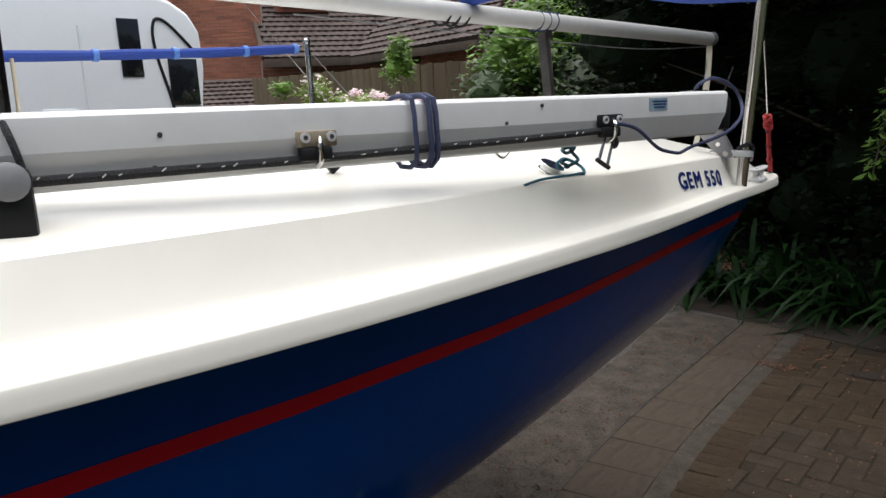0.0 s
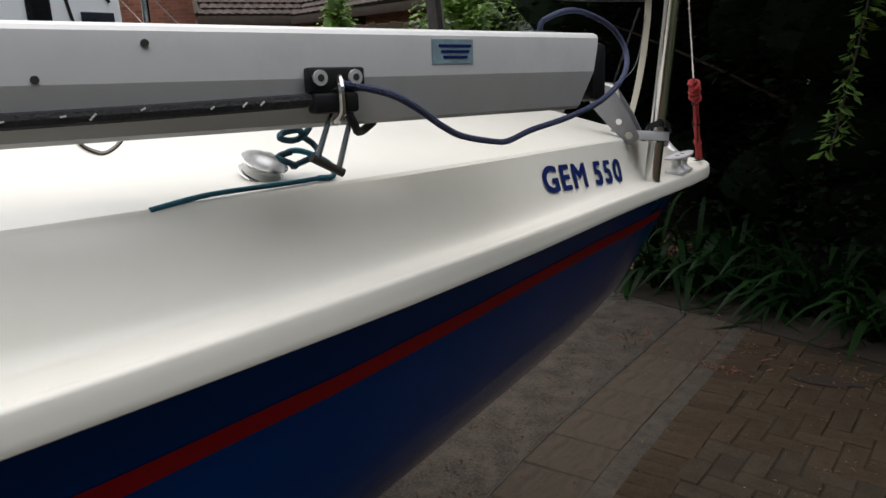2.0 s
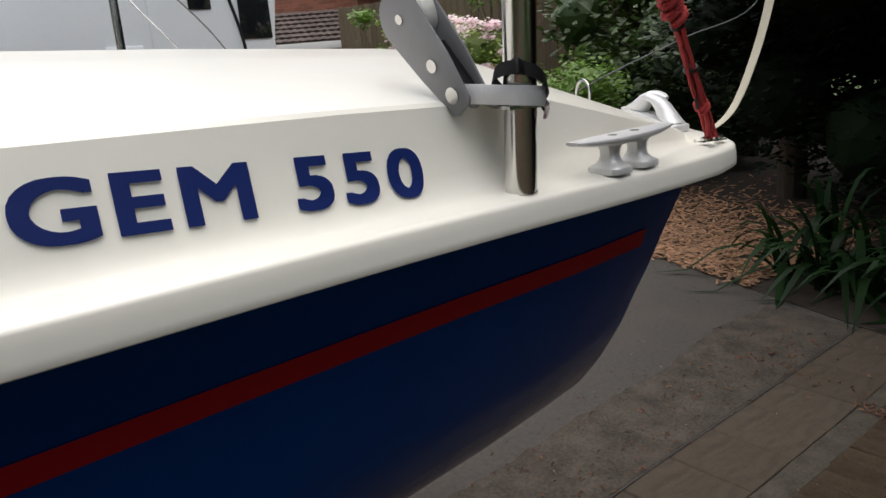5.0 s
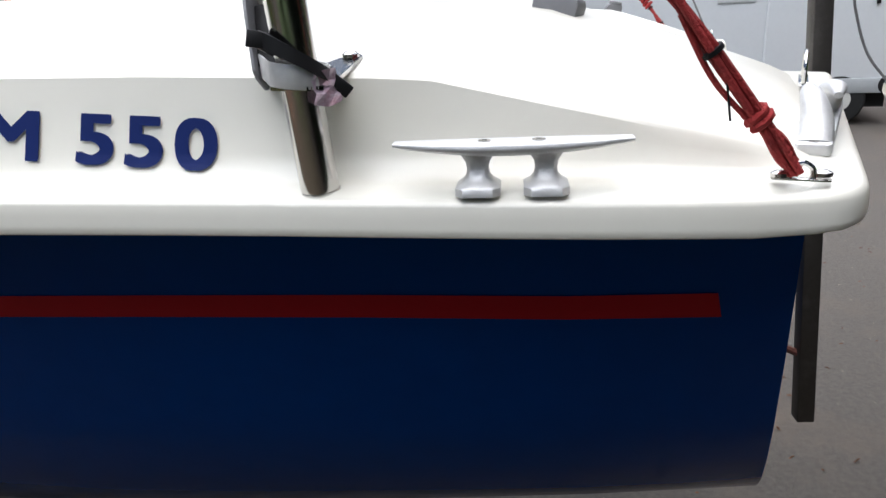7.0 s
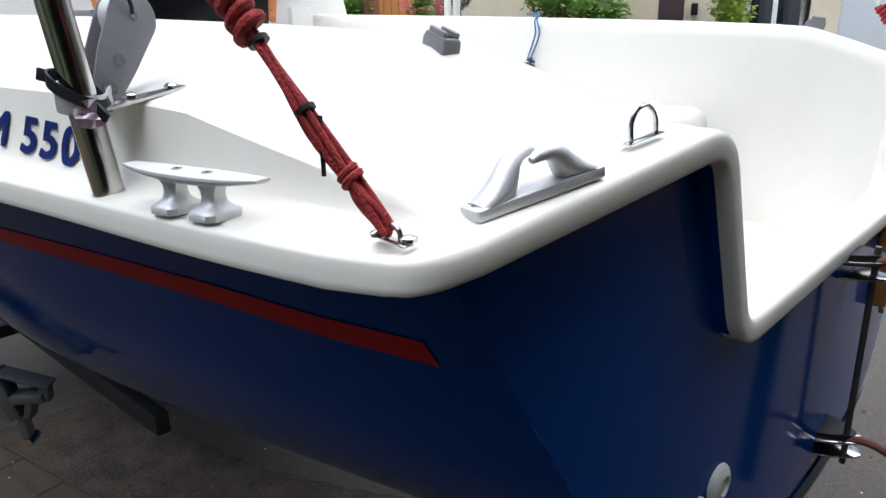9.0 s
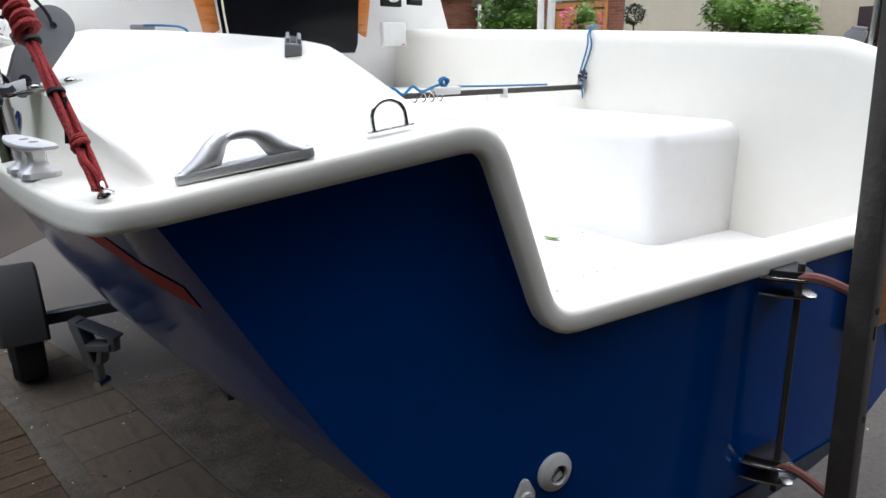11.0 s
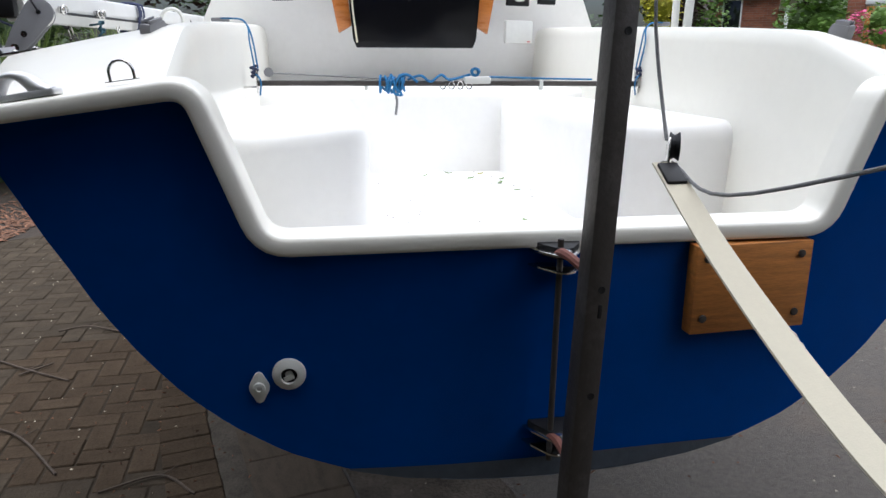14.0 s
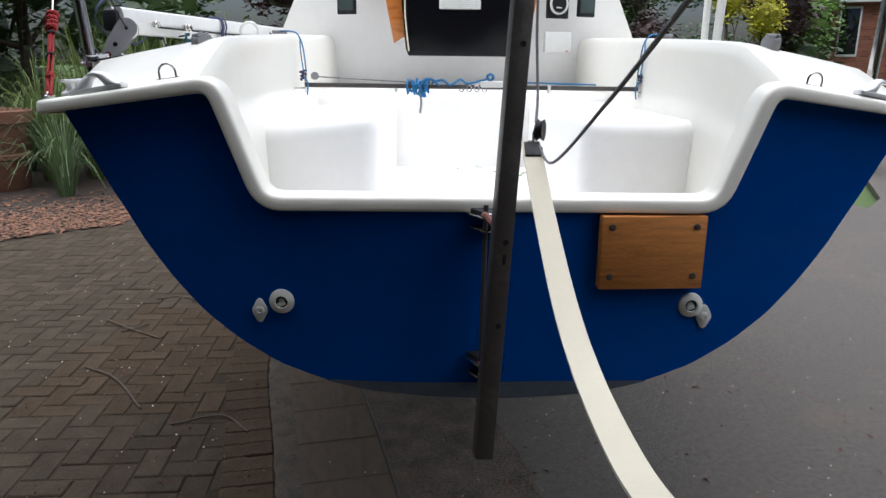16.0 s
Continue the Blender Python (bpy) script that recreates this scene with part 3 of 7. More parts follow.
raw("cabin", verts, fc, GEL_IN, boat, "white cabin with upright aft bulkhead", smooth=40)

# companionway: black acrylic board, teak cheeks and frame
hatch = thing("companionway_hatch", "black acrylic hatch board between varnished teak cheeks", "hatch", BOAT)
part("washboard", extrude_outline([(-0.256, 1.589), (0.256, 1.589), (0.271, 1.624), (0.300, 1.98), (-0.300, 1.98), (-0.271, 1.624)], 0.012, pose(0.008, CAB_Y - 0.014, 0), 0.004), ACRYL, hatch, "glossy black acrylic board")
for side in (1, -1):
    o = [(0.275, 1.681), (0.331, 1.649), (0.369, 1.85), (0.391, 1.98), (0.300, 1.98), (0.286, 1.785)]
    part("cheek", extrude_outline([(x * side, z) for x, z in o], 0.022, pose(0.008, bulkhead_y(0.34) - 0.016, 0) @ Matrix.Translation((0.34 * side, 0, 0)) @ pose(0, 0, 0, 0, 0, side * 11) @ Matrix.Translation((-0.34 * side, 0, 0)), 0.004), TEAK, hatch, "varnished orange teak cheek")
part("vent_plate", box_bm((0.20, 0.006, 0.045), pose(0.0, CAB_Y - 0.018, 1.83), 0.002), LTGREY, hatch, "pale louvred vent plate")
for i in range(2):
    for j in range(4):
        part("louvre", box_bm((0.06, 0.006, 0.004), pose(-0.04 + 0.08 * i, CAB_Y - 0.0225, 1.817 + 0.008 * j), 0.0015), WHITEP, hatch)
tube("draught_cord", [(-0.266, CAB_Y - 0.03, 1.86), (-0.262, CAB_Y - 0.028, 1.75), (-0.246, CAB_Y - 0.024, 1.61)], 0.004, CREAM, hatch, "pale cord hanging down the edge")


# ---- lettering on the coaming ----
def lettering(text, size, width, weight):
    """Bold lettering from the built-in face, its strokes thickened squarely; one set of verts and faces a letter."""
    out, pen = [], 0.0
    for ch in text:
        if ch == " ":
            pen += size * 0.32
            continue
        cu = bpy.data.curves.new("letter", "FONT")
        cu.body, cu.size, cu.resolution_u = ch, size, 6
        tmp = new("letter", cu)
        me = bpy.data.meshes.new_from_object(tmp.evaluated_get(bpy.context.evaluated_depsgraph_get()))
        bpy.data.objects.remove(tmp)
        vs = [v.co.copy() for v in me.vertices]
        fs = [tuple(p.vertices) for p in me.polygons]
        bpy.data.meshes.remove(me)
        x0, x1 = min(v.x for v in vs), max(v.x for v in vs)
        verts, faces = [], []
        for n, (dx, dy) in enumerate(((0, 0), (1, 0), (-1, 0), (0, 0.8), (0, -0.8), (1, 0.8), (-1, 0.8), (1, -0.8), (-1, -0.8))):
            b = len(verts)
            verts += [(v.x - x0 + pen + dx * weight, v.y + dy * weight, 0.00012 * n) for v in vs]
            faces += [tuple(b + q for q in f) for f in fs]
        out.append((verts, faces))
        pen += (x1 - x0) + size * 0.200
    k = width / (pen - size * 0.200)
    return [([(x * k, y, h) for x, y, h in v], f) for v, f in out]


def panel_frame(origin, along, up):
    a = Vector(along).normalized()
    n = a.cross(Vector(up)).normalized()
    u = n.cross(a)
    m = Matrix((a, u, n)).transposed().to_4x4()
    m.translation = origin
    return m


def panel_x(y, z):
    """Half breadth of the coaming's outer face at height z."""
    pr = [(zz, -xx) for xx, zz in deck_profile(y)[2:11]]
    return float(np.interp(z, [p[0] for p in pr], [p[1] for p in pr]))


LETTER = panel_frame((-1.0965, 0.866, 1.4985), (0.053, -0.312, -0.022), (0.34, 0.0, 0.94))
to_boat = BOAT.inverted() @ LETTER
word = thing("class_lettering", "bold navy blue adhesive lettering on coaming side", "lettering", BOAT)
for wv, wf in lettering("GEM 550", 0.060, 0.318, 0.0018):
    placed = []
    for x, y, h in wv:
        p = to_boat @ Vector((x, y, 0))
        placed.append((-panel_x(p.y, p.z) - 0.0017 - h, p.y, p.z))
    raw("letter", placed, wf, NAVY, word, "", 0)


# ---- deck fittings ----
def cleat_mesh(parent):
    """Two-footed horn cleat along x, base at z = 0: a flat-topped bar with blunt tapered horns on waisted square feet."""
    v, rows = [], 0
    L = 0.0875
    SECT = [(1.0, 0.35), (0.93, 0.82), (0.80, 1.0), (-0.80, 1.0), (-0.93, 0.82), (-1.0, 0.35), (-0.96, -0.2), (-0.70, -0.8), (-0.35, -1.0), (0.35, -1.0), (0.70, -0.8), (0.96, -0.2)]
    for i in range(-12, 13):
        t = i / 12
        w = 0.0075 + 0.0105 * (1 - abs(t) ** 2.4)
        h = 0.0022 + 0.0042 * (1 - t * t)
        top = 0.0500 - 0.0012 * (1 - t * t)
        for a, c in SECT:
            v.append((L * t, w * a, top - h + h * c))
        rows += 1
    n = len(SECT)
    f = grid_faces(rows, n, True) + [tuple(reversed(range(n))), tuple((rows - 1) * n + k for k in range(n))]
    raw("horn_bar", v, f, CAST, parent, "", 40)
    for sx in (-0.025, 0.025):
        v, rows = [], 0
        for z, a, b in ((0, 0.0165, 0.0190), (0.0075, 0.0165, 0.0190), (0.0095, 0.0150, 0.0175), (0.0125, 0.0118, 0.0135), (0.017, 0.0090, 0.0100), (0.024, 0.0080, 0.0085), (0.031, 0.0090, 0.0085), (0.037, 0.0120, 0.0100), (0.0415, 0.0155, 0.0115)):
            for k in range(16):
                an = 2 * math.pi * (k + 0.5) / 16
                c, s = math.cos(an), math.sin(an)
                e = 14 if z < 0.01 else 5
                q = (abs(c) ** e + abs(s) ** e) ** (-1 / e)
                v.append((sx + a * c * q, b * s * q, z))
            rows += 1
        raw("foot", v, grid_faces(rows, 16, True) + [tuple(range(16)), tuple((rows - 1) * 16 + k for k in range(16))], CAST, parent, "", 38)
        part("screw", lathe([(0.0050, 0.0), (0.0050, 0.0012), (0.0022, 0.0013), (0.0022, 0.0004), (0.0, 0.0004)], pose(sx * 0.80, 0, 0.0488), 12), STEEL, parent)


def along_matrix(p, d, up=(0, 0, 1)):
    x = Vector(d).normalized()
    y = Vector(up).cross(x).normalized()
    m = Matrix((x, y, x.cross(y))).transposed().to_4x4()
    m.translation = p
    return m


cleat = thing("horn_cleat", "cast alloy horn cleat with two feet on side deck", "cleat", along_matrix((-1.033, 0.303, 1.4615), (0.034, -0.172, 0.0)) @ Matrix.Diagonal((1, 1.05, 0.78, 1)), "deck cleats")
cleat_mesh(cleat)
copy_thing(cleat, along_matrix((1.017, 0.36, 1.4615), (-0.034, -0.172, 0.0)) @ Matrix.Diagonal((1, 1.05, 0.78, 1)))


def fairlead(m):
    """Open chock: two tapered horns curl over towards each other and pass, one ahead of the other."""
    ob = thing("fairlead", "grey cast alloy open-horned fairlead on transom rim", "fairlead", m, "fairleads")
    part("base", extrude_outline([(-0.068, -0.011), (-0.065, -0.014), (0.065, -0.014), (0.068, -0.011), (0.068, 0.011), (0.065, 0.014), (-0.065, 0.014), (-0.068, 0.011)], 0.010, pose(0, 0, 0.010, -90, 0, 0), 0.002), CAST, ob)
    for s in (-1, 1):
        v, rows = [], 0
        spine = [(0.060, 0.008), (0.045, 0.012), (0.031, 0.0185), (0.0245, 0.027), (0.017, 0.0335), (0.007, 0.0365), (-0.003, 0.0365), (-0.011, 0.0345)]
        wide = [0.0135, 0.0135, 0.0130, 0.0120, 0.0105, 0.0085, 0.0065, 0.0035]
        thick = [0.0040, 0.0090, 0.0128, 0.0108, 0.0080, 0.0062, 0.0050, 0.0030]
        off = [0.0, 0.0, 0.001, 0.003, 0.006, 0.009, 0.011, 0.012]
        for i, (x, z) in enumerate(spine):
            a, b = spine[max(i - 1, 0)], spine[min(i + 1, len(spine) - 1)]
            t = Vector((b[0] - a[0], 0, b[1] - a[1])).normalized()
            nrm = Vector((-t.z, 0, t.x))
            for k in range(12):
                an = 2 * math.pi * k / 12
                p = Vector((x, -off[i] * s, z)) + nrm * (thick[i] * math.cos(an)) + Vector((0, wide[i] * math.sin(an), 0))
                v.append((p.x * s, p.y, max(p.z, 0.004)))
            rows += 1
        raw("horn", v, grid_faces(rows, 12, True) + [tuple(range(12)), tuple((rows - 1) * 12 + k for k in range(12))], CAST, ob, "", 60)
        part("screw", lathe([(0.0040, 0.0), (0.0040, 0.0009), (0.0, 0.0012)], pose(0.060 * s, 0, 0.0098), 10), STEEL, ob)
    return ob


fl = fairlead(along_matrix((-0.855, 0.067, 1.4795), (0.125, -0.030, 0.020)))
copy_thing(fl, along_matrix((0.855, 0.105, 1.4795), (0.125, 0.030, -0.020)))


def u_bolt(m):
    ob = thing("eye_bolt", "stainless U-bolt eye with base strip on transom rim", "eye bolt", m, "rim eyes")
    part("base_strip", box_bm((0.060, 0.011, 0.0018), pose(0, 0, 0.0009), 0.0006), STEEL, ob)
    tube("bow", [(-0.0215, 0, 0), (-0.0215, 0, 0.014)] + [(-0.0215 * math.cos(radians(a)), 0, 0.014 + 0.0215 * math.sin(radians(a))) for a in range(20, 180, 20)] + [(0.0215, 0, 0.014), (0.0215, 0, 0)], 0.0028, STEEL, ob, seg=10, n=3)
    return ob


ub = u_bolt(along_matrix((-0.698, 0.058, 1.5085), (0.043, -0.006, 0.006)) @ Matrix.Scale(0.88, 4))
copy_thing(ub, along_matrix((0.690, 0.080, 1.5075), (0.043, 0.006, -0.006)) @ Matrix.Scale(0.88, 4))


def jam(m):
    """Block-shaped cleat; a black inset on top stands for the shade in its long jamming slot."""
    ob = thing("jam_cleat", "grey plastic jamming cleat screwed to coaming", "jam cleat", m, "coaming cleats")
    part("body", extrude_outline([(-0.034, 0), (0.033, 0), (0.033, 0.015), (0.029, 0.020), (-0.028, 0.017), (-0.036, 0.010)], 0.022, pose(0, -0.011, 0), 0.002), GREYP, ob)
    part("slot", box_bm((0.042, 0.007, 0.004), pose(0.001, 0, 0.0180, 0, -3, 0), 0.001), BLACKP, ob, "black inset for the shade in the jamming slot")
    for sy_ in (-0.0075, 0.0075):
        part("cheek", box_bm((0.048, 0.005, 0.006), pose(0.001, sy_, 0.0205, 0, -3, 0), 0.0015), GREYP, ob)
    return ob


jm = jam(along_matrix((-0.708, 0.318, 1.5840), (-0.35, -0.94, -0.32), (0, -0.3, 1)) @ Matrix.Diagonal((0.82, 1.0, 1.3, 1)))
copy_thing(jm, along_matrix((0.706, 0.360, 1.588), (0.35, -0.94, -0.32), (0, -0.3, 1)) @ Matrix.Diagonal((0.82, 1.0, 1.3, 1)))


# ---- stern poles, brackets and lashed stays ----
def stern_pole(base, lean):
    ob = thing("stern_pole", "stainless tube pole with bolted deck bracket at stern quarter", "pole")
    b = Vector(base)
    d = Vector(lean)
    part("tube", rod_bm(b, b + d * 1.25, 0.0152, seg=28), STEEL, ob)
    part("base_ring", rod_bm(b - d * 0.002, b + d * 0.003, 0.0160, seg=28), STEEL, ob)
    c = b + d * 0.070
    bm = bmesh.new()
    o = [(-0.020, -0.014), (-0.010, -0.022), (0.010, -0.022), (0.094, -0.010), (0.102, -0.004), (0.100, 0.006), (0.052, 0.018), (0.010, 0.024), (-0.012, 0.020)]
    f = bm.faces.new([bm.verts.new((c.x + x, c.y + y, c.z + 0.011 + 0.17 * max(0, x))) for x, y in o])
    r = bmesh.ops.extrude_face_region(bm, geom=[f])
    bmesh.ops.translate(bm, vec=(0, 0, 0.003), verts=[v for v in r["geom"] if isinstance(v, bmesh.types.BMVert)])
    part("bracket_plate", bm, STEEL, ob, "polished triangular plate")
    for x, y in ((0.046, 0.004), (0.087, -0.002)):
        part("bolt", lathe([(0.0075, 0), (0.0075, 0.003), (0.004, 0.0055), (0.0, 0.006)], Matrix.Translation((c.x + x, c.y + y, c.z + 0.014 + 0.17 * x)), 10), STEEL, ob)
    return ob


PORT_POLE = (-1.049, 0.453, 1.4605)
LEAN = (-0.11, 0.039, 1.0)
stern_pole(PORT_POLE, LEAN)

# black strap round the port pole, crossing the clamp aslant
b, d = Vector(PORT_POLE), Vector(LEAN)
strap = thing("strap_wrap", "black strap wrapped round the stern pole above bracket", "strap")
v = []
for i in range(33):
    a = 2 * math.pi * i / 32
    z0 = 0.103 - 0.015 * math.sin(a + 2.5)
    for dz, rr in ((-0.006, 0.0262), (0.006, 0.0235), (0.006, 0.0215), (-0.006, 0.0242)):
        v.append(b + d * (z0 + dz) + Vector((rr * math.cos(a), rr * math.sin(a), 0)))
raw("band", v, grid_faces(33, 4, True), BLACKP, strap)
part("tail", box_bm((0.014, 0.0035, 0.012), Matrix.Translation(b + d * 0.118 + Vector((-0.022, 0.016, 0.0))) @ pose(0, 0, 0, 8, -12, 118), 0.001), BLACKP, strap)
part("tail", box_bm((0.018, 0.0035, 0.010), Matrix.Translation(b + d * 0.083 + Vector((0.004, -0.030, 0.0))) @ pose(0, 0, 0, 0, 42, -68), 0.001), BLACKP, strap)
v, f = [], []
fr_ = random.Random(14)
for i in range(5):
    for j in range(4):
        v.append(b + d * (0.070 + 0.0065 * i) + Vector((-0.018 + 0.006 * j + 0.005 * fr_.random(), -0.018 - 0.0035 * j + fr_.uniform(-.004, .003), fr_.uniform(-.003, .003))))
f = grid_faces(5, 4)
raw("foil_tag", v, f, material("crumpled_foil", (0.62, 0.50, 0.60), 0.3, metal=0.7, vary=0.5, scale=60, stain=(0.35, 0.04, 0.12), stain_amount=0.7, stain_scale=40), strap, "crumpled pink and silver foil tag", 0)

# grey cheek block on an arm from the pole
blk = thing("cheek_block", "grey two-cheek sheave block clamped to stern pole", "block")
ctr = Vector((-0.979, 0.519, 1.630))
foot = Vector((-1.027, 0.494, 1.555))
ax = (ctr - foot).normalized()
nrm = (Vector((-0.12, 1, 0)) - ax * ax.dot(Vector((-0.12, 1, 0)))).normalized()
if nrm.y > 0:
    nrm = -nrm
upv = nrm.cross(ax).normalized()
fr = Matrix((ax, nrm, upv)).transposed().to_4x4()
ln = (ctr - foot).length
ol = [(-0.012, -0.008), (-0.008, -0.014), (ln * 0.4, -0.022)] + [(ln + 0.028 * math.sin(radians(a)), -0.028 * math.cos(radians(a))) for a in range(0, 181, 15)] + [(ln * 0.4, 0.024), (-0.008, 0.015), (-0.012, 0.009)]
for off in (-0.0135, 0.0105):
    m = fr.copy()
    m.translation = foot + nrm * off
    part("cheek", extrude_outline(ol, 0.003, m, 0.0012), GREYP, blk, "grey plastic cheek plate")
q = nrm.to_track_quat("Z", "Y").to_matrix().to_4x4()
q.translation = ctr
part("sheave", lathe([(0.004, -0.010), (0.0262, -0.010), (0.0262, -0.0085), (0.022, 0), (0.0262, 0.0085), (0.0262, 0.010), (0.004, 0.010)], q, 28), LTGREY, blk, "pale sheave wheel")
part("spacer", box_bm((ln * 0.62, 0.021, 0.020), Matrix.Translation(foot.lerp(ctr, 0.30)) @ fr, 0.002), BLACKP, blk, "black spacer between the cheeks")
for pt, rr in ((ctr, 0.0045), (foot.lerp(ctr, 0.06), 0.0078), (foot.lerp(ctr, 0.42), 0.0062)):
    part("rivet", rod_bm(pt - nrm * 0.0150, pt + nrm * 0.0150, rr, seg=14), STEEL, blk)
tube("becket_cord", [ctr + nrm * 0.012, ctr + nrm * 0.020 + Vector((-0.01, 0, 0.020)), ctr + Vector((-0.040, 0.006, 0.075)), ctr + Vector((-0.075, 0.01, 0.16))], 0.0022, R_BLACK, blk, "thin black cord", seg=6)
# ribbed clamp band looped round the pole and the block's foot
pc = Vector(PORT_POLE) + Vector(LEAN) * 0.092
fc = Vector((foot.x, foot.y, pc.z + 0.002))
th = math.atan2(fc.y - pc.y, fc.x - pc.x)
loop = []
for k in range(21):
    a = th + math.pi / 2 + math.pi * k / 20
    loop.append((pc.x + 0.0225 * math.cos(a), pc.y + 0.0225 * math.sin(a), 0.0))
for k in range(21):
    a = th - math.pi / 2 + math.pi * k / 20
    loop.append((fc.x + 0.0120 * math.cos(a), fc.y + 0.0120 * math.sin(a), 0.0))
ribs = []
for (x0, y0, _), (x1, y1, _) in zip(loop, loop[1:] + loop[:1]):
    n_ = max(1, int(math.hypot(x1 - x0, y1 - y0) / 0.0016))
    ribs += [(x0 + (x1 - x0) * k / n_, y0 + (y1 - y0) * k / n_) for k in range(n_)]
v = []
for i, (x, y) in enumerate(ribs):
    u = Vector((x - (pc.x + fc.x) / 2, y - (pc.y + fc.y) / 2, 0)).normalized()
    k_ = 0.0007 if i % 2 else 0.0
    for out, dz in ((0.0, -0.0088), (k_, -0.0078), (k_, 0.0078), (0.0, 0.0088), (-0.0015, 0.0088), (-0.0015, -0.0088)):
        v.append(Vector((x, y, pc.z + dz + 0.12 * (y - pc.y))) + u * out)
raw("clamp_band", v, grid_faces(len(ribs), 6, True)+ [((len(ribs) - 1) * 6 + k, (len(ribs) - 1) * 6 + (k + 1) % 6, (k + 1) % 6, k) for k in range(6)], CAST, blk, "ribbed steel clamp band", 30)


def stay(base, d, red_len, top):
    """A wire stay lashed down to a deck eye with red line."""
    ob = thing("lashed_stay", "wire stay lashed to deck eye with red braided line", "stay", None, "lashed stays")
    b, d = Vector(base), Vector(d).normalized()
    side = d.cross(Vector((1, 0.3, 0))).normalized()
    oth = d.cross(side)
    for k, (ox, oy) in enumerate(((0.0032, 0.0012), (-0.0032, -0.0012), (0.001, 0.0037), (-0.0013, -0.0040))):
        verts, faces, pts = [], [], []
        for i in range(15):
            t = i / 14
            w = 1.12 + 0.45 * math.sin(3.0 * t + k) - 0.45 * math.exp(-((t - 0.62) / 0.05) ** 2)
            tw = 1.8 * t + k * 0.15
            o = side * (ox * math.cos(tw) - oy * math.sin(tw)) * w + oth * (ox * math.sin(tw) + oy * math.cos(tw)) * w
            pts.append(b + d * (0.006 + red_len * t) + o)
        tube_into(verts, faces, pts, 0.0027, 7)
        raw("lashing_strand", verts, faces, R_RED, ob, "red braided lashing")
    for z0, z1, turns, r in ((0.052, 0.064, 2, 0.0072), (red_len - 0.046, red_len + 0.004, 4, 0.0108)):
        verts, faces, pts = [], [], []
        for i in range(int(turns * 10) + 1):
            a = 2 * math.pi * i / 10
            pts.append(b + d * (z0 + (z1 - z0) * i / (turns * 10)) + side * (r * (1 + 0.12 * math.sin(a * 0.37)) * math.cos(a)) + oth * (r * (0.85 + 0.1 * math.sin(a * 0.61)) * math.sin(a)))
        tube_into(verts, faces, pts, 0.0034 if turns < 3 else 0.0050, 7)
        raw("hitch", verts, faces, R_RED, ob, "turns of red line")
    # loose bight and tail at the foot of the lashing
    for k, (u0, u1, bulge) in enumerate(((0.004, 0.056, 0.0046), (0.006, 0.050, -0.0038))):
        verts, faces = [], []
        tube_into(verts, faces, smooth_path([b + d * u0, b + d * (u0 * 0.7 + u1 * 0.3) + side * bulge, b + d * (u0 * 0.3 + u1 * 0.7) + side * bulge * 0.9 + oth * 0.004, b + d * u1], 5), 0.0030, 7)
        raw("bight", verts, faces, R_RED, ob, "loose bight of red line")
    verts, faces = [], []
    tube_into(verts, faces, smooth_path([b + d * 0.055 + side * 0.006, b + d * 0.10 + side * 0.010, b + d * 0.150 + side * 0.003], 6), 0.0024, 6)
    raw("lashing_tail", verts, faces, R_RED, ob, "thin red tail")
    p = b + d * (red_len - 0.054)
    part("cable_tie", lathe([(0.0072, -0.0018), (0.0088, -0.0018), (0.0088, 0.0018), (0.0072, 0.0018)], Matrix.Translation(p) @ d.to_track_quat("Z", "Y").to_matrix().to_4x4(), 14), BLACKP, ob)
    p = b + d * red_len * 0.50
    part("cable_tie", lathe([(0.0072, -0.0018), (0.0086, -0.0018), (0.0086, 0.0018), (0.0072, 0.0018)], Matrix.Translation(p) @ d.to_track_quat("Z", "Y").to_matrix().to_4x4(), 14), BLACKP, ob)
    part("tie_tail", box_bm((0.004, 0.0015, 0.045), Matrix.Translation(p + Vector((0.004, -0.012, -0.026))) @ pose(0, 0, 0, -8, 6, 0), 0.0005), BLACKP, ob)
    tube("wire", [b + d * (red_len - 0.01), b + d * ((top - b.z) / d.z)], 0.0022, STEEL, ob, seg=8, curve=False)
    part("eye_plate", box_bm((0.010, 0.040, 0.002), Matrix.Translation(b + Vector((0, 0, -0.001))) @ pose(0, 0, 0, 0, 0, -8), 0.0015), STEEL, ob)
    for s in (-1, 1):
        part("bolt", lathe([(0.0068, 0), (0.0068, 0.003), (0.003, 0.0048)], Matrix.Translation(b + Vector((-0.002 * s, 0.0145 * s, 0.001))), 10), STEEL, ob)
    tube("eye", [b + Vector((0, -0.008, 0)), b + Vector((0, -0.007, 0.007)), b + Vector((0, 0, 0.011)), b + Vector((0, 0.007, 0.007)), b + Vector((0, 0.008, 0))], 0.0022, STEEL, ob, seg=8)
    return ob


stay((-0.984, 0.100, 1.4650), (-0.235, 0.735, 1.0), 0.232, 2.6)
stay((0.975, 0.153, 1.4655), (0.254, 0.739, 1.0), 0.232, 2.6)

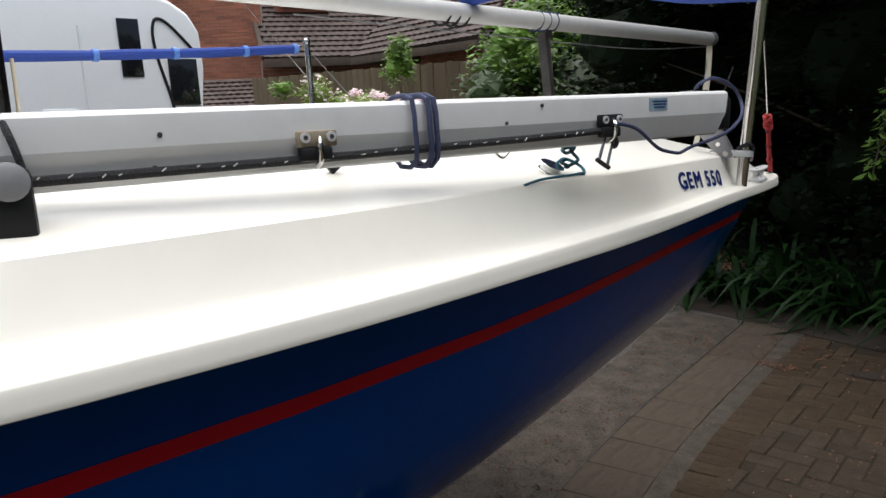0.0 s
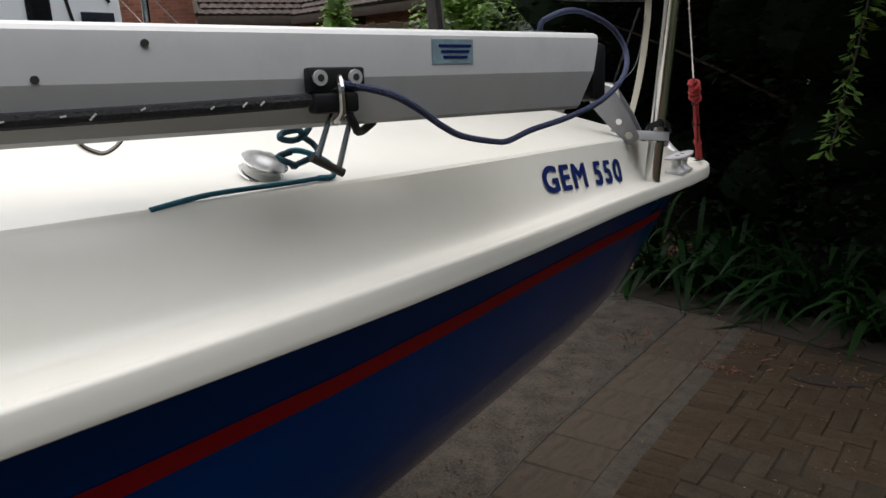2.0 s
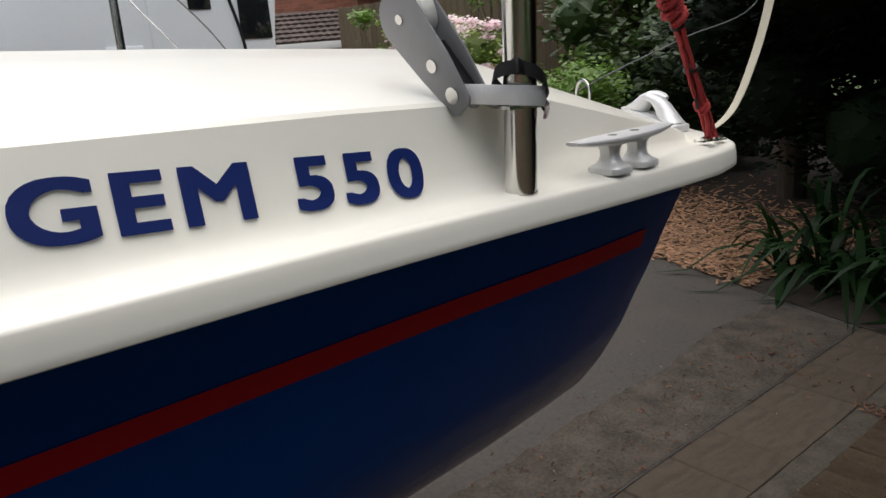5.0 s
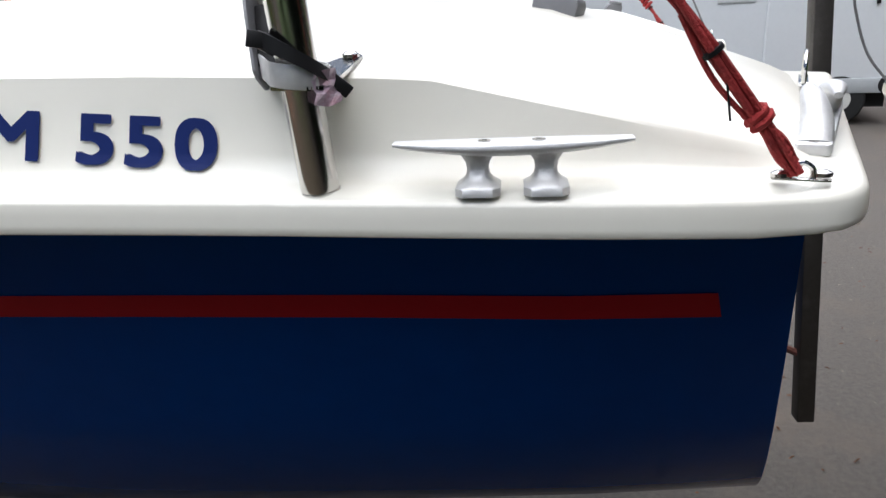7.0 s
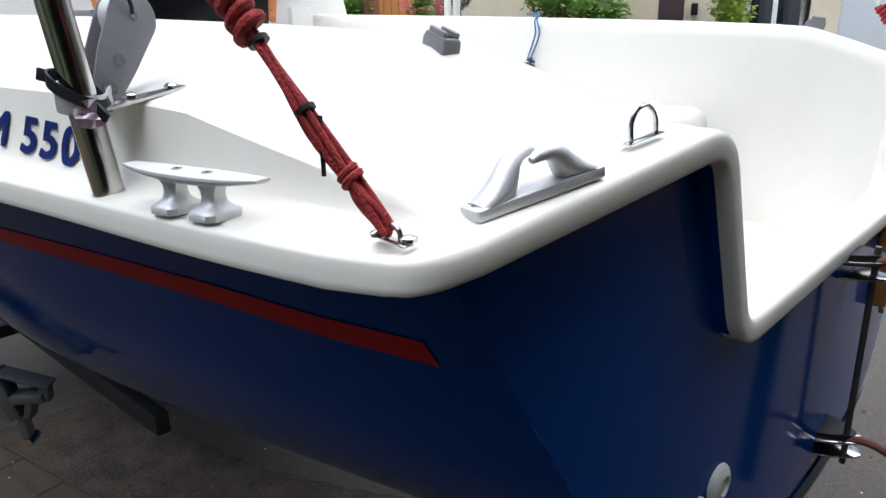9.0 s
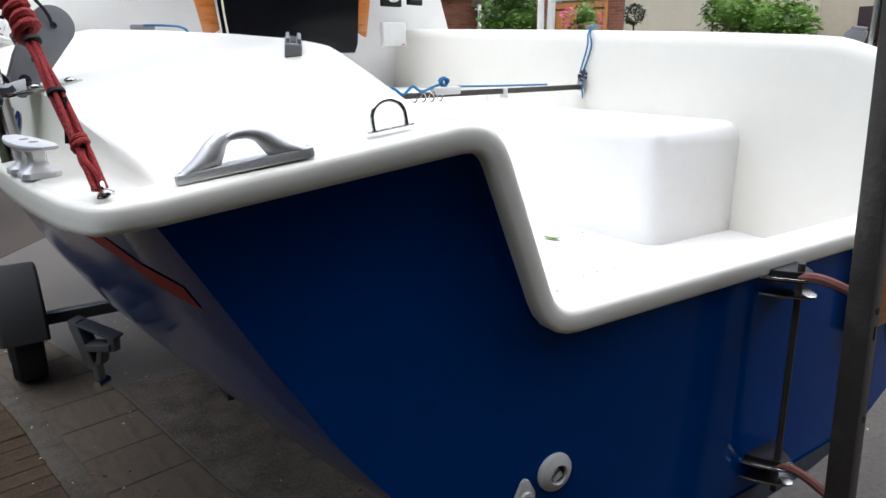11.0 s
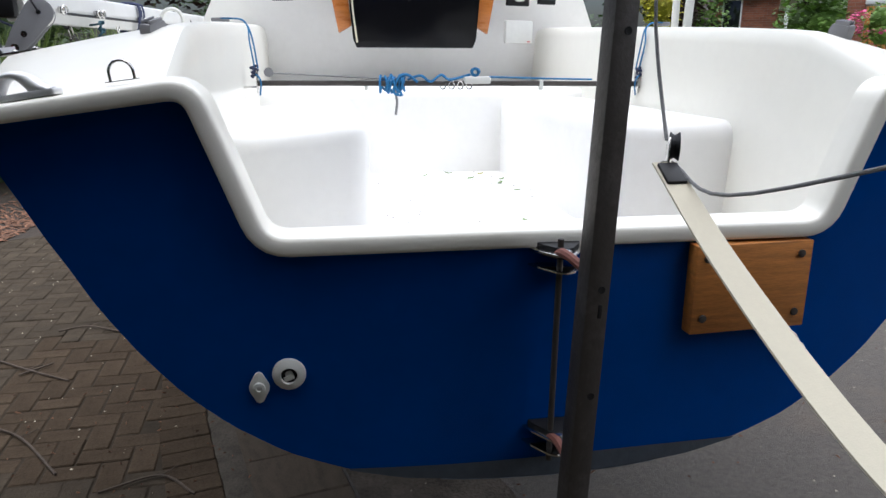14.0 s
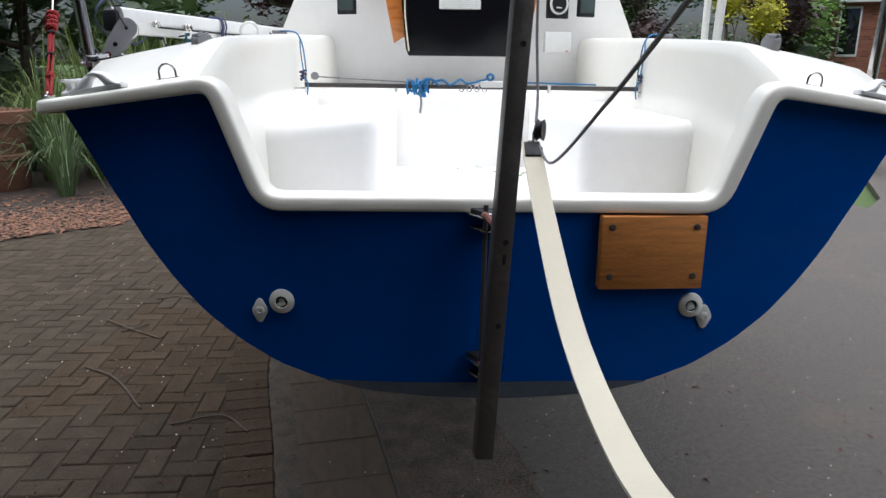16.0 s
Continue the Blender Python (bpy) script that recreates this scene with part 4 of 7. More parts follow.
# ---- transom fittings ----
def drain(x, z, label):
    ob = thing("drain_outlet", label, "drain", pose(x, 0.028 + 0.090 * x * x + 0.026 * x, z, 90, 0, 1.5), "transom drains")
    part("flange", lathe([(0.0135, 0.002), (0.0145, 0.0095), (0.020, 0.0085), (0.0275, 0.004), (0.029, 0.0), (0.029, -0.006), (0.0135, -0.006)], None, 28), LTGREY, ob)
    # Black disc fills the outlet in place of the shade down its bore.
    part("bore", lathe([(0.0, -0.004), (0.0138, -0.004), (0.0138, 0.0035), (0.0, 0.0005)], None, 20), BLACKP, ob)
    part("flap", box_bm((0.018, 0.009, 0.003), pose(0.0, -0.005, 0.005, 0, 0, 20), 0.001), LTGREY, ob)
    return ob


drain(-0.472, 1.017, "round off-white drain outlet in blue transom")
drain(0.466, 1.013, "round off-white drain outlet in blue transom")


def bung(x, z):
    ob = thing("drain_bung", "diamond-shaped off-white plate with bung in transom", "drain plug", pose(x, 0.030 + 0.090 * x * x + 0.026 * x, z, 90, 0, 1.5), "transom bungs")
    o = [(0.0, -0.029), (0.006, -0.026), (0.0165, -0.006), (0.0175, 0.0), (0.0165, 0.006), (0.006, 0.026), (0.0, 0.029), (-0.006, 0.026), (-0.0165, 0.006), (-0.0175, 0.0), (-0.0165, -0.006), (-0.006, -0.026)]
    part("plate", extrude_outline(o, 0.006, pose(0, 0, 0.006, -90, 0, 0), 0.0012), LTGREY, ob)
    part("bung", lathe([(0.011, 0.004), (0.010, 0.010), (0.005, 0.011), (0.004, 0.008), (0.0, 0.008)], None, 20), LTGREY, ob)
    return ob


bung(-0.524, 0.994)
bung(0.500, 0.985)

pad = thing("outboard_pad", "rectangular oiled teak pad bolted to transom", "pad", pose(0.357, 0.052, 1.1445, 0, 0, 5))
part("board", box_bm((0.236, 0.030, 0.166), pose(0, -0.015, 0), 0.003), TEAKPAD, pad)
for x in (-0.096, 0.094):
    for z in (-0.053, 0.059):
        part("bolt", lathe([(0.0075, 0), (0.0075, 0.003), (0.004, 0.0042)], pose(x, -0.0295, z, 90, 0, 0), 12), DULL, pad)


def gudgeon(z, name):
    ob = thing("rudder_gudgeon", name, "gudgeon", pose(-0.008, 0.032, z), "rudder gudgeons")
    o = [(-0.052, 0.0), (0.052, 0.0), (0.040, -0.028), (0.016, -0.062), (0.0, -0.070), (-0.016, -0.062), (-0.040, -0.028)]
    for dz in (0.006, -0.022):
        bm = extrude_outline([(x, -y) for x, y in o], 0.004, pose(0, 0, dz, 90, 0, 0), 0.0008)
        part("cheek", bm, STEEL, ob)
    part("block", extrude_outline([(x * 0.8, -y * 0.85) for x, y in o], 0.020, pose(0, 0, 0.000, 90, 0, 0), 0.002), BLACKP, ob)
    part("nut", lathe([(0.010, 0), (0.010, 0.007), (0.004, 0.009)], pose(0, -0.056, 0.010), 6), STEEL, ob)
    return ob


gudgeon(1.222, "stainless rudder gudgeon with black bush")
gudgeon(0.885, "stainless rudder gudgeon with black bush low on transom")

# steel crutch post hung on the gudgeons
PT, PB = Vector((0.063, -0.056, 2.03)), Vector((-0.014, -0.124, 0.725))
post = thing("crutch_post", "weathered square steel post standing on rudder pintles", "post")
dd = (PT - PB).normalized()
fx = Vector((1, 0.18, 0))
fx = (fx - dd * fx.dot(dd)).normalized()
pm = Matrix((fx, dd.cross(fx), dd)).transposed().to_4x4()
pm.translation = (PT + PB) / 2
part("shaft", box_bm((0.040, 0.036, (PT - PB).length), pm, 0.003), DULL, post)
# Bolt holes and slot: black pieces coloured as the shade inside them.
for h in (0.30, 0.475, 0.86):
    p = PB + dd * h
    part("bolt_hole", lathe([(0.006, 0), (0.006, 0.0012), (0.003, 0.0006)], Matrix.Translation(p) @ pm.to_3x3().to_4x4() @ pose(0.004, -0.0182, 0, 90, 0, 0), 12), BLACKP, post)
p = PB + dd * 0.44
part("slot", box_bm((0.007, 0.003, 0.022), Matrix.Translation(p) @ pm.to_3x3().to_4x4() @ pose(0.005, -0.0178, 0), 0.001), BLACKP, post, "black inset for the shade in the post slot")
part("pintle_rod", rod_bm((-0.018, -0.012, 0.845), (-0.014, -0.012, 1.255), 0.0055, seg=12), DULL, post, "thin steel rod between gudgeons")
for z in (1.232, 0.893):
    o = [(-0.018, -0.010, z), (-0.012, -0.05, z + 0.004), (PB.x + dd.x * (z - 0.70), -0.108, z - 0.02)]
    tube("pintle_strap", o, 0.008, material("rusty_strap", (0.16, 0.06, 0.045), 0.8, vary=0.4, scale=30), post, "rust-brown pintle strap", seg=8)
part("crutch_head", box_bm((0.012, 0.05, 0.10), Matrix.Translation(PT + Vector((-0.028, 0, 0.03))), 0.003), DULL, post)

# boom resting in the crutch
boom = thing("boom", "long grey alloy boom resting in the crutch post", "boom")
B0, B1 = Vector((0.052, -1.56, 2.055)), Vector((0.02, 2.6, 2.115))
part("spar", rod_bm(B0, B1, 0.036, seg=24), MASTAL, boom)
part("end_cap", rod_bm(B0 + Vector((0, -0.012, 0)), B0 + Vector((0, 0.03, 0)), 0.038, seg=24), GREYP, boom)
for y in (-0.12, 0.42):
    pts = [(0.048 + 0.040 * math.cos(a * 0.5), y + 0.004 * a, 2.076 + 0.040 * math.sin(a * 0.5)) for a in range(0, 40)]
    tube("lashing", pts, 0.005, R_NAVY if y < 0 else R_BLACK, boom, "dark line hitched round the boom", seg=6, n=2)
tube("lashing_tail", [(0.085, -0.10, 2.075), (0.09, -0.11, 2.02), (0.085, -0.10, 1.93)], 0.006, R_RED, boom, "short red line end", seg=6)
tube("reef_line", [(0.05, -1.5, 2.01), (0.07, -0.8, 1.985), (0.06, 0.2, 2.01), (0.04, 1.2, 2.04)], 0.003, R_GREY, boom, "slack grey line under the boom", seg=6)

# cream webbing looping from the boom end to a block behind the transom
web = thing("webbing_strap", "cream flat webbing strap looping from boom end", "strap")
line = smooth_path([(.050,-.235,1.412),(.056,-.40,1.322),(.062,-.60,1.238),(.066,-.75,1.205),(.062,-.93,1.215),(.052,-1.08,1.255),(.040,-1.27,1.33),(.044,-1.40,1.51),(.05,-1.49,1.72),(.05,-1.53,1.92),(.052,-1.54,2.02)], 8)
v = []
for i, p in enumerate(line):
    t = (line[min(i + 1, len(line) - 1)] - line[max(i - 1, 0)]).normalized()
    n = t.cross(Vector((1, 0, 0))).normalized()
    tw = 0.12 * math.sin(i * 0.11)
    for a, c in ((-0.0165, -0.0014), (0.0165, -0.0014), (0.0165, 0.0014), (-0.0165, 0.0014)):
        v.append(p + Vector((a, 0, 0)) + n * (c + a * tw))
raw("webbing", v, grid_faces(len(line), 4, True) + [(3, 2, 1, 0), tuple(len(v) - 4 + k for k in range(4))], CREAM, web)
part("end_fitting", box_bm((0.027, 0.040, 0.006), pose(0.051, -0.258, 1.402, 29, 0, 0), 0.002), BLACKP, web, "black end fitting")
part("lower_shackle", box_bm((0.007, 0.012, 0.035), pose(0.066, -0.250, 1.388), 0.002), BLACKP, web)
sheet = thing("mainsheet", "grey mainsheet rove through a small block", "mainsheet")
part("cheek", extrude_outline([(-0.012, -0.020), (0.012, -0.020), (0.018, 0.0), (0.012, 0.018), (-0.012, 0.018), (-0.018, 0.0)], 0.003, pose(0.060, -0.226, 1.425, 0, 15, 70), 0.001), STEEL, sheet)
part("sheave", lathe([(0.0, -0.006), (0.019, -0.006), (0.015, 0), (0.019, 0.006), (0.0, 0.006)], pose(0.068, -0.222, 1.432, 90, 15, 70), 20), BLACKP, sheet, "small black sheave")
tube("split_ring", [(0.050 + 0.009 * math.cos(a * 0.6), -0.235, 1.405 + 0.009 * math.sin(a * 0.6)) for a in range(0, 11)], 0.0012, STEEL, sheet, seg=6, n=2)
tube("standing_part", [(0.060, -0.215, 1.44), (0.066, -0.177, 1.491), (0.065, -0.151, 1.558), (0.064, -0.137, 1.629), (0.064, -0.118, 1.85), (0.066, -0.104, 2.02)], 0.0026, R_GREY, sheet, seg=8)
tube("fall", [(0.062, -0.232, 1.412), (0.072, -0.36, 1.392), (0.071, -0.75, 1.508), (0.058, -1.06, 1.596), (0.048, -1.40, 1.69), (0.06, -1.535, 1.95)], 0.0023, R_GREY, sheet, seg=8)

# ---- traveller across the cockpit ----
trav = thing("mainsheet_traveller", "dark alloy traveller track across cockpit with blue control lines", "traveller")
TL, TR = Vector((-0.622, 1.148, 1.470)), Vector((0.594, 1.180, 1.466))
mid = (TL + TR) / 2
tm = along_matrix(mid, TR - TL)
part("track", box_bm(((TR - TL).length, 0.022, 0.016), tm, 0.003), DULL, trav, "dark anodised track")
for p in (TL, TR):
    part("end_bracket", box_bm((0.005, 0.032, 0.070), Matrix.Translation(p + Vector((0, 0, 0.006))), 0.002), STEEL, trav, "stainless end bracket")
    part("wall_arm", box_bm((0.046, 0.026, 0.006), Matrix.Translation(p + Vector((math.copysign(0.020, p.x), 0, -0.012))), 0.0015), STEEL, trav)
for s in (-0.28, 0.28):
    part("guide", box_bm((0.010, 0.030, 0.030), Matrix.Translation(mid + Vector((s, 0, -0.006))), 0.003), LTGREY, trav, "white line guide")
part("car", box_bm((0.085, 0.040, 0.022), Matrix.Translation(mid + Vector((0.07, 0, 0.010))), 0.005), LTGREY, trav, "white plastic traveller car")
verts, faces = [], []
cr = random.Random(33)
pts = []
for a in range(64):
    r_ = 0.018 + 0.010 * abs(math.sin(a * 0.31)) + cr.uniform(-0.003, 0.003)
    pts.append(mid + Vector((-0.215 + 0.034 * math.sin(a * 0.19) + 0.0005 * a + cr.uniform(-0.003, 0.003), r_ * math.cos(a * 0.9), r_ * math.sin(a * 0.9) - 0.002)))
tube_into(verts, faces, pts, 0.0042, 6)
pts = smooth_path([mid + Vector((-0.19, -0.02, -0.012)), mid + Vector((-0.17, -0.03, -0.034)), mid + Vector((-0.195, -0.024, -0.026)), mid + Vector((-0.18, -0.02, 0.02)), mid + Vector((-0.15, -0.01, 0.026)), mid + Vector((-0.12, -0.015, 0.004))], 6)
tube_into(verts, faces, pts, 0.0042, 6)
raw("rope_coil", verts, faces, R_BLUE, trav, "blue control line coiled round track")
tube("rope_tail", [mid + Vector((-0.192, -0.022, -0.02)), mid + Vector((-0.186, -0.026, -0.055)), mid + Vector((-0.190, -0.024, -0.095))], 0.004, R_GREY, trav, "hanging grey rope end", seg=7)
tube("control_line", [mid + Vector((-0.15, 0, 0.012)), mid + Vector((-0.11, -0.012, 0.024)), mid + Vector((-0.08, -0.016, 0.006)), mid + Vector((-0.045, -0.01, 0.026)), mid + Vector((-0.02, -0.015, 0.012)), mid + Vector((0.03, 0, 0.022)), mid + Vector((0.05, 0, 0.028))], 0.004, R_BLUE, trav, "blue control line", seg=7)
tube("control_line", [mid + Vector((0.11, 0, 0.020)), mid + Vector((0.25, 0, 0.016)), mid + Vector((0.45, 0, 0.012))], 0.003, R_BLUE, trav, "blue control line", seg=7)
tube("control_line", [TL + Vector((0.03, 0, 0.03)), mid + Vector((-0.30, 0, 0.018)), mid + Vector((-0.17, 0, 0.012))], 0.0022, R_GREY, trav, "thin grey control line", seg=7)
tube("knot", [mid + Vector((0.065 + 0.012 * math.cos(a * 1.3), 0.008 * math.sin(a * 2.1), 0.035 + 0.011 * math.sin(a * 1.3))) for a in range(0, 14)], 0.0045, R_BLUE, trav, "blue stopper knot", seg=6, n=3)
for a in range(4):
    c = mid + Vector((-0.04 + 0.028 * a, -0.006, -0.006))
    tube("shackle", [c + Vector((0.009 * math.cos(k), -0.004, 0.012 * math.sin(k))) for k in (0, 0.8, 1.6, 2.4, 3.2, 4.0, 4.8, 5.6, 6.2)], 0.002, STEEL, trav, seg=6, n=3)
part("turning_block", lathe([(0.003, -0.004), (0.014, -0.004), (0.011, 0), (0.014, 0.004), (0.003, 0.004)], Matrix.Translation(TL + Vector((0.035, -0.005, 0.032))) @ pose(0, 0, 0, 90, 0, 0), 18), GREYP, trav)

for s, e in ((-1, TL), (1, TR)):
    top = Vector((s * 0.630 - 0.020, 1.166 - 0.010 * s, 1.648))
    rp = thing("coaming_line", "thin blue line tied over the coaming to the traveller", "rope", None, "coaming lines")
    for k, off in enumerate((0.0, 0.009)):
        tube("strand", [top + Vector((s * 0.088, 0.085, 0.014)), top + Vector((s * 0.045, 0.040, 0.012)), top + Vector((s * 0.010, 0.006, 0.006)), top + Vector((-s * 0.006, off, -0.014)), top + Vector((-s * (0.010 + off), -0.012 + off, -0.056)), e + Vector((s * (0.006 - off), off * 0.5, 0.045))], 0.0026, R_BLUE, rp, seg=6)
    kr = random.Random(71)
    tube("knot", [e + Vector((s * 0.006 + 0.009 * math.cos(a * 1.7) + kr.uniform(-.002, .002), 0.009 * math.sin(a * 1.7) - 0.006, 0.052 - 0.0034 * a)) for a in range(11)], 0.0042, R_NAVY, rp, "dark knotted turns", seg=6, n=3)
    tube("line_end", [e + Vector((s * 0.004, -0.014, 0.030)), e + Vector((-s * 0.012, -0.020, 0.006)), e + Vector((-s * 0.008, -0.018, -0.036))], 0.0026, R_BLUE, rp, seg=6)
    part("pad_eye", box_bm((0.055, 0.016, 0.012), Matrix.Translation(top + Vector((s * 0.085, 0.085, 0.010))), 0.003), GREYP, rp, "dark pad eye on coaming")

# ---- bulkhead instruments ----
def instrument(name, label, cat, x, z, w, h, mat, face=None):
    ob = thing(name, label, cat, BOAT @ pose(x, bulkhead_y(x) - 0.002, z, 0, 0, math.degrees(math.atan(0.58 * x / 0.81))))
    part("case", box_bm((w, 0.022, h), pose(0, -0.011, 0), 0.005), mat, ob)
    if face is not None:
        part("face", box_bm((w * 0.8, 0.004, h * 0.72), pose(0, -0.0225, h * 0.03), 0.001), face, ob)
    return ob


lcd = material("instrument_display", (0.05, 0.07, 0.065), 0.15, vary=0.1)
instrument("depth_display", "dark grey instrument display on white bulkhead", "instrument", -0.553, 1.838, 0.100, 0.105, BLACKP, lcd)
instrument("speed_display", "dark grey instrument display on white bulkhead", "instrument", 0.635, 1.84, 0.100, 0.105, BLACKP, lcd)
comp = instrument("bulkhead_compass", "black bulkhead compass with pale ring", "compass", 0.482, 1.838, 0.118, 0.125, BLACKP)
part("bezel", lathe([(0.050, 0), (0.050, 0.010), (0.042, 0.012), (0.042, 0.0)], pose(0, -0.022, 0.005, 90, 0, 0), 28), LTGREY, comp)
part("dial", lathe([(0.0, 0.006), (0.041, 0.004), (0.041, 0.0)], pose(0, -0.022, 0.005, 90, 0, 0), 24), BLACKP, comp)
part("lubber_mark", box_bm((0.03, 0.003, 0.006), pose(0, -0.029, -0.012), 0.001), WHITEP, comp)
swb = instrument("socket_cover", "blank pale plastic cover box on bulkhead", "cover box", 0.490, 1.662, 0.148, 0.100, LTGREY)
part("red_mark", box_bm((0.014, 0.002, 0.004), pose(0.05, -0.0226, -0.042)), RED, swb)

# ---- mast lashed down along the port side ----
M0, M1 = Vector((-1.231, 1.020, 1.681)), Vector((-0.813, 4.038, 1.697))
MK = 0.9
mast = thing("stowed_mast", "long dull alloy mast lashed flat along the port side", "mast")
md = (M1 - M0).normalized()
mside = Vector((0, 0, 1)).cross(md).normalized()
if mside.x > 0:
    mside = -mside
mup = md.cross(mside)
if mup.z < 0:
    mup = -mup
SEC = [(0.033, 0.044), (0.036, 0.040), (0.0375, 0.030), (0.0385, -0.002), (0.0375, -0.006), (0.0235, -0.046), (0.019, -0.050), (-0.019, -0.050), (-0.0235, -0.046), (-0.0375, -0.006), (-0.0385, -0.002), (-0.0375, 0.030), (-0.036, 0.040), (-0.033, 0.044), (-0.026, 0.047), (-0.006, 0.047), (-0.004, 0.040), (0.004, 0.040), (0.006, 0.047), (0.026, 0.047)]
v = []
NM = 16
for i in range(NM + 1):
    p = M0.lerp(M1, i / NM)
    for a, c in SEC:
        sh = -0.022 * (c + 0.05) / 0.1 if i == 0 else 0.0
        v.append(p + (mside * a + mup * c) * MK + md * sh)
k = len(SEC)
raw("extrusion", v, grid_faces(NM + 1, k, True) + [tuple(reversed(range(k))), tuple(NM * k + q for q in range(k))], MASTAL, mast, "grey anodised mast extrusion", 14)
mm = Matrix((md, mside, mup)).transposed().to_4x4()


def on_mast(s, out=0.0, up=0.0):
    s = float(np.interp(s, (-0.056, 0.165, 0.284, 0.45, 1.063, 3.3), (-0.110, 0.045, 0.203, 0.342, 0.908, 3.02)))
    return M0 + md * s + (mside * out + mup * up) * MK


def mast_m(s, out=0.0, up=0.0):
    m = mm @ Matrix.Scale(MK, 4)
    m.translation = on_mast(s, out, up)
    return m


# Black block stands for the shade inside the open mast heel.
part("heel_plug", box_bm((0.03, 0.060, 0.078), Matrix.Translation(md * 0.045) @ mast_m(-0.010, 0, -0.003), 0.01), BLACKP, mast, "black block for the shade inside the open heel")
part("maker_label", box_bm((0.058, 0.0012, 0.026), mast_m(0.284, 0.0385, 0.023)), material("faded_label", (0.22, 0.32, 0.36), 0.5, vary=0.3, scale=60), mast, "faded blue-grey label")
for i in range(3):
    part("label_bar", box_bm((0.046 - 0.006 * i, 0.001, 0.003), mast_m(0.282, 0.0393, 0.029 - 0.006 * i)), NAVY, mast)
part("top_plate", box_bm((0.06, 0.030, 0.004), mast_m(0.165, 0.0, 0.0485), 0.001), STEEL, mast, "small sheave plate")
tube("halyard", [on_mast(0.45, 0.044, -0.022), on_mast(0.7, 0.040, -0.028), on_mast(1.2, 0.039, -0.034), on_mast(2.0, 0.039, -0.034), on_mast(2.9, 0.036, -0.034)], 0.0060, R_BLACK, mast, "black flecked halyard along mast", seg=8)
fk = random.Random(46)
for i in range(64):
    q = (i + fk.uniform(0.1, 0.9)) * 0.0345
    part("fleck", box_bm((fk.uniform(0.004, 0.008), 0.0011, 0.0014), mast_m(0.50 + q, 0.0462 if q > 0.31 else 0.0496 - 0.009 * q, -0.0235 - 0.009 * min(1, q / 0.62) + fk.uniform(-0.0022, 0.0022)) @ pose(0, 0, 0, 0, fk.uniform(5, 45), 0)), LTGREY, mast)



def halyard_exit(s, plate):
    part("exit_bracket", box_bm((0.062, 0.014, 0.024), mast_m(s, 0.044, -0.004), 0.003), plate, mast, "bolted halyard exit plate")
    part("exit_block", box_bm((0.050, 0.018, 0.020), mast_m(s + 0.004, 0.046, -0.026), 0.004), BLACKP, mast, "black exit block")
    for q in (-0.02, 0.02):
        part("rivet", rod_bm(on_mast(s + q, 0.048, -0.002), on_mast(s + q, 0.054, -0.002), 0.0068, seg=12), CAST, mast)
        part("rivet_dimple", rod_bm(on_mast(s + q, 0.053, -0.002), on_mast(s + q, 0.0546, -0.002), 0.0032, seg=10), DULL, mast)
    tube("bail", [on_mast(s - 0.004, 0.046, 0.0), on_mast(s + 0.002, 0.060, -0.012), on_mast(s, 0.056, -0.035), on_mast(s + 0.002, 0.045, -0.045)], 0.0035, STEEL, mast, seg=8)


halyard_exit(0.45, BLACKP)
halyard_exit(1.063, BRASSY)
for s, u in ((1.27, 0.013), (1.28, -0.029), (0.703, 0.002), (0.62, 0.03)):
    part("rivet", rod_bm(on_mast(s, 0.036, u), on_mast(s, 0.0400, u), 0.003, seg=10), DULL, mast)
for s0 in (0.16, 0.40, 0.43):
    part("clevis", box_bm((0.030, 0.014, 0.022), mast_m(s0 + 0.1, -0.044, -0.006), 0.004), STEEL, mast)
    tube("clevis_ring", [on_mast(s0 + 0.1 + 0.012 * math.cos(k), -0.054, -0.006 + 0.014 * math.sin(k)) for k in (0, 0.9, 1.8, 2.7, 3.6, 4.5, 5.4, 6.28)], 0.0025, STEEL, mast, seg=6, n=3)
tube("starboard_halyard", [on_mast(0.27, -0.042, -0.016), on_mast(0.9, -0.041, -0.018), on_mast(1.5, -0.041, -0.018)], 0.004, R_BLACK, mast, seg=7)
# a forked toggle that hangs from the first bracket
fk = thing("toggle_fork", "dull steel forked toggle hanging from mast bracket", "toggle")
ft, fb, up = Vector((-1.214, 1.350, 1.652)), Vector((-1.212, 1.370, 1.603)), Vector((0, 0, 1))
for a, c in ((ft + md * 0.012, fb + md * 0.011 + up * 0.006), (ft - md * 0.010, fb - md * 0.010 - up * 0.006)):
    part("prong", rod_bm(a, c, 0.0024, 0.0030, seg=10), STEEL, fk)
part("bridge", rod_bm(ft + md * 0.014, ft - md * 0.012, 0.0030, seg=10), STEEL, fk)
part("pin", rod_bm(fb + md * 0.016 + up * 0.009, fb - md * 0.015 - up * 0.008, 0.0042, seg=12), DULL, fk)
tube("bail", [on_mast(0.462, 0.047, -0.007), ft + Vector((-0.010, 0.002, 0.014)), ft], 0.0022, STEEL, fk, seg=8)

verts, faces = [], []
for s, n, r in ((0.845, 2, 0.0044), (0.885, 1, 0.0038)):
    pts = []
    for i in range(n * 16 + 1):
        a = 2 * math.pi * i / 16 + math.pi
        c, sn = math.cos(a), math.sin(a)
        q = (abs(c) ** 5 + abs(sn) ** 5) ** (-0.2)
        pts.append(on_mast(s + 0.012 * i / 16 + 0.006 * c, 0.049 * c * q, 0.055 * sn * q - (0.006 if sn < -0.8 else 0)))
    tube_into(verts, faces, pts, r, 7)
lash = thing("mast_lashing", "dark navy cord wound round the stowed mast", "rope")
raw("binding", verts, faces, R_NAVY, lash)
verts, faces = [], []
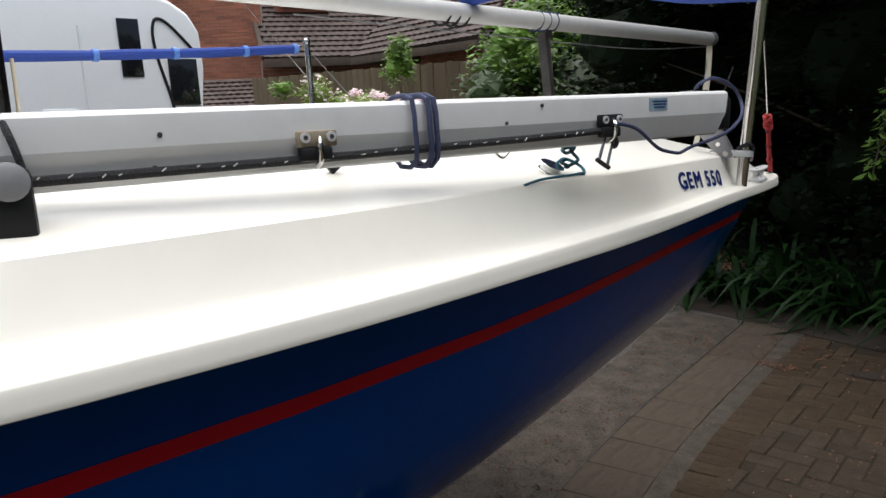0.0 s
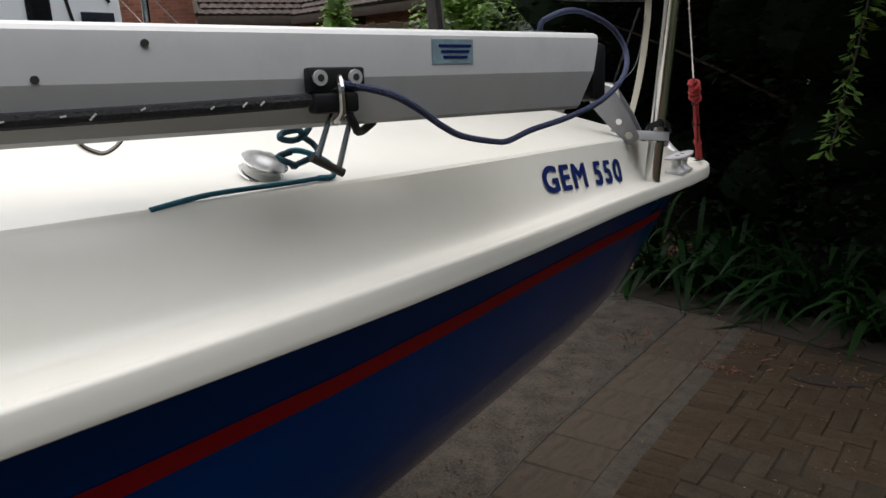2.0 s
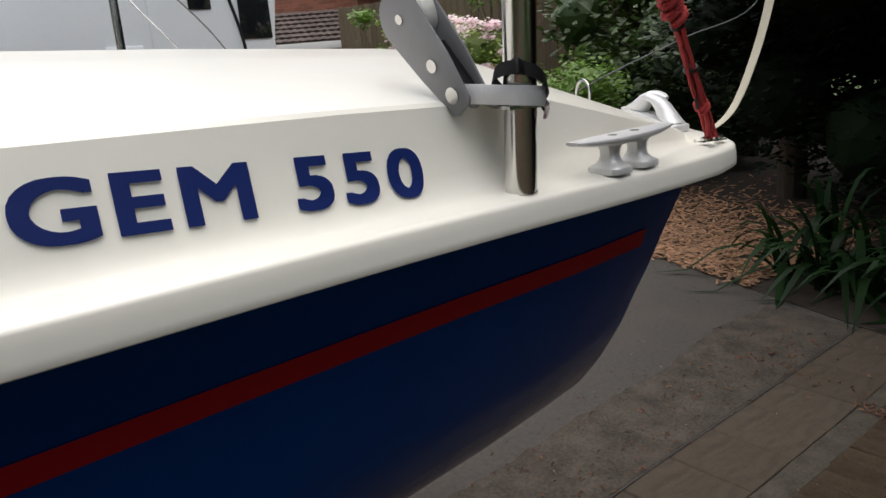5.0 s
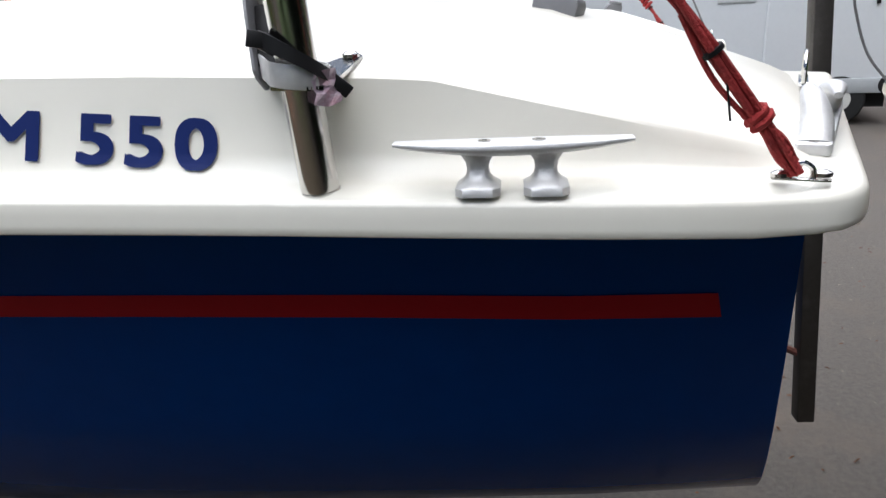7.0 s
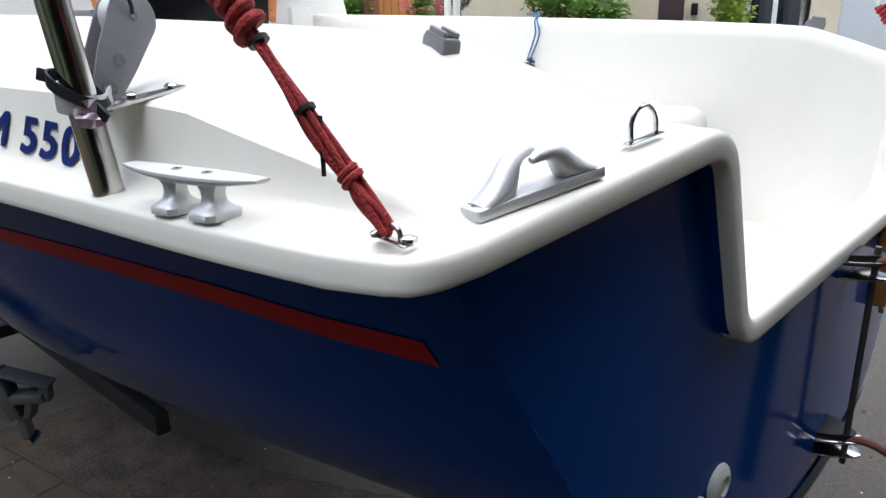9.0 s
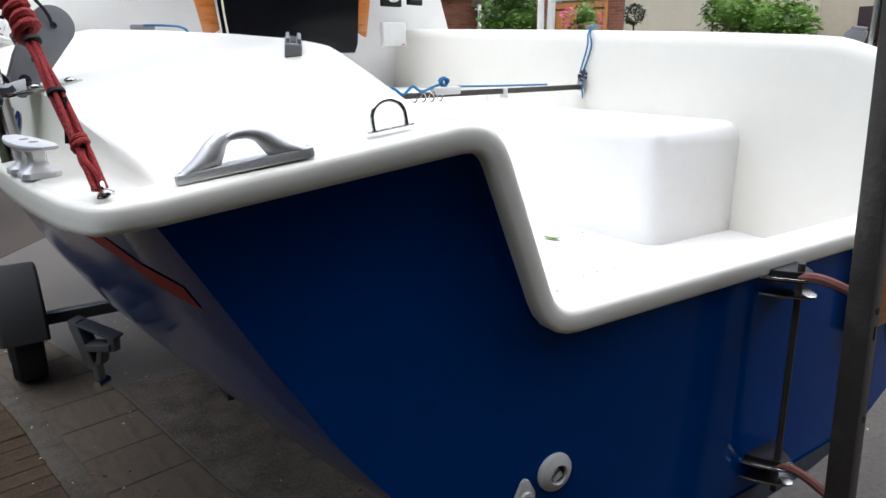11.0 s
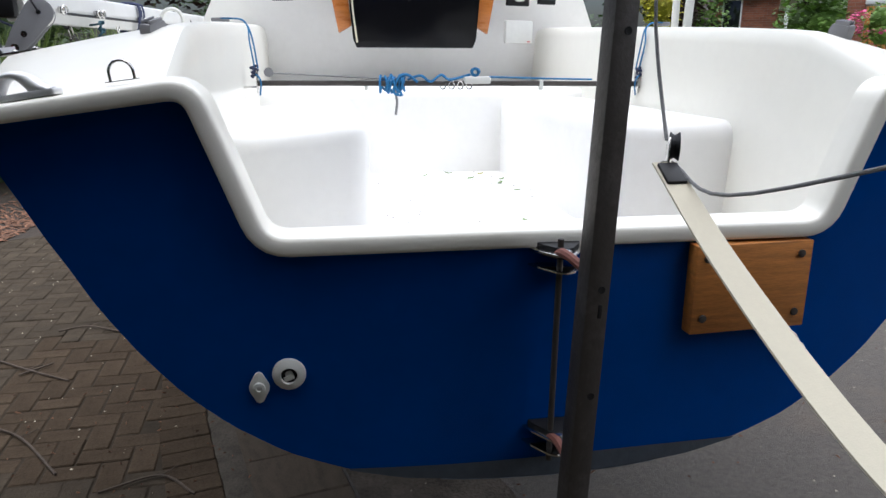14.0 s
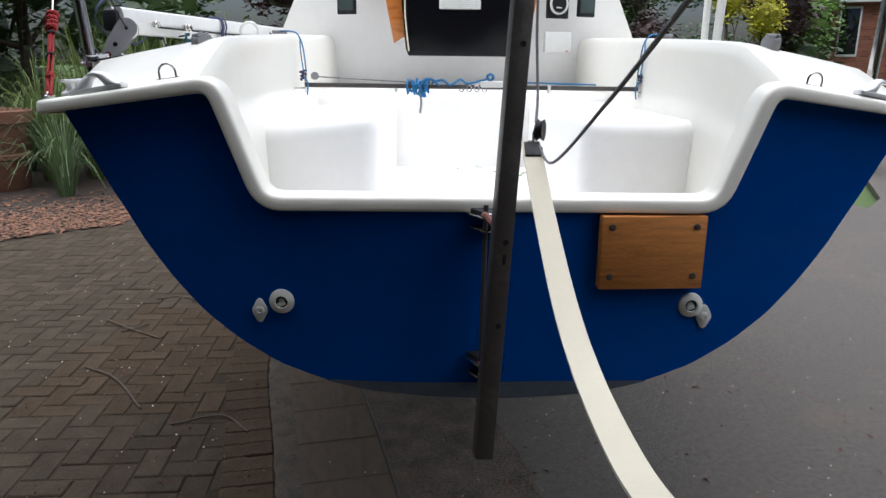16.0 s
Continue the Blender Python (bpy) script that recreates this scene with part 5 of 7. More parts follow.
tube_into(verts, faces, smooth_path([Vector((-1.117, 1.551, 1.646)), Vector((-1.118, 1.548, 1.634)), Vector((-1.117, 1.532, 1.626)), Vector((-1.116, 1.516, 1.634)), Vector((-1.117, 1.512, 1.646))], 5), 0.0025, 8)
raw("hanging_eye", verts, faces, STEEL, mast)

lead = thing("heel_rope", "dark navy rope looping from mast heel to the stern block", "rope")
tube("bight", [on_mast(0.165, 0.0, 0.050), (-1.239, 1.073, 1.738), (-1.241, 1.016, 1.750), (-1.245, 0.945, 1.734), (-1.255, 0.922, 1.703), (-1.278, 0.965, 1.672), (-1.281, 1.020, 1.645), (-1.262, 1.060, 1.628), (-1.240, 1.102, 1.616), (-1.237, 1.139, 1.607), (-1.236, 1.163, 1.608), (-1.236, 1.214, 1.618), (-1.238, 1.248, 1.632), (-1.240, 1.281, 1.650), (-1.240, 1.316, 1.665), on_mast(0.445, 0.050, -0.008)], 0.0034, R_NAVY, lead, seg=8, n=4)
tube("lower_part", [on_mast(0.455, 0.050, -0.012), on_mast(0.432, 0.046, -0.046), on_mast(0.408, 0.02, -0.058), on_mast(0.375, 0.0, -0.050)], 0.004, R_BLACK, lead, "slack black webbing under the mast", seg=8)

# teal line and block lying on the side deck
tl = thing("teal_line", "teal line knotted and trailing along the side deck", "rope")


def deck_top(x, y):
    q = BOAT.inverted() @ Vector((x, y, 0))
    pr = [(xx, zz) for xx, zz in deck_profile(q.y)[10:16]]
    return float(np.interp(q.x, [p[0] for p in pr], [p[1] for p in pr]))


DK = lambda x, y, h=0.004: (x, y, deck_top(x, y) + h)
tube("lie", [DK(-1.146, 1.51, 0.001), DK(-1.136, 1.45), DK(-1.126, 1.36), DK(-1.119, 1.315, 0.004)], 0.0025, R_TEAL, tl, seg=8)
tube("loop", [DK(-1.119, 1.315, 0.004), DK(-1.116, 1.294, 0.004), DK(-1.104, 1.286, 0.012), DK(-1.094, 1.302, 0.022), DK(-1.088, 1.325, 0.026), DK(-1.084, 1.345, 0.014)], 0.0032, R_TEAL, tl, seg=8)
pts = [Vector((-1.108 + 0.006 * math.sin(a * 1.9), 1.330 + 0.018 * math.sin(a * 0.62 + 0.5) + 0.006 * math.sin(a * 1.7), 1.596 + 0.0024 * a + 0.014 * math.cos(a * 0.62 + 0.5) * (1 - 0.02 * a))) for a in range(0, 24)]
tube("hanging_coil", pts + [on_mast(0.49, 0.0, -0.046)], 0.0034, material("deep_teal_rope", (0.006, 0.05, 0.075), 0.8, vary=0.4, scale=90), tl, "dark teal coil hanging from mast", seg=7, n=3)
db = thing("deck_block", "stainless sheave block lying on the side deck", "block")
dm = Matrix.Translation(DK(-1.088, 1.362, 0.010)) @ Vector((-0.458, -0.111, 0.882)).to_track_quat("Z", "Y").to_matrix().to_4x4() @ pose(0, 0, 0, 0, 0, 35) @ Matrix.Scale(0.80, 4)
for off in (-0.009, 0.009):
    part("side_plate", lathe([(0.0, -0.001), (0.030, -0.001), (0.031, 0.0), (0.030, 0.001), (0.0, 0.001)], dm @ Matrix.Translation((0, 0, off)), 26), STEEL, db)
part("sheave", lathe([(0.0, -0.007), (0.026, -0.007), (0.021, 0), (0.026, 0.007), (0.0, 0.007)], dm, 24), LTGREY, db)
part("becket", box_bm((0.02, 0.010, 0.012), dm @ pose(0.034, 0, 0), 0.003), BLACKP, db)

# ---- rails ----
def stanchion(base, top):
    ob = thing("rail_stanchion", "slim stainless lifeline stanchion on side deck", "stanchion", None, "lifeline stanchions")
    part("tube", rod_bm(base, top, 0.0140, seg=18), STEEL, ob)
    part("cap", lathe([(0.0150, -0.006), (0.0175, 0.002), (0.0175, 0.012), (0.012, 0.021), (0.0, 0.024)], Matrix.Translation(top), 14), STEEL, ob)
    part("socket", lathe([(0.034, 0.0), (0.034, 0.006), (0.022, 0.012), (0.0185, 0.05), (0.0145, 0.052)], Matrix.Translation(base), 20), CAST, ob, "cast flanged socket")
    return ob


stanchion((1.05, 0.50, 1.46), (1.075, 0.49, 2.085))
legs = thing("rail_post", "white two-legged rail post on starboard side deck", "post")
for dx, w0, w1, lean in ((-0.030, 0.034, 0.034, 0.0), (0.026, 0.040, 0.046, 0.03)):
    v = []
    for i in range(7):
        t = i / 6
        c = Vector((1.14 + dx + lean * t * t, 2.03, 1.48 + 0.64 * t))
        w = (w0 + (w1 - w0) * t) / 2
        v += [c + Vector((w * math.cos(radians(a)), 0.012 * math.sin(radians(a)), 0)) for a in range(0, 360, 30)]
    raw("leg", v, grid_faces(7, 12, True) + [tuple(range(12)), tuple(72 + k for k in range(12))], LTGREY, legs, "white painted leg")
rail = thing("lifeline", "blue padded lifeline covers along the starboard rail", "lifeline")
ln = [(1.072, 0.50, 2.07), (1.09, 0.95, 2.045), (1.12, 1.5, 2.025), (1.165, 2.06, 2.015), (1.19, 2.9, 2.03)]
tube("wire", ln, 0.003, STEEL, rail, seg=6)
for a, c in ((0.56, 0.80), (0.815, 1.12), (1.135, 1.44), (1.455, 1.95), (1.965, 2.75)):
    pts = []
    for i in range(5):
        y = a + (c - a) * i / 4
        pts.append((lerp_table([(p[1], p[0]) for p in ln], y), y, lerp_table([(p[1], p[2]) for p in ln], y) - 0.012))
    tube("cover", pts, lambda t: 0.022 * (0.9 + 0.1 * math.sin(3.1 * t)), CANVAS, rail, "blue canvas lifeline cover", seg=10)
    part("tie", lathe([(0.023, -0.012), (0.025, -0.01), (0.025, 0.01), (0.023, 0.012)], Matrix.Translation(pts[0]) @ pose(0, 0, 0, 90, 0, 0), 12), material("tie_blue", (0.08, 0.2, 0.55), 0.6), rail)
tube("brace", [(1.074, 0.49, 2.06), (1.06, 0.20, 1.75), (1.03, 0.05, 1.47)], 0.003, R_GREY, rail, "thin cord stay", seg=6)
cov = thing("rolled_canvas", "rolled dark blue canvas cover tied between stern pole and boom", "canvas")
ROLL = [(-1.11, 0.46, 1.985), (-0.85, 0.45, 2.030), (-0.6, 0.44, 2.078), (-0.3, 0.43, 2.125), (-0.02, 0.42, 2.148), (0.06, 0.42, 2.146)]
tube("roll", ROLL, lambda t: 0.030 + 0.010 * math.sin(t * 9) ** 2, CANVAS, cov, seg=14, n=8)
for t in (-0.95, -0.45):
    part("tie", lathe([(0.042, -0.008), (0.046, 0), (0.042, 0.008)], pose(t, 0.43, lerp_table([(x, z) for x, _, z in ROLL], t), 0, 78, 0), 14), BLACKP, cov)

# grey ring slipped over the mast, with a black jammer beside it
ringt = thing("mast_ring", "pale grey ring lying against the stowed mast", "ring")
part("strap_end", rod_bm((-0.996, 1.762, 1.655), (-0.985, 1.80, 1.625), 0.008, seg=10), BLACKP, ringt)
jamt = thing("mast_jammer", "black plastic line jammer on the stowed mast", "jammer")
pts = [Vector((-1.000 + 0.040 * math.cos(radians(a)), 1.82, 1.682 + 0.040 * math.sin(radians(a)))) for a in range(0, 361, 15)]
tube("ring", pts, 0.007, LTGREY, ringt, seg=10, n=2)
part("jammer", box_bm((0.060, 0.040, 0.095), mast_m(1.445, 0.062, -0.062), 0.010), BLACKP, jamt, "black plastic jammer")
part("jammer_cap", lathe([(0.022, 0), (0.022, 0.012), (0.016, 0.016), (0.0, 0.017)], mast_m(1.44, 0.078, -0.030) @ pose(0, 0, 0, -90, 0, 0), 18), GREYP, jamt)
tube("cord", [on_mast(1.42, 0.05, -0.03), on_mast(1.43, 0.046, 0.02), on_mast(1.44, 0.0, 0.054), on_mast(1.45, -0.046, 0.0)], 0.004, R_BLACK, jamt, seg=7)

# a few leaves fallen on the cockpit sole
lr = random.Random(77)
for x, y, sc in ((0.136, 0.766, 1.5), (0.217, 1.488, 0.9), (0.193, 1.406, 0.9), (0.103, 1.517, 0.8), (0.036, 1.655, 0.8), (0.16, 1.62, 0.7), (0.284, 0.387, 0.9), (0.245, 0.32, 1.0), (0.27, 0.43, 0.7), (-0.06, 1.60, 0.6), (0.22, 1.25, 0.6)):
    a = lr.uniform(0, 6.28)
    lf = thing("fallen_leaf", "small curled green leaf on white cockpit sole", "leaf", pose(x, y, SOLE_Z + 0.0045, lr.uniform(-12, 12), lr.uniform(-12, 12), math.degrees(a)), "fallen leaves")
    v = []
    for i in range(6):
        t = i / 5
        w = 0.0085 * sc * math.sin(math.pi * (0.06 + 0.9 * t))
        z = 0.004 * sc * (2 * t - 1) ** 2
        v += [(0.040 * sc * (t - 0.5), -w, z + 0.002), (0.040 * sc * (t - 0.5), 0, z), (0.040 * sc * (t - 0.5), w, z + 0.002)]
    raw("blade", v, grid_faces(6, 3), LEAF_Y if lr.random() < 0.25 else LEAF_B, lf)
# specks of dirt on the seats and bridge deck
v, f = [], []
for _ in range(70):
    x, y = lr.uniform(-0.28, 0.28), lr.uniform(0.2, 1.68)
    q = lr.uniform(0.0015, 0.004)
    b = len(v)
    v += [(x - q, y, SOLE_Z + 0.003), (x + q, y - q * 0.5, SOLE_Z + 0.003), (x, y + q, SOLE_Z + 0.003), (x, y, SOLE_Z + 0.005)]
    f += [(b, b + 1, b + 3), (b + 1, b + 2, b + 3), (b + 2, b, b + 3)]
tagged(raw("dirt_specks", v, f, BARK, None, "", 0), "brown dirt specks on the cockpit sole", "dirt", kind="stuff")


# ---- ground ----
def sheet(name, pts, z, mat, depth=0.0):
    bm = bmesh.new()
    f = bm.faces.new([bm.verts.new((x, y, z)) for x, y in pts])
    if depth:
        r = bmesh.ops.extrude_face_region(bm, geom=[f])
        bmesh.ops.translate(bm, vec=(0, 0, -depth), verts=[v for v in r["geom"] if isinstance(v, bmesh.types.BMVert)])
    bmesh.ops.triangulate(bm, faces=[q for q in bm.faces if len(q.verts) > 4])
    return part(name, bm, mat, None, smooth=0)


tagged(sheet("ground", [(-400, -400), (400, -400), (400, 400), (-400, 400)], -0.09, GRASS_G), "far lawn and rough ground", "ground", kind="structure")

HAUNCH = [(-3.2, 0.04), (-2.9, 0.0), (-1.93, -0.139), (-0.52, -0.349), (1.08, -0.74), (1.81, -0.945), (2.23, -1.035), (2.99, -1.19), (3.74, -1.394), (4.53, -1.69), (5.27, -2.0), (6.5, -2.6), (8.5, -3.7)]


def haunch(y):
    """The pale concrete line between the edging slabs and the block paving."""
    return smooth_table(HAUNCH, y)


def seam(y):
    return haunch(y) + 0.40


def bed_edge(x):
    return -2.87 - 0.155 * x


sy = [-2.92 + 0.3 * i for i in range(37)]
drive = [(seam(y), y) for y in reversed(sy)] + [(0.5, -2.99), (3.0, bed_edge(3)), (6.0, bed_edge(6)), (10, -5.2), (40, -8), (40, 22), (12, 18), (7.0, 11.0), (5.3, 7.3), (4.75, 6.6), (4.3, 8.5), (3.0, 12), (-2, 14)]
tagged(sheet("drive", drive, 0.0, TARMAC, 0.08), "worn grey tarmac drive with scattered debris", "drive", kind="structure")
bed = [(seam(y) - 0.002, y) for y in sy] + [(-3.6, 8.0), (-7.0, 8.0), (-7.0, -2.2), (-2, -2.55)]
paving = tagged(sheet("paving", bed, -0.0045, JOINT, 0.07), "dark brick block paving laid in herringbone", "paving", kind="structure")
tagged(sheet("planting_bed", [(-9, -1.9), (-2, -2.50), (0.4, -2.88), (3.0, -3.30), (6.0, -3.76), (10, -5.1), (12, -14), (-9, -14)], 0.006, SOIL, 0.12), "planting bed of dark soil and bark", "bed", kind="structure")
tagged(sheet("border", [(-30, 2.2), (-5.6, 3.2), (-4.17, 4.5), (-3.36, 5.25), (-2.7, 5.75), (-1.4, 5.9), (-0.6, 7.2), (-0.4, 9.0), (-1.5, 18), (-30, 18)], 0.004, SOIL, 0.12), "bark-covered border beside the paving", "bed", kind="structure")

rng = random.Random(4)
er = random.Random(41)
film = [(seam(y) + 0.01, y) for y in (-2.85 + 0.15 * i for i in range(40))]
film += [(seam(y) + 0.50 + 0.05 * math.sin(1.9 * y) + 0.02 * math.sin(5.3 * y + 1) + er.uniform(-0.012, 0.012), y) for y in (-2.85 + 0.05 * i for i in range(116, -1, -1))]
tagged(sheet("soil_film", film, 0.0025, material("trodden_soil", (0.084, 0.071, 0.058), 0.95, spec=0.1, vary=0.7, scale=7, bump=1.0, bump_scale=90, stain=(0.105, 0.084, 0.066), stain_amount=0.7, stain_scale=4)), "thin film of soil and leaf dust along the edging", "soil", kind="structure")

patch = [(-0.71 + (0.15 + er.uniform(-.03, .03)) * math.cos(a * 0.35) - 0.05 * math.sin(a * 0.35), -2.235 + 0.085 * math.cos(a * 0.35) + (0.05 + er.uniform(-.012, .012)) * math.sin(a * 0.35)) for a in range(18)]
tagged(sheet("soil_patch", patch, 0.0045, SOIL), "dark patch of spilt soil on the paving", "soil", kind="structure")


def chips(name, n, pick, parent, label, k=1.0, mat=MULCH):
    """Loose bark chips and dead leaves."""
    v, f = [], []
    for _ in range(n):
        x, y, z = pick(rng)
        a, l, w = rng.uniform(0, 6.3), k * rng.uniform(0.015, 0.05), k * rng.uniform(0.006, 0.016)
        t = rng.uniform(-0.35, 0.35)
        c, s = math.cos(a), math.sin(a)
        b = len(v)
        for u, q in ((-l, -w), (l, -w * 0.6), (l * 0.8, w), (-l * 0.9, w * 0.8)):
            v.append((x + u * c - q * s, y + u * s + q * c, z + 0.006 + abs(u) * 0 + u * t))
        v.append((x, y, z + 0.012))
        f += [(b, b + 1, b + 4), (b + 1, b + 2, b + 4), (b + 2, b + 3, b + 4), (b + 3, b, b + 4)]
    ob = raw(name, v, f, mat, None, "", 0)
    return tagged(ob, label, "mulch", kind="stuff")


def pick_aft(r):
    x = r.uniform(1.2, 8.5)
    return (x, bed_edge(x) - abs(r.gauss(0, 0.9)) + r.gauss(0.0, 0.06) + 0.02, 0.012)


def pick_port(r):
    u = r.random()
    x = -3.3 - 3.2 * u
    y0 = 5.3 - (x + 3.36) * -0.92 if x > -4.2 else 4.5 + (x + 4.2) * 0.6
    return (x, y0 + abs(r.gauss(0, 1.1)) - 0.06 + r.gauss(0, 0.05), 0.010)


# The aft chips take the paler bark, coloured as sunlit.
chips("bark_chips", 15000, pick_aft, None, "bark chips covering the bed, lightened as if sunlit", 1.0, LITBARK)
chips("bark_chips", 5000, pick_port, None, "red-brown bark chips along the port border")
chips("leaf_litter", 60, lambda r: (-0.19 + r.gauss(0, 0.07), -2.03 + r.gauss(0, 0.03), 0.004), None, "small drift of orange dead leaves on the paving", 0.36)
chips("leaf_litter", 220, lambda r: (r.uniform(-2.2, 0.6), -2.05 - 0.155 * 0 - abs(r.gauss(0.25, 0.22)), 0.003), None, "orange leaf litter at the bed's edge", 0.45)
chips("leaf_litter", 260, lambda r: (seam(y0 := r.uniform(-2.6, 1.0)) + abs(r.gauss(0.15, 0.25)), y0, 0.004), None, "brown dead leaves drifted along the edging", 0.34)
chips("leaf_litter", 520, lambda r: (-0.75 - abs(r.gauss(0.75, 0.7)), r.uniform(-2.3, 2.2), 0.001), None, "brown needles and dead leaves scattered on the paving", 0.26)
chips("fallen_leaves", 420, lambda r: (r.uniform(-0.4, 5.0), r.uniform(-3.0, 2.5), 0.001), None, "small brown dead leaves scattered over the drive", 0.32)
v, f = [], []
for _ in range(1500):
    x, y, s = rng.uniform(-3.2, 5), rng.uniform(-3, 6), rng.uniform(0.0022, 0.0065)
    b = len(v)
    v += [(x - s, y, 0.0015), (x, y - s * 0.7, 0.0015), (x + s, y + s * 0.2, 0.0015), (x, y + s, 0.004)]
    f += [(b, b + 1, b + 3), (b + 1, b + 2, b + 3), (b + 2, b, b + 3)]
tagged(raw("grit", v, f, material("pale_grit", (0.42, 0.38, 0.30), 0.9, vary=0.3, island=0.8), None, "", 0), "pale grit and petals scattered over the drive", "grit", kind="stuff")
for p in ([(-2.05, 3.0, 0.008), (-1.9, 3.05, 0.012), (-1.66, 2.93, 0.008)], [(-2.2, 2.6, 0.008), (-2.0, 2.45, 0.014), (-1.75, 2.30, 0.008)], [(-1.98, 1.9, 0.008), (-1.75, 1.75, 0.012), (-1.5, 1.45, 0.008)], [(-1.9, 2.52, 0.012), (-2.02, 2.40, 0.008)], [(-1.3, 1.3, 0.010), (-1.1, 1.38, 0.014), (-0.95, 1.25, 0.008)]):
    tw = thing("fallen_twig", "thin dry brown twig lying on the paving", "twig", None, "fallen twigs")
    tube("stem", p, 0.005, BARK, tw, seg=6)
    tube("side_shoot", [p[1], (p[1][0] + 0.05, p[1][1] + 0.07, 0.01)], 0.0028, BARK, tw, seg=5, curve=False)

# ---- trailer, keel and props under the boat ----
GALV = material("galvanised_steel", (0.05, 0.052, 0.055), 0.5, metal=0.6, vary=0.2, scale=12, bump=0.1)
fin = thing("keel", "dark fin keel below the hull", "keel", BOAT)
part("fin", extrude_outline([(-0.05, 0.72), (0.05, 0.72), (0.03, 0.16), (-0.03, 0.16)], 0.9, pose(0, 2.5, 0), 0.02), ANTIFOUL, fin)
tr = thing("boat_trailer", "galvanised boat trailer with black mudguards under the hull", "trailer", BOAT)
for s in (-1, 1):
    part("side_rail", box_bm((0.05, 3.4, 0.08), pose(s * 0.42, 3.6, 0.36), 0.005), GALV, tr)
    w = part("wheel", lathe([(0.0, -0.06), (0.20, -0.07), (0.245, -0.075), (0.265, -0.05), (0.268, 0), (0.265, 0.05), (0.245, 0.075), (0.20, 0.07), (0.0, 0.06)], pose(s * 1.05, 3.40, 0.268, 0, 90, 0), 32), RUBBER, tr, "black trailer tyre")
    part("rim", lathe([(0.0, 0.062), (0.06, 0.08), (0.12, 0.07), (0.15, 0.082), (0.16, 0.06)], pose(s * 1.05, 3.40, 0.268, 0, 90 * s, 0), 24), GALV, w)
    gv = []
    for i in range(15):
        a = radians(5 + 170 * i / 14)
        for ww, rr in ((-0.10, 0.325), (-0.105, 0.315), (0.105, 0.315), (0.10, 0.325), (0.09, 0.333), (-0.09, 0.333)):
            gv.append((s * 1.05 + ww, 3.40 - rr * math.cos(a), 0.268 + rr * math.sin(a)))
    raw("mudguard", gv, grid_faces(15, 6, True), RUBBER, tr, "dull black rounded mudguard")
    part("bunk_post", box_bm((0.05, 0.05, 0.36), pose(s * 0.55, 3.35, 0.50, 0, s * 10, 0), 0.004), GALV, tr)
    part("bunk", box_bm((0.10, 0.5, 0.05), pose(s * 0.58, 3.35, 0.70, 0, -s * 22, 0), 0.01), RUBBER, tr, "black padded bunk")
for y in (3.40, 4.6):
    part("cross_member", box_bm((0.9 if y != 3.40 else 2.0, 0.06, 0.06), pose(0, y, 0.30), 0.005), GALV, tr)
# forked steel bracket that carries the hull's support roller
BO, BU, BV = Vector((-0.855, 1.555, 0.772)), Vector((0.64, -0.63, 0)), Vector((0, 0, 0.9))
BRK = material("zinc_plate", (0.15, 0.155, 0.16), 0.45, metal=0.6, vary=0.25, scale=25, bump=0.1)
for nm, p0, p1, w, dpt in (("bracket_arm", (-0.105, 0.085), (-0.062, -0.055), 0.030, 0.050), ("bracket_arm", (-0.075, 0.0), (0.020, 0.004), 0.024, 0.05), ("bracket_arm", (-0.055, -0.05), (-0.050, -0.135), 0.020, 0.03), ("bracket_arm", (-0.02, 0.0), (-0.035, -0.06), 0.018, 0.04), ("bracket_strip", (-0.12, 0.09), (0.04, 0.035), 0.010, 0.05), ("bracket_knob", (0.018, -0.012), (0.022, 0.035), 0.024, 0.03)):
    a0, a1 = BO + BU * p0[0] + BV * p0[1], BO + BU * p1[0] + BV * p1[1]
    dz_ = (a1 - a0).normalized()
    sd = BU.cross(BV).normalized()
    mb = Matrix((sd.cross(dz_), sd, dz_)).transposed().to_4x4()
    mb.translation = (a0 + a1) / 2
    part(nm, box_bm((w, dpt, (a1 - a0).length), mb, 0.004), BRK, tr, "dull zinc-plated bracket")
part("bracket_bolt", rod_bm(BO + BU * -0.045 + BV * -0.13 + BU.cross(BV) * -0.03, BO + BU * -0.045 + BV * -0.13 + BU.cross(BV) * 0.03, 0.012, seg=8), STEEL, tr)
part("support", box_bm((0.07, 0.05, 0.32), pose(0, 2.7, 0.16), 0.004), GALV, tr)


# ---- vegetation ----
def leafy(name, n, pick, size, mat, parent, seed, aspect=2.0, droop=0.3, label=""):
    r = random.Random(seed)
    v, f = leaves(n, pick, size, aspect, droop, r)
    return raw(name, v, f, mat, parent, label, 0)


def trunk(parent, base, top, r0, r1, mat=BARK, bend=0.1, seed=1):
    r = random.Random(seed)
    b, t = Vector(base), Vector(top)
    pts = [b.lerp(t, k / 5) + Vector((r.uniform(-bend, bend), r.uniform(-bend, bend), 0)) * (k / 5) for k in range(6)]
    v, f = [], []
    tube_into(v, f, smooth_path(pts, 4), lambda s: r0 + (r1 - r0) * s, 10)
    return raw("trunk", v, f, mat, parent), pts


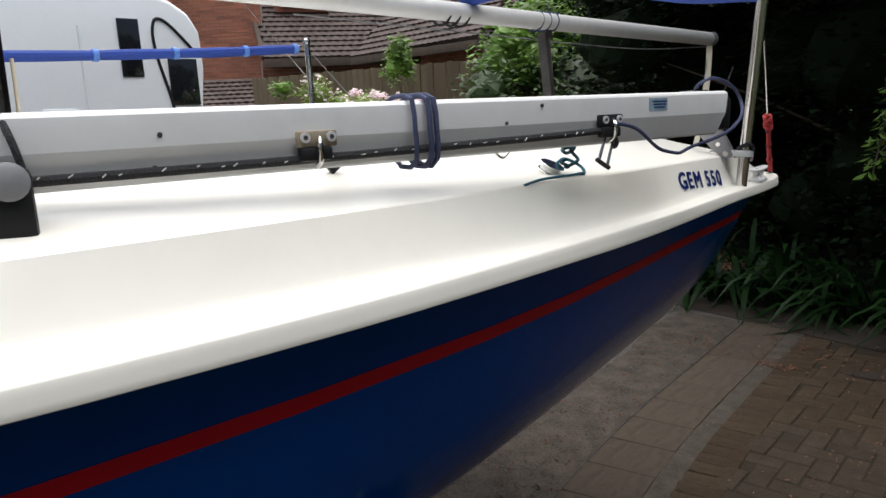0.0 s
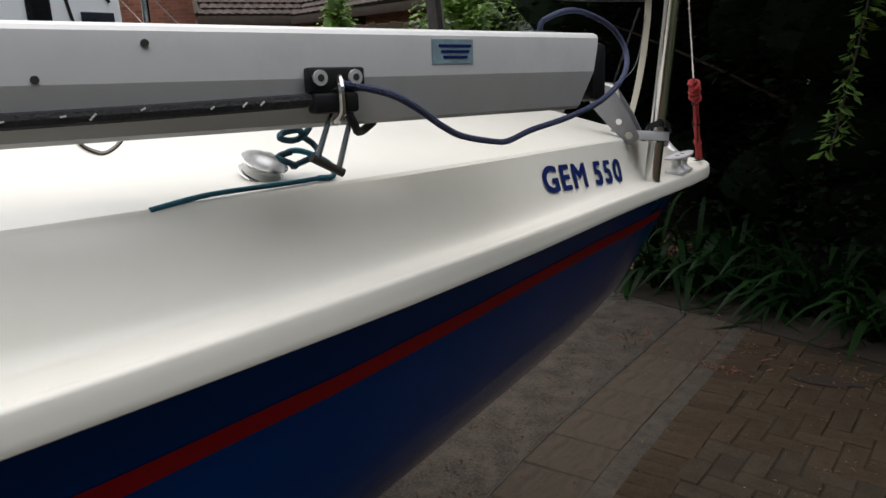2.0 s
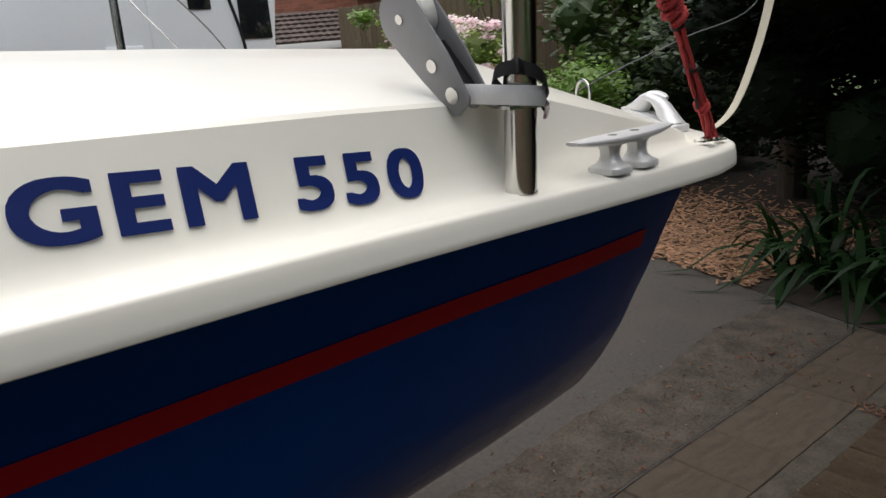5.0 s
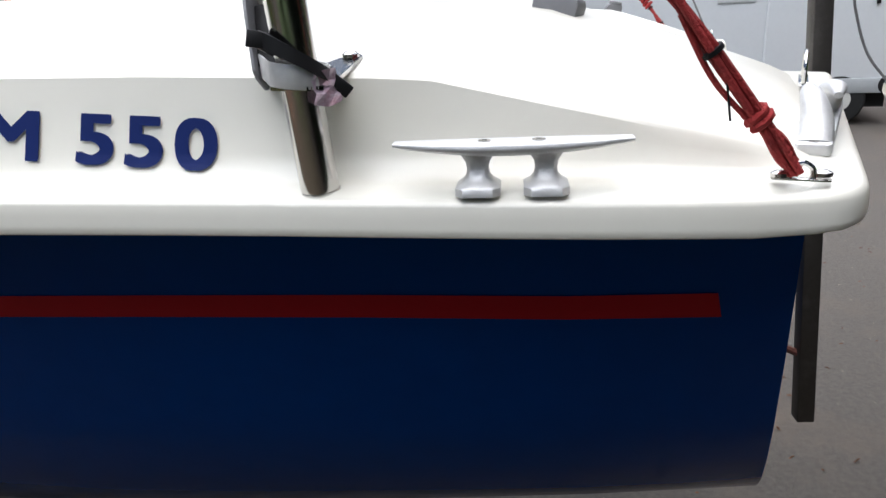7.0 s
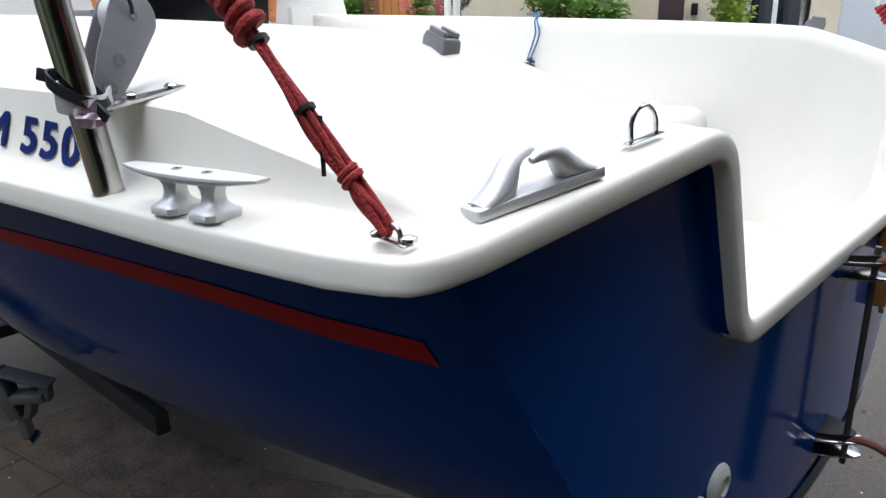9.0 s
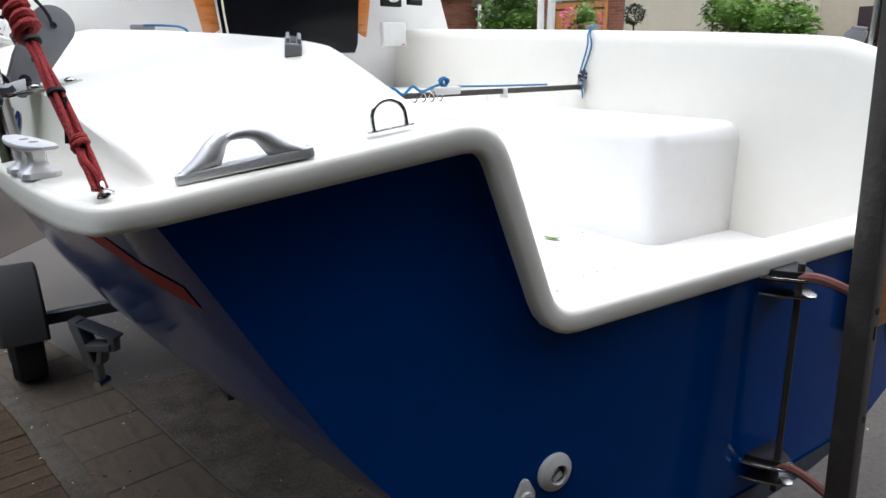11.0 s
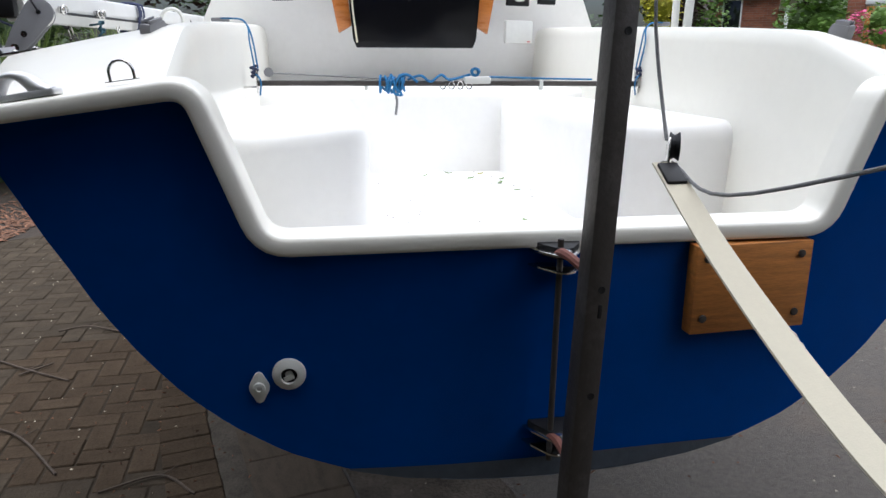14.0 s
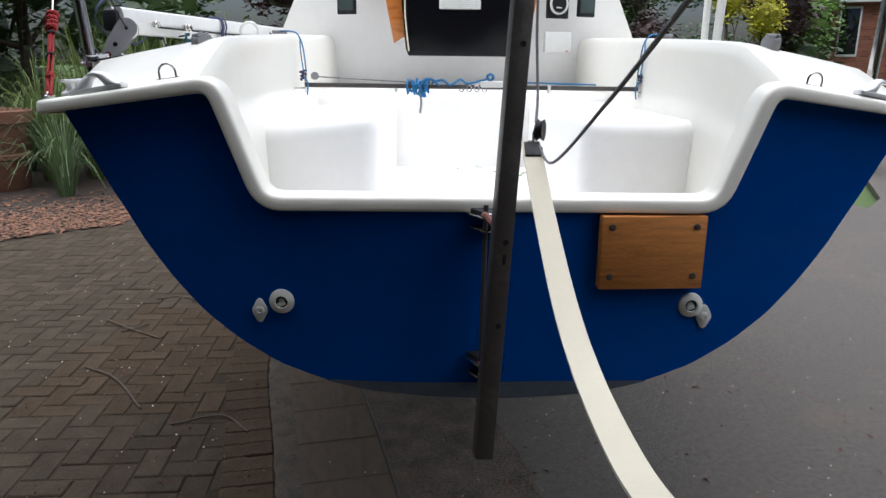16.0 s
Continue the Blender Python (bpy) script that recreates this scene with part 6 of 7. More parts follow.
def tree(name, label, base, height, blobs, n, size, mat, seed, r0=0.12):
    ob = thing(name, label, "tree")
    _, pts = trunk(ob, base, (base[0], base[1], base[2] + height * 0.8), r0, r0 * 0.35, seed=seed)
    r = random.Random(seed)
    for i, (c, rad) in enumerate(blobs[:9]):
        k = pts[2 + i % 3]
        v, f = [], []
        tube_into(v, f, smooth_path([k, Vector(k).lerp(Vector(c), 0.5) + Vector((r.uniform(-.1, .1), r.uniform(-.1, .1), 0.1)), c], 4), lambda s: r0 * 0.35 * (1 - 0.8 * s), 7)
        raw("limb", v, f, BARK, ob)
    leafy("crown", n, blob_pick(blobs), size, mat, ob, seed)
    # Solid cores added inside the leaf clouds so that light can't pass through.
    bm = bmesh.new()
    for c, rad in blobs:
        q = bmesh.ops.create_icosphere(bm, subdivisions=2, radius=1.0, matrix=Matrix.Translation(c) @ Matrix.Diagonal((rad[0] * 0.64, rad[1] * 0.64, rad[2] * 0.64, 1)))
        for v in q["verts"]:
            v.co += Vector((r.uniform(-1, 1), r.uniform(-1, 1), r.uniform(-1, 1))) * 0.10 * min(rad)
    part("inner_foliage", bm, mat, ob, smooth=0)
    return ob


def cluster(seed, n, x, y, z, rx, ry, rz):
    r = random.Random(seed)
    return [((r.uniform(*x), r.uniform(*y), r.uniform(*z)), (r.uniform(*rx), r.uniform(*ry), r.uniform(*rz))) for _ in range(n)]


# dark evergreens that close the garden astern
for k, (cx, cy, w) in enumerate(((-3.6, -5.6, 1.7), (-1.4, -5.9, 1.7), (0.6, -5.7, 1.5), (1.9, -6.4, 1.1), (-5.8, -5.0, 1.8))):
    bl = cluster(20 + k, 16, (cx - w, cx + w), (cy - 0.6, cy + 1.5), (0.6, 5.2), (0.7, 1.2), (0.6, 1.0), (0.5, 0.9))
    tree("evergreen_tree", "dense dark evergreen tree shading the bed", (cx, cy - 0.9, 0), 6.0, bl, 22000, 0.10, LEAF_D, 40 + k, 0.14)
# Leaf roof added overhead, mostly out of view, to shade the bed.
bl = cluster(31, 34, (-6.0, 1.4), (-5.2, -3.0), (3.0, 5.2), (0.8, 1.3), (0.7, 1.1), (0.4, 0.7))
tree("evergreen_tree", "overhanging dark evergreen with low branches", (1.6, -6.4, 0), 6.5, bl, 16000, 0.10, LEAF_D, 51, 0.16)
# Unseen boughs added above the paving to block light from the stern.
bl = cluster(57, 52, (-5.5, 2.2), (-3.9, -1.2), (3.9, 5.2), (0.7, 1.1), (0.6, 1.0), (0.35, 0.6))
tree("evergreen_tree", "unseen evergreen boughs added overhead to shade the paving", (2.6, -5.6, 0), 6.5, bl, 12000, 0.14, LEAF_D, 58, 0.14)
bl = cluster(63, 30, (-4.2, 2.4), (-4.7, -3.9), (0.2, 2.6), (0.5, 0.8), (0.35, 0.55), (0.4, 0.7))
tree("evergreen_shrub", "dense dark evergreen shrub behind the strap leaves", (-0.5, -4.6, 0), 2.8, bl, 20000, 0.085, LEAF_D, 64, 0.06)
# one lit spray that hangs from the boughs
spray = thing("hanging_spray", "thin bright green leafy shoot hanging from the evergreen", "branch")
tube("stem", [(-0.70, -2.9, 3.9), (-0.65, -2.75, 2.6), (-0.60, -2.68, 1.9), (-0.50, -2.66, 1.20)], 0.006, BARK, spray, seg=6)
r = random.Random(59)
leafy("foliage", 190, lambda q: (-0.50 - 0.14 * ((z := q.uniform(1.18, 2.6)) - 1.2) + q.gauss(0, 0.03), -2.67 + q.gauss(0, 0.04), z), 0.085, LEAF_B, spray, 60, 3.2, 0.6)
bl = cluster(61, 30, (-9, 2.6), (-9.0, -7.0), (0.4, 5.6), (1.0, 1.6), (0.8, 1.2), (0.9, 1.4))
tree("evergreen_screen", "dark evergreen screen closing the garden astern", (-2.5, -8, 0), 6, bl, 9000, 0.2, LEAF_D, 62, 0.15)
# deciduous shrub at the corner of the fence, lit from above
bl = cluster(81, 14, (3.6, 5.6), (-7.2, -5.5), (0.5, 2.4), (0.35, 0.7), (0.35, 0.7), (0.35, 0.6))
tree("garden_shrub", "broad green garden shrub by the fence", (4.6, -6.2, 0), 2.7, bl, 6000, 0.12, LEAF_M, 83, 0.07)
bl = cluster(85, 12, (4.9, 6.2), (-7.6, -6.0), (1.2, 3.3), (0.3, 0.6), (0.3, 0.6), (0.3, 0.6))
tree("garden_shrub", "bright green leafy shrub before the brick house", (6.2, -6.6, 0), 3.4, bl, 4000, 0.12, LEAF_B, 86, 0.06)


def clump(name, label, cat, base, n, length, width, mat, seed, spread=0.5, group=""):
    """Arching strap leaves from one crown."""
    r = random.Random(seed)
    v, f = [], []
    for _ in range(n):
        a, l, w = r.uniform(0, 6.283), length * r.uniform(0.6, 1.1), width * r.uniform(0.7, 1.2)
        lean = r.uniform(0.25, 1.0) * spread
        d = Vector((math.cos(a), math.sin(a), 0))
        s = Vector((-d.y, d.x, 0))
        p0 = Vector(base) + d * r.uniform(0, 0.10) + s * r.uniform(-0.06, 0.06)
        b = len(v)
        m = 6
        for k in range(m + 1):
            t = k / m
            h = l * (t * (1.0 - 0.35 * lean) - (0.95 * lean + 0.12) * t * t * t)
            p = p0 + d * (l * lean * (0.35 * t + 0.65 * t * t)) + Vector((0, 0, max(0.01, h)))
            ww = w * (0.6 + 0.8 * t) * (1 - t) ** 0.55 + 0.0006
            v += [p + s * ww, p - s * ww]
        for k in range(m):
            f.append((b + 2 * k, b + 2 * k + 1, b + 2 * k + 3, b + 2 * k + 2))
    ob = raw(name, v, f, mat, None, "", 60)
    return tagged(ob, label, cat, group)


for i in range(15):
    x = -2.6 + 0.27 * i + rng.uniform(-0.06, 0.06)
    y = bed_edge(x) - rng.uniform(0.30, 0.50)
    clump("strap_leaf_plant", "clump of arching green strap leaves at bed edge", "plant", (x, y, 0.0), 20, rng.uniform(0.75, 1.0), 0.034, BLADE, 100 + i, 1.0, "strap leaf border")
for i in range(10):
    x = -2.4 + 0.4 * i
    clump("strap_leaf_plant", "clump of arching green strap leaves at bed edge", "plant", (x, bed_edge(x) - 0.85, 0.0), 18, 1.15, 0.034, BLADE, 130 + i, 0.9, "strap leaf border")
clump("strap_leaf_plant", "upright clump of fresh green strap leaves by roses", "plant", (5.9, -4.15, 0.0), 60, 1.15, 0.030, LEAF_M, 170, 0.45, "strap leaf border")
# tall grasses on the port side
for i in range(22):
    a = rng.random()
    x, y = -4.4 - 3.0 * rng.random(), 6.0 + 4.5 * a
    clump("tall_grass", "tall arching ornamental grass in the border", "grass", (x, y, 0.0), 130, rng.uniform(1.5, 2.1), 0.006, GRASSB, 200 + i, 0.6, "ornamental grasses")
bl = cluster(90, 24, (-14, -5), (9.5, 14), (0.6, 4.5), (0.8, 1.5), (0.8, 1.4), (0.7, 1.2))
tree("hedge_tree", "tall mixed hedge behind the grasses", (-8, 12, 0), 5.5, bl, 12000, 0.2, LEAF_M, 91, 0.15)
bl = cluster(93, 26, (-12.5, -8.5), (-5, 9), (0.5, 3.4), (0.9, 1.4), (0.9, 1.6), (0.7, 1.1))
tree("hedge_tree", "dense green hedge along the garden boundary", (-10, 2, 0), 4.2, bl, 11000, 0.2, LEAF_M, 94, 0.15)
pot = thing("terracotta_pot", "dark terracotta pot standing among the grasses", "pot", pose(-5.74, 7.2, 0) @ Matrix.Scale(1.34, 4))
part("pot_body", lathe([(0.0, 0.0), (0.26, 0.0), (0.28, 0.04), (0.33, 0.55), (0.35, 0.60), (0.37, 0.62), (0.37, 0.72), (0.34, 0.73), (0.31, 0.70), (0.30, 0.62), (0.0, 0.60)], None, 28), TERRA, pot)
part("band", lathe([(0.305, 0.28), (0.318, 0.29), (0.322, 0.33), (0.309, 0.34)], None, 28), TERRA, pot)

# ---- roses, fence and the brick house on the starboard quarter ----
rr_ = random.Random(301)
bl = []
for i in range(26):
    x = 5.5 + 4.2 * (i + rr_.random()) / 26
    bl.append(((x, bed_edge(x) - 0.75 + rr_.uniform(-0.35, 0.35), rr_.uniform(0.45, 1.85)), (rr_.uniform(0.30, 0.5), rr_.uniform(0.28, 0.45), rr_.uniform(0.22, 0.40))))
rose = tree("rose_bush", "rambling rose bush covered in pale pink flowers", (7.0, bed_edge(7.0) - 0.8, 0), 1.9, bl, 12000, 0.065, ROSE_LEAF, 302, 0.04)
truss = [(c, (0.085, 0.085, 0.06)) for c in (blob_pick([b for b in bl if b[0][2] > 0.8], 1.0)(rr_) for _ in range(240))]
v, f = leaves(13000, blob_pick(truss, 0.3), 0.048, 1.15, 0.1, random.Random(303))
raw("blossom", v, f, PINK, rose, "pale pink rose blossom", 0)
bl = []
for i in range(12):
    x = 3.9 + 2.0 * rr_.random()
    bl.append(((x, bed_edge(x) - 1.0 + rr_.uniform(-0.4, 0.35), rr_.uniform(0.25, 1.15)), (rr_.uniform(0.3, 0.5), rr_.uniform(0.3, 0.5), rr_.uniform(0.25, 0.40))))
tree("garden_shrub", "loose light green perennials before the fence", (4.9, bed_edge(4.9) - 1.0, 0), 1.2, bl, 5200, 0.085, LEAF_B, 309, 0.03)
for k, (x, y, h) in enumerate(((7.25, -5.3, 2.85), (9.5, -4.5, 2.45), (8.5, -4.9, 2.45))):
    tree("garden_shrub", "slim light green shrub before the fence", (x, y, 0), h, cluster(312 + k, 7, (x - 0.2, x + 0.2), (y - 0.15, y + 0.15), (0.9, h), (0.14, 0.26), (0.14, 0.24), (0.16, 0.28)), 900, 0.085, LEAF_B, 316 + k, 0.025)
bl2 = cluster(305, 8, (7.2, 9.2), (-5.3, -4.6), (1.2, 2.2), (0.25, 0.5), (0.2, 0.4), (0.2, 0.4))
rose2 = tree("climbing_rose", "climbing rose over the fence with pink flowers", (8.0, -5.0, 0), 2.2, bl2, 2600, 0.08, ROSE_LEAF, 306, 0.03)
v, f = leaves(800, blob_pick(bl2, 0.95), 0.06, 1.15, 0.1, random.Random(307))
raw("blossom", v, f, PINK, rose2, "pink rose blossom", 0)
fence = thing("board_fence", "weathered vertical board fence behind roses", "fence")
FA, FB = Vector((11.0, -4.6, 0)), Vector((4.4, -7.6, 0))
fd = (FB - FA)
nb = 58
ang = math.degrees(math.atan2(fd.y, fd.x))
fbm = bmesh.new()
box(fbm, (0.118, 0.018, 2.62), None, 0.004, 1)
fme = bpy.data.meshes.new("board")
fbm.to_mesh(fme)
fbm.free()
fme.materials.append(FENCE)
for i in range(nb):
    p = FA.lerp(FB, (i + 0.5) / nb)
    o = new("board", fme)
    o.parent = fence
    o.matrix_basis = pose(p.x, p.y, 1.315 + rng.uniform(-0.015, 0.015), 0, rng.uniform(-0.4, 0.4), ang)
for z in (0.5, 1.9):
    part("rail", box_bm((fd.length, 0.04, 0.08), pose((FA.x + FB.x) / 2 + 0.012, (FA.y + FB.y) / 2 - 0.03, z, 0, 0, ang), 0.004), FENCE, fence)


def brick_wall(parent, a, b, z0, z1, name="brickwork", course=0.075, length=0.225):
    """A wall of separate brick faces standing proud of the mortar, from a to b, seen from its left-hand side."""
    a, b = Vector((*a, 0)), Vector((*b, 0))
    d = (b - a).normalized()
    n = Vector((0, 0, 1)).cross(d)
    L = (b - a).length
    wall = part("mortar_wall", box_bm((L, 0.2, z1 - z0), Matrix.Translation((a + b) / 2 + Vector((0, 0, (z0 + z1) / 2)) - n * 0.1) @ pose(0, 0, 0, 0, 0, math.degrees(math.atan2(d.y, d.x)))), MORTAR, parent, smooth=0)
    v, f = [], []
    rows = int((z1 - z0) / course)
    for r in range(rows):
        x = -0.1125 if r % 2 else 0.0
        while x < L:
            x0, x1 = max(0, x) + 0.005, min(L, x + length) - 0.005
            if x1 > x0 + 0.02:
                zb, zt = z0 + r * course + 0.005, z0 + (r + 1) * course - 0.005
                base = len(v)
                for xx, zz in ((x0, zb), (x1, zb), (x1, zt), (x0, zt)):
                    v.append(a + d * xx + n * 0.004 + Vector((0, 0, zz)))
                for xx, zz in ((x0, zb), (x1, zb), (x1, zt), (x0, zt)):
                    v.append(a + d * xx + n * 0.010 + Vector((0, 0, zz)))
                f += [(base + 4, base + 5, base + 6, base + 7), (base, base + 1, base + 5, base + 4), (base + 1, base + 2, base + 6, base + 5), (base + 2, base + 3, base + 7, base + 6), (base + 3, base, base + 4, base + 7)]
            x += length
    ob = raw(name, v, f, BRICKW, parent, "red-brown brickwork", 0)
    ob["kind"] = "stuff"
    return wall


def tile_roof(parent, e0, e1, up, rows, cols):
    """Rows of overlapping tiles from the eave line e0-e1 rising along up."""
    e0, e1, up = Vector(e0), Vector(e1), Vector(up)
    nrm = (e1 - e0).cross(up).normalized()
    if nrm.z < 0:
        nrm = -nrm
    v, f = [], []
    for r in range(rows):
        for c in range(cols):
            sh = 0.5 if r % 2 else 0.0
            a = e0.lerp(e1, (c + sh + 0.02) / cols) + up * (r / rows)
            b = e0.lerp(e1, (c + sh + 0.98) / cols) + up * (r / rows)
            h = up * (1.15 / rows)
            base = len(v)
            v += [a + nrm * 0.045, b + nrm * 0.045, b + h + nrm * 0.006, a + h + nrm * 0.006, a, b, (a + b) / 2 + nrm * 0.062, (a + b) / 2 + h + nrm * 0.02]
            f += [(base, base + 6, base + 7, base + 3), (base + 6, base + 1, base + 2, base + 7), (base + 4, base + 5, base + 1, base + 6, base)]
    ob = raw("roof_tiles", v, f, TILE, parent, "dark brown lichened concrete tiles", 0)
    ob["kind"] = "stuff"
    q = [e0, e1, e1 + up, e0 + up]
    raw("roof_deck", [p - nrm * 0.06 for p in q] + [p - nrm * 0.005 for p in q], [(0, 1, 2, 3), (7, 6, 5, 4), (0, 4, 5, 1), (1, 5, 6, 2), (2, 6, 7, 3), (3, 7, 4, 0)], BARK, parent, "", 0)


house = thing("brick_house", "red brick house with lichened brown tiled roof", "house")
A, B = (12.55, -5.73), (10.0, -11.5)
brick_wall(house, B, A, 0, 3.1)
dv = Vector((B[0] - A[0], B[1] - A[1], 0)).normalized()
nv = Vector((0, 0, 1)).cross(dv)
inward = nv if nv.x > 0 else -nv
e0 = Vector((*A, 3.12)) - inward * 0.45
e1 = Vector((*B, 3.12)) - inward * 0.45 + dv * 0.6
tile_roof(house, e0, e1, inward * 4.6 + Vector((0, 0, 3.6)), 28, 40)
part("eave_board", box_bm(((e1 - e0).length, 0.03, 0.18), Matrix.Translation((e0 + e1) / 2 + Vector((0, 0, -0.09))) @ pose(0, 0, 0, 0, 0, math.degrees(math.atan2(dv.y, dv.x))), 0.004), BARK, house, "dark timber eave board")
part("verge_board", rod_bm(e0 + Vector((0, 0, 0.02)), e0 + inward * 4.6 + Vector((0, 0, 3.62)), 0.055, seg=6), BARK, house, "dark verge board")
hang = math.degrees(math.atan2(dv.y, dv.x))
for along in (1.15, 3.35):
    c0 = e0 + dv * along + inward * 2.0
    dm = part("dormer", box_bm((1.25, 1.3, 1.1), Matrix.Translation(c0 + Vector((0, 0, 1.72))) @ pose(0, 0, 0, 0, 0, hang), 0.01), BRICKW, house, "brick-cheeked dormer")
    part("dormer_window", box_bm((0.80, 0.06, 0.85), Matrix.Translation(c0 - inward * 0.65 + Vector((0, 0, 1.80))) @ pose(0, 0, 0, 0, 0, hang), 0.01), GLASSD, dm, "dark dormer window")
    part("dormer_sill", box_bm((1.05, 0.12, 0.07), Matrix.Translation(c0 - inward * 0.68 + Vector((0, 0, 1.32))) @ pose(0, 0, 0, 0, 0, hang), 0.01), WHITEP, dm, "white sill")
# lower wing that turns towards the drive
brick_wall(house, (7.6, -7.65), (9.3, -7.55), 0, 3.05)
tile_roof(house, (11.0, -7.0, 3.05), (7.4, -7.3, 3.10), (0.4, -3.0, 2.4), 18, 22)
part("eave_board", box_bm((3.6, 0.03, 0.16), pose(9.2, -7.15, 2.98, 0, 0, 4.8), 0.004), BARK, house, "dark timber eave board")
gable = thing("brick_gable", "tall plain brick gable wall of the house", "gable")
brick_wall(gable, (13.05, -6.1), (15.0, -3.9), 0, 5.8)
lean = thing("tiled_porch", "small tiled porch with brick pier and timber door", "porch")
brick_wall(lean, (11.9, -5.0), (12.6, -3.6), 0, 2.05)
tile_roof(lean, (12.3, -3.3, 2.08), (11.3, -5.1, 2.08), (1.2, -0.6, 0.65), 7, 14)
part("fascia", box_bm((2.1, 0.04, 0.14), pose(11.82, -4.2, 2.02, 0, 0, math.degrees(math.atan2(-1.8, -1.0))), 0.004), WHITEP, lean)
part("timber_door", box_bm((0.06, 0.9, 1.95), pose(12.12, -4.35, 0.98, 0, 0, -27), 0.01), ORANGE, lean, "orange stained timber door")
part("door_strap", box_bm((0.07, 0.5, 0.05), pose(12.08, -4.35, 1.5, 0, 0, -27), 0.004), BLACKP, lean)
# the high street of evergreens behind the roofs
bl = cluster(330, 14, (4, 10), (-14, -9), (1.2, 5.6), (1.0, 1.8), (1.0, 1.6), (0.9, 1.5))
tree("tall_tree", "tall dark tree beyond the brick house", (7, -12, 0), 6, bl, 9000, 0.22, LEAF_D, 331, 0.2)

# ---- motorhome ----
mh = thing("motorhome", "large white motorhome parked across the drive", "motorhome", pose(9.6, -0.1, 0))
o = [(-2.78, 0.45), (2.95, 0.45), (2.95, 3.6), (2.80, 3.84), (-2.15, 3.84), (-2.45, 3.74), (-2.72, 3.56), (-2.88, 3.28), (-2.90, 2.7), (-2.82, 2.1)]
part("body", extrude_outline([(y, z) for y, z in o], -2.2, pose(0, 0, 0, 0, 0, 90), 0.07, 3), VAN, mh, "glossy white coachbuilt body", smooth=50)


def mh_panel(name, y, z, w, h, mat, out=0.012, lab=""):
    return part(name, box_bm((0.03, w, h), pose(-out + 0.012, y, z), 0.012), mat, mh, lab)


mh_panel("window", -1.72, 3.0, 0.33, 0.88, GLASSD, 0.018, "dark tinted window")
mh_panel("cab_window", -2.52, 2.48, 0.48, 0.74, GLASSD, 0.018, "dark cab side window")
mh_panel("locker_door", 1.7, 1.0, 0.8, 0.55, VAN, 0.016)
mh_panel("skirt", 0.0, 0.54, 5.7, 0.2, material("grey_skirt", (0.40, 0.42, 0.43), 0.5), 0.014, "grey lower skirt")
tube("decal_stripe", [(-0.006, -2.35, 1.6), (-0.006, -2.28, 2.2), (-0.006, -2.14, 2.8), (-0.006, -2.09, 3.2), (-0.006, -2.16, 3.45), (-0.006, -2.36, 3.38), (-0.006, -2.72, 3.0)], 0.024, BLACKP, mh, "thin black swoosh decal", seg=8)
tube("panel_seam", [(-0.004, -1.0, 0.5), (-0.004, -1.0, 1.8), (-0.004, -1.0, 3.3)], 0.02, VAN, mh, seg=6)
for y, z in ((-0.6, 1.9), (1.4, 1.9)):
    mh_panel("access_hatch", y, z, 0.5, 0.4, VAN, 0.017)
for y in (-2.0, 1.7):
    w = part("wheel", lathe([(0.0, -0.1), (0.24, -0.11), (0.32, -0.10), (0.345, -0.07), (0.35, 0), (0.345, 0.07), (0.32, 0.10), (0.24, 0.11), (0.0, 0.1)], pose(0.10, y, 0.35, 0, 90, 0), 32), RUBBER, mh, "black tyre")
    part("hub_cap", lathe([(0.0, 0.11), (0.10, 0.115), (0.20, 0.10), (0.215, 0.08)], pose(0.10, y, 0.35, 0, -90, 0), 24), LTGREY, w)
part("underframe", box_bm((1.9, 5.2, 0.25), pose(1.1, 0, 0.36)), RUBBER, mh, "dark underframe")

# ---- cream house and neighbours ahead to starboard ----
def window(parent, p, ang, w, h, panes=2):
    wd = part("window", box_bm((w, 0.06, h), Matrix.Translation(p) @ pose(0, 0, 0, 0, 0, ang), 0.01), WHITEP, parent, "white framed window")
    for i in range(panes):
        x = -w / 2 + w * (i + 0.5) / panes
        part("pane", box_bm((w / panes - 0.10, 0.07, h - 0.14), Matrix.Translation(p) @ pose(0, 0, 0, 0, 0, ang) @ pose(x, 0, 0), 0.004), GLASSD, wd, "dark window pane")
    return wd


def facade(name, label, a, b, h, mat, depth=5.0):
    ob = thing(name, label, "house")
    a, b = Vector((*a, 0)), Vector((*b, 0))
    d = (b - a).normalized()
    n = Vector((0, 0, 1)).cross(d)
    ang = math.degrees(math.atan2(d.y, d.x))
    L = (b - a).length
    if mat is BRICKW:
        brick_wall(ob, tuple(a.xy), tuple(b.xy), 0, h)
    else:
        part("wall", box_bm((L, 0.3, h), Matrix.Translation((a + b) / 2 - n * 0.15 + Vector((0, 0, h / 2))) @ pose(0, 0, 0, 0, 0, ang), 0.01), mat, ob, smooth=0)
    tile_roof(ob, a + n * 0.35 + Vector((0, 0, h - 0.05)) - d * 0.3, b + n * 0.35 + Vector((0, 0, h - 0.05)) + d * 0.3, -n * depth * 0.6 + Vector((0, 0, 2.2)), 14, 30)
    return ob, a, d, n, ang, L


cream, a, d, n, ang, L = facade("cream_house", "cream rendered house with white windows and dark door", (15.9, 4.6), (11.2, 13.6), 4.8, RENDER)


def on(aa, dd_, nn, s, z, out=0.0):
    return aa + dd_ * s + nn * out + Vector((0, 0, z))


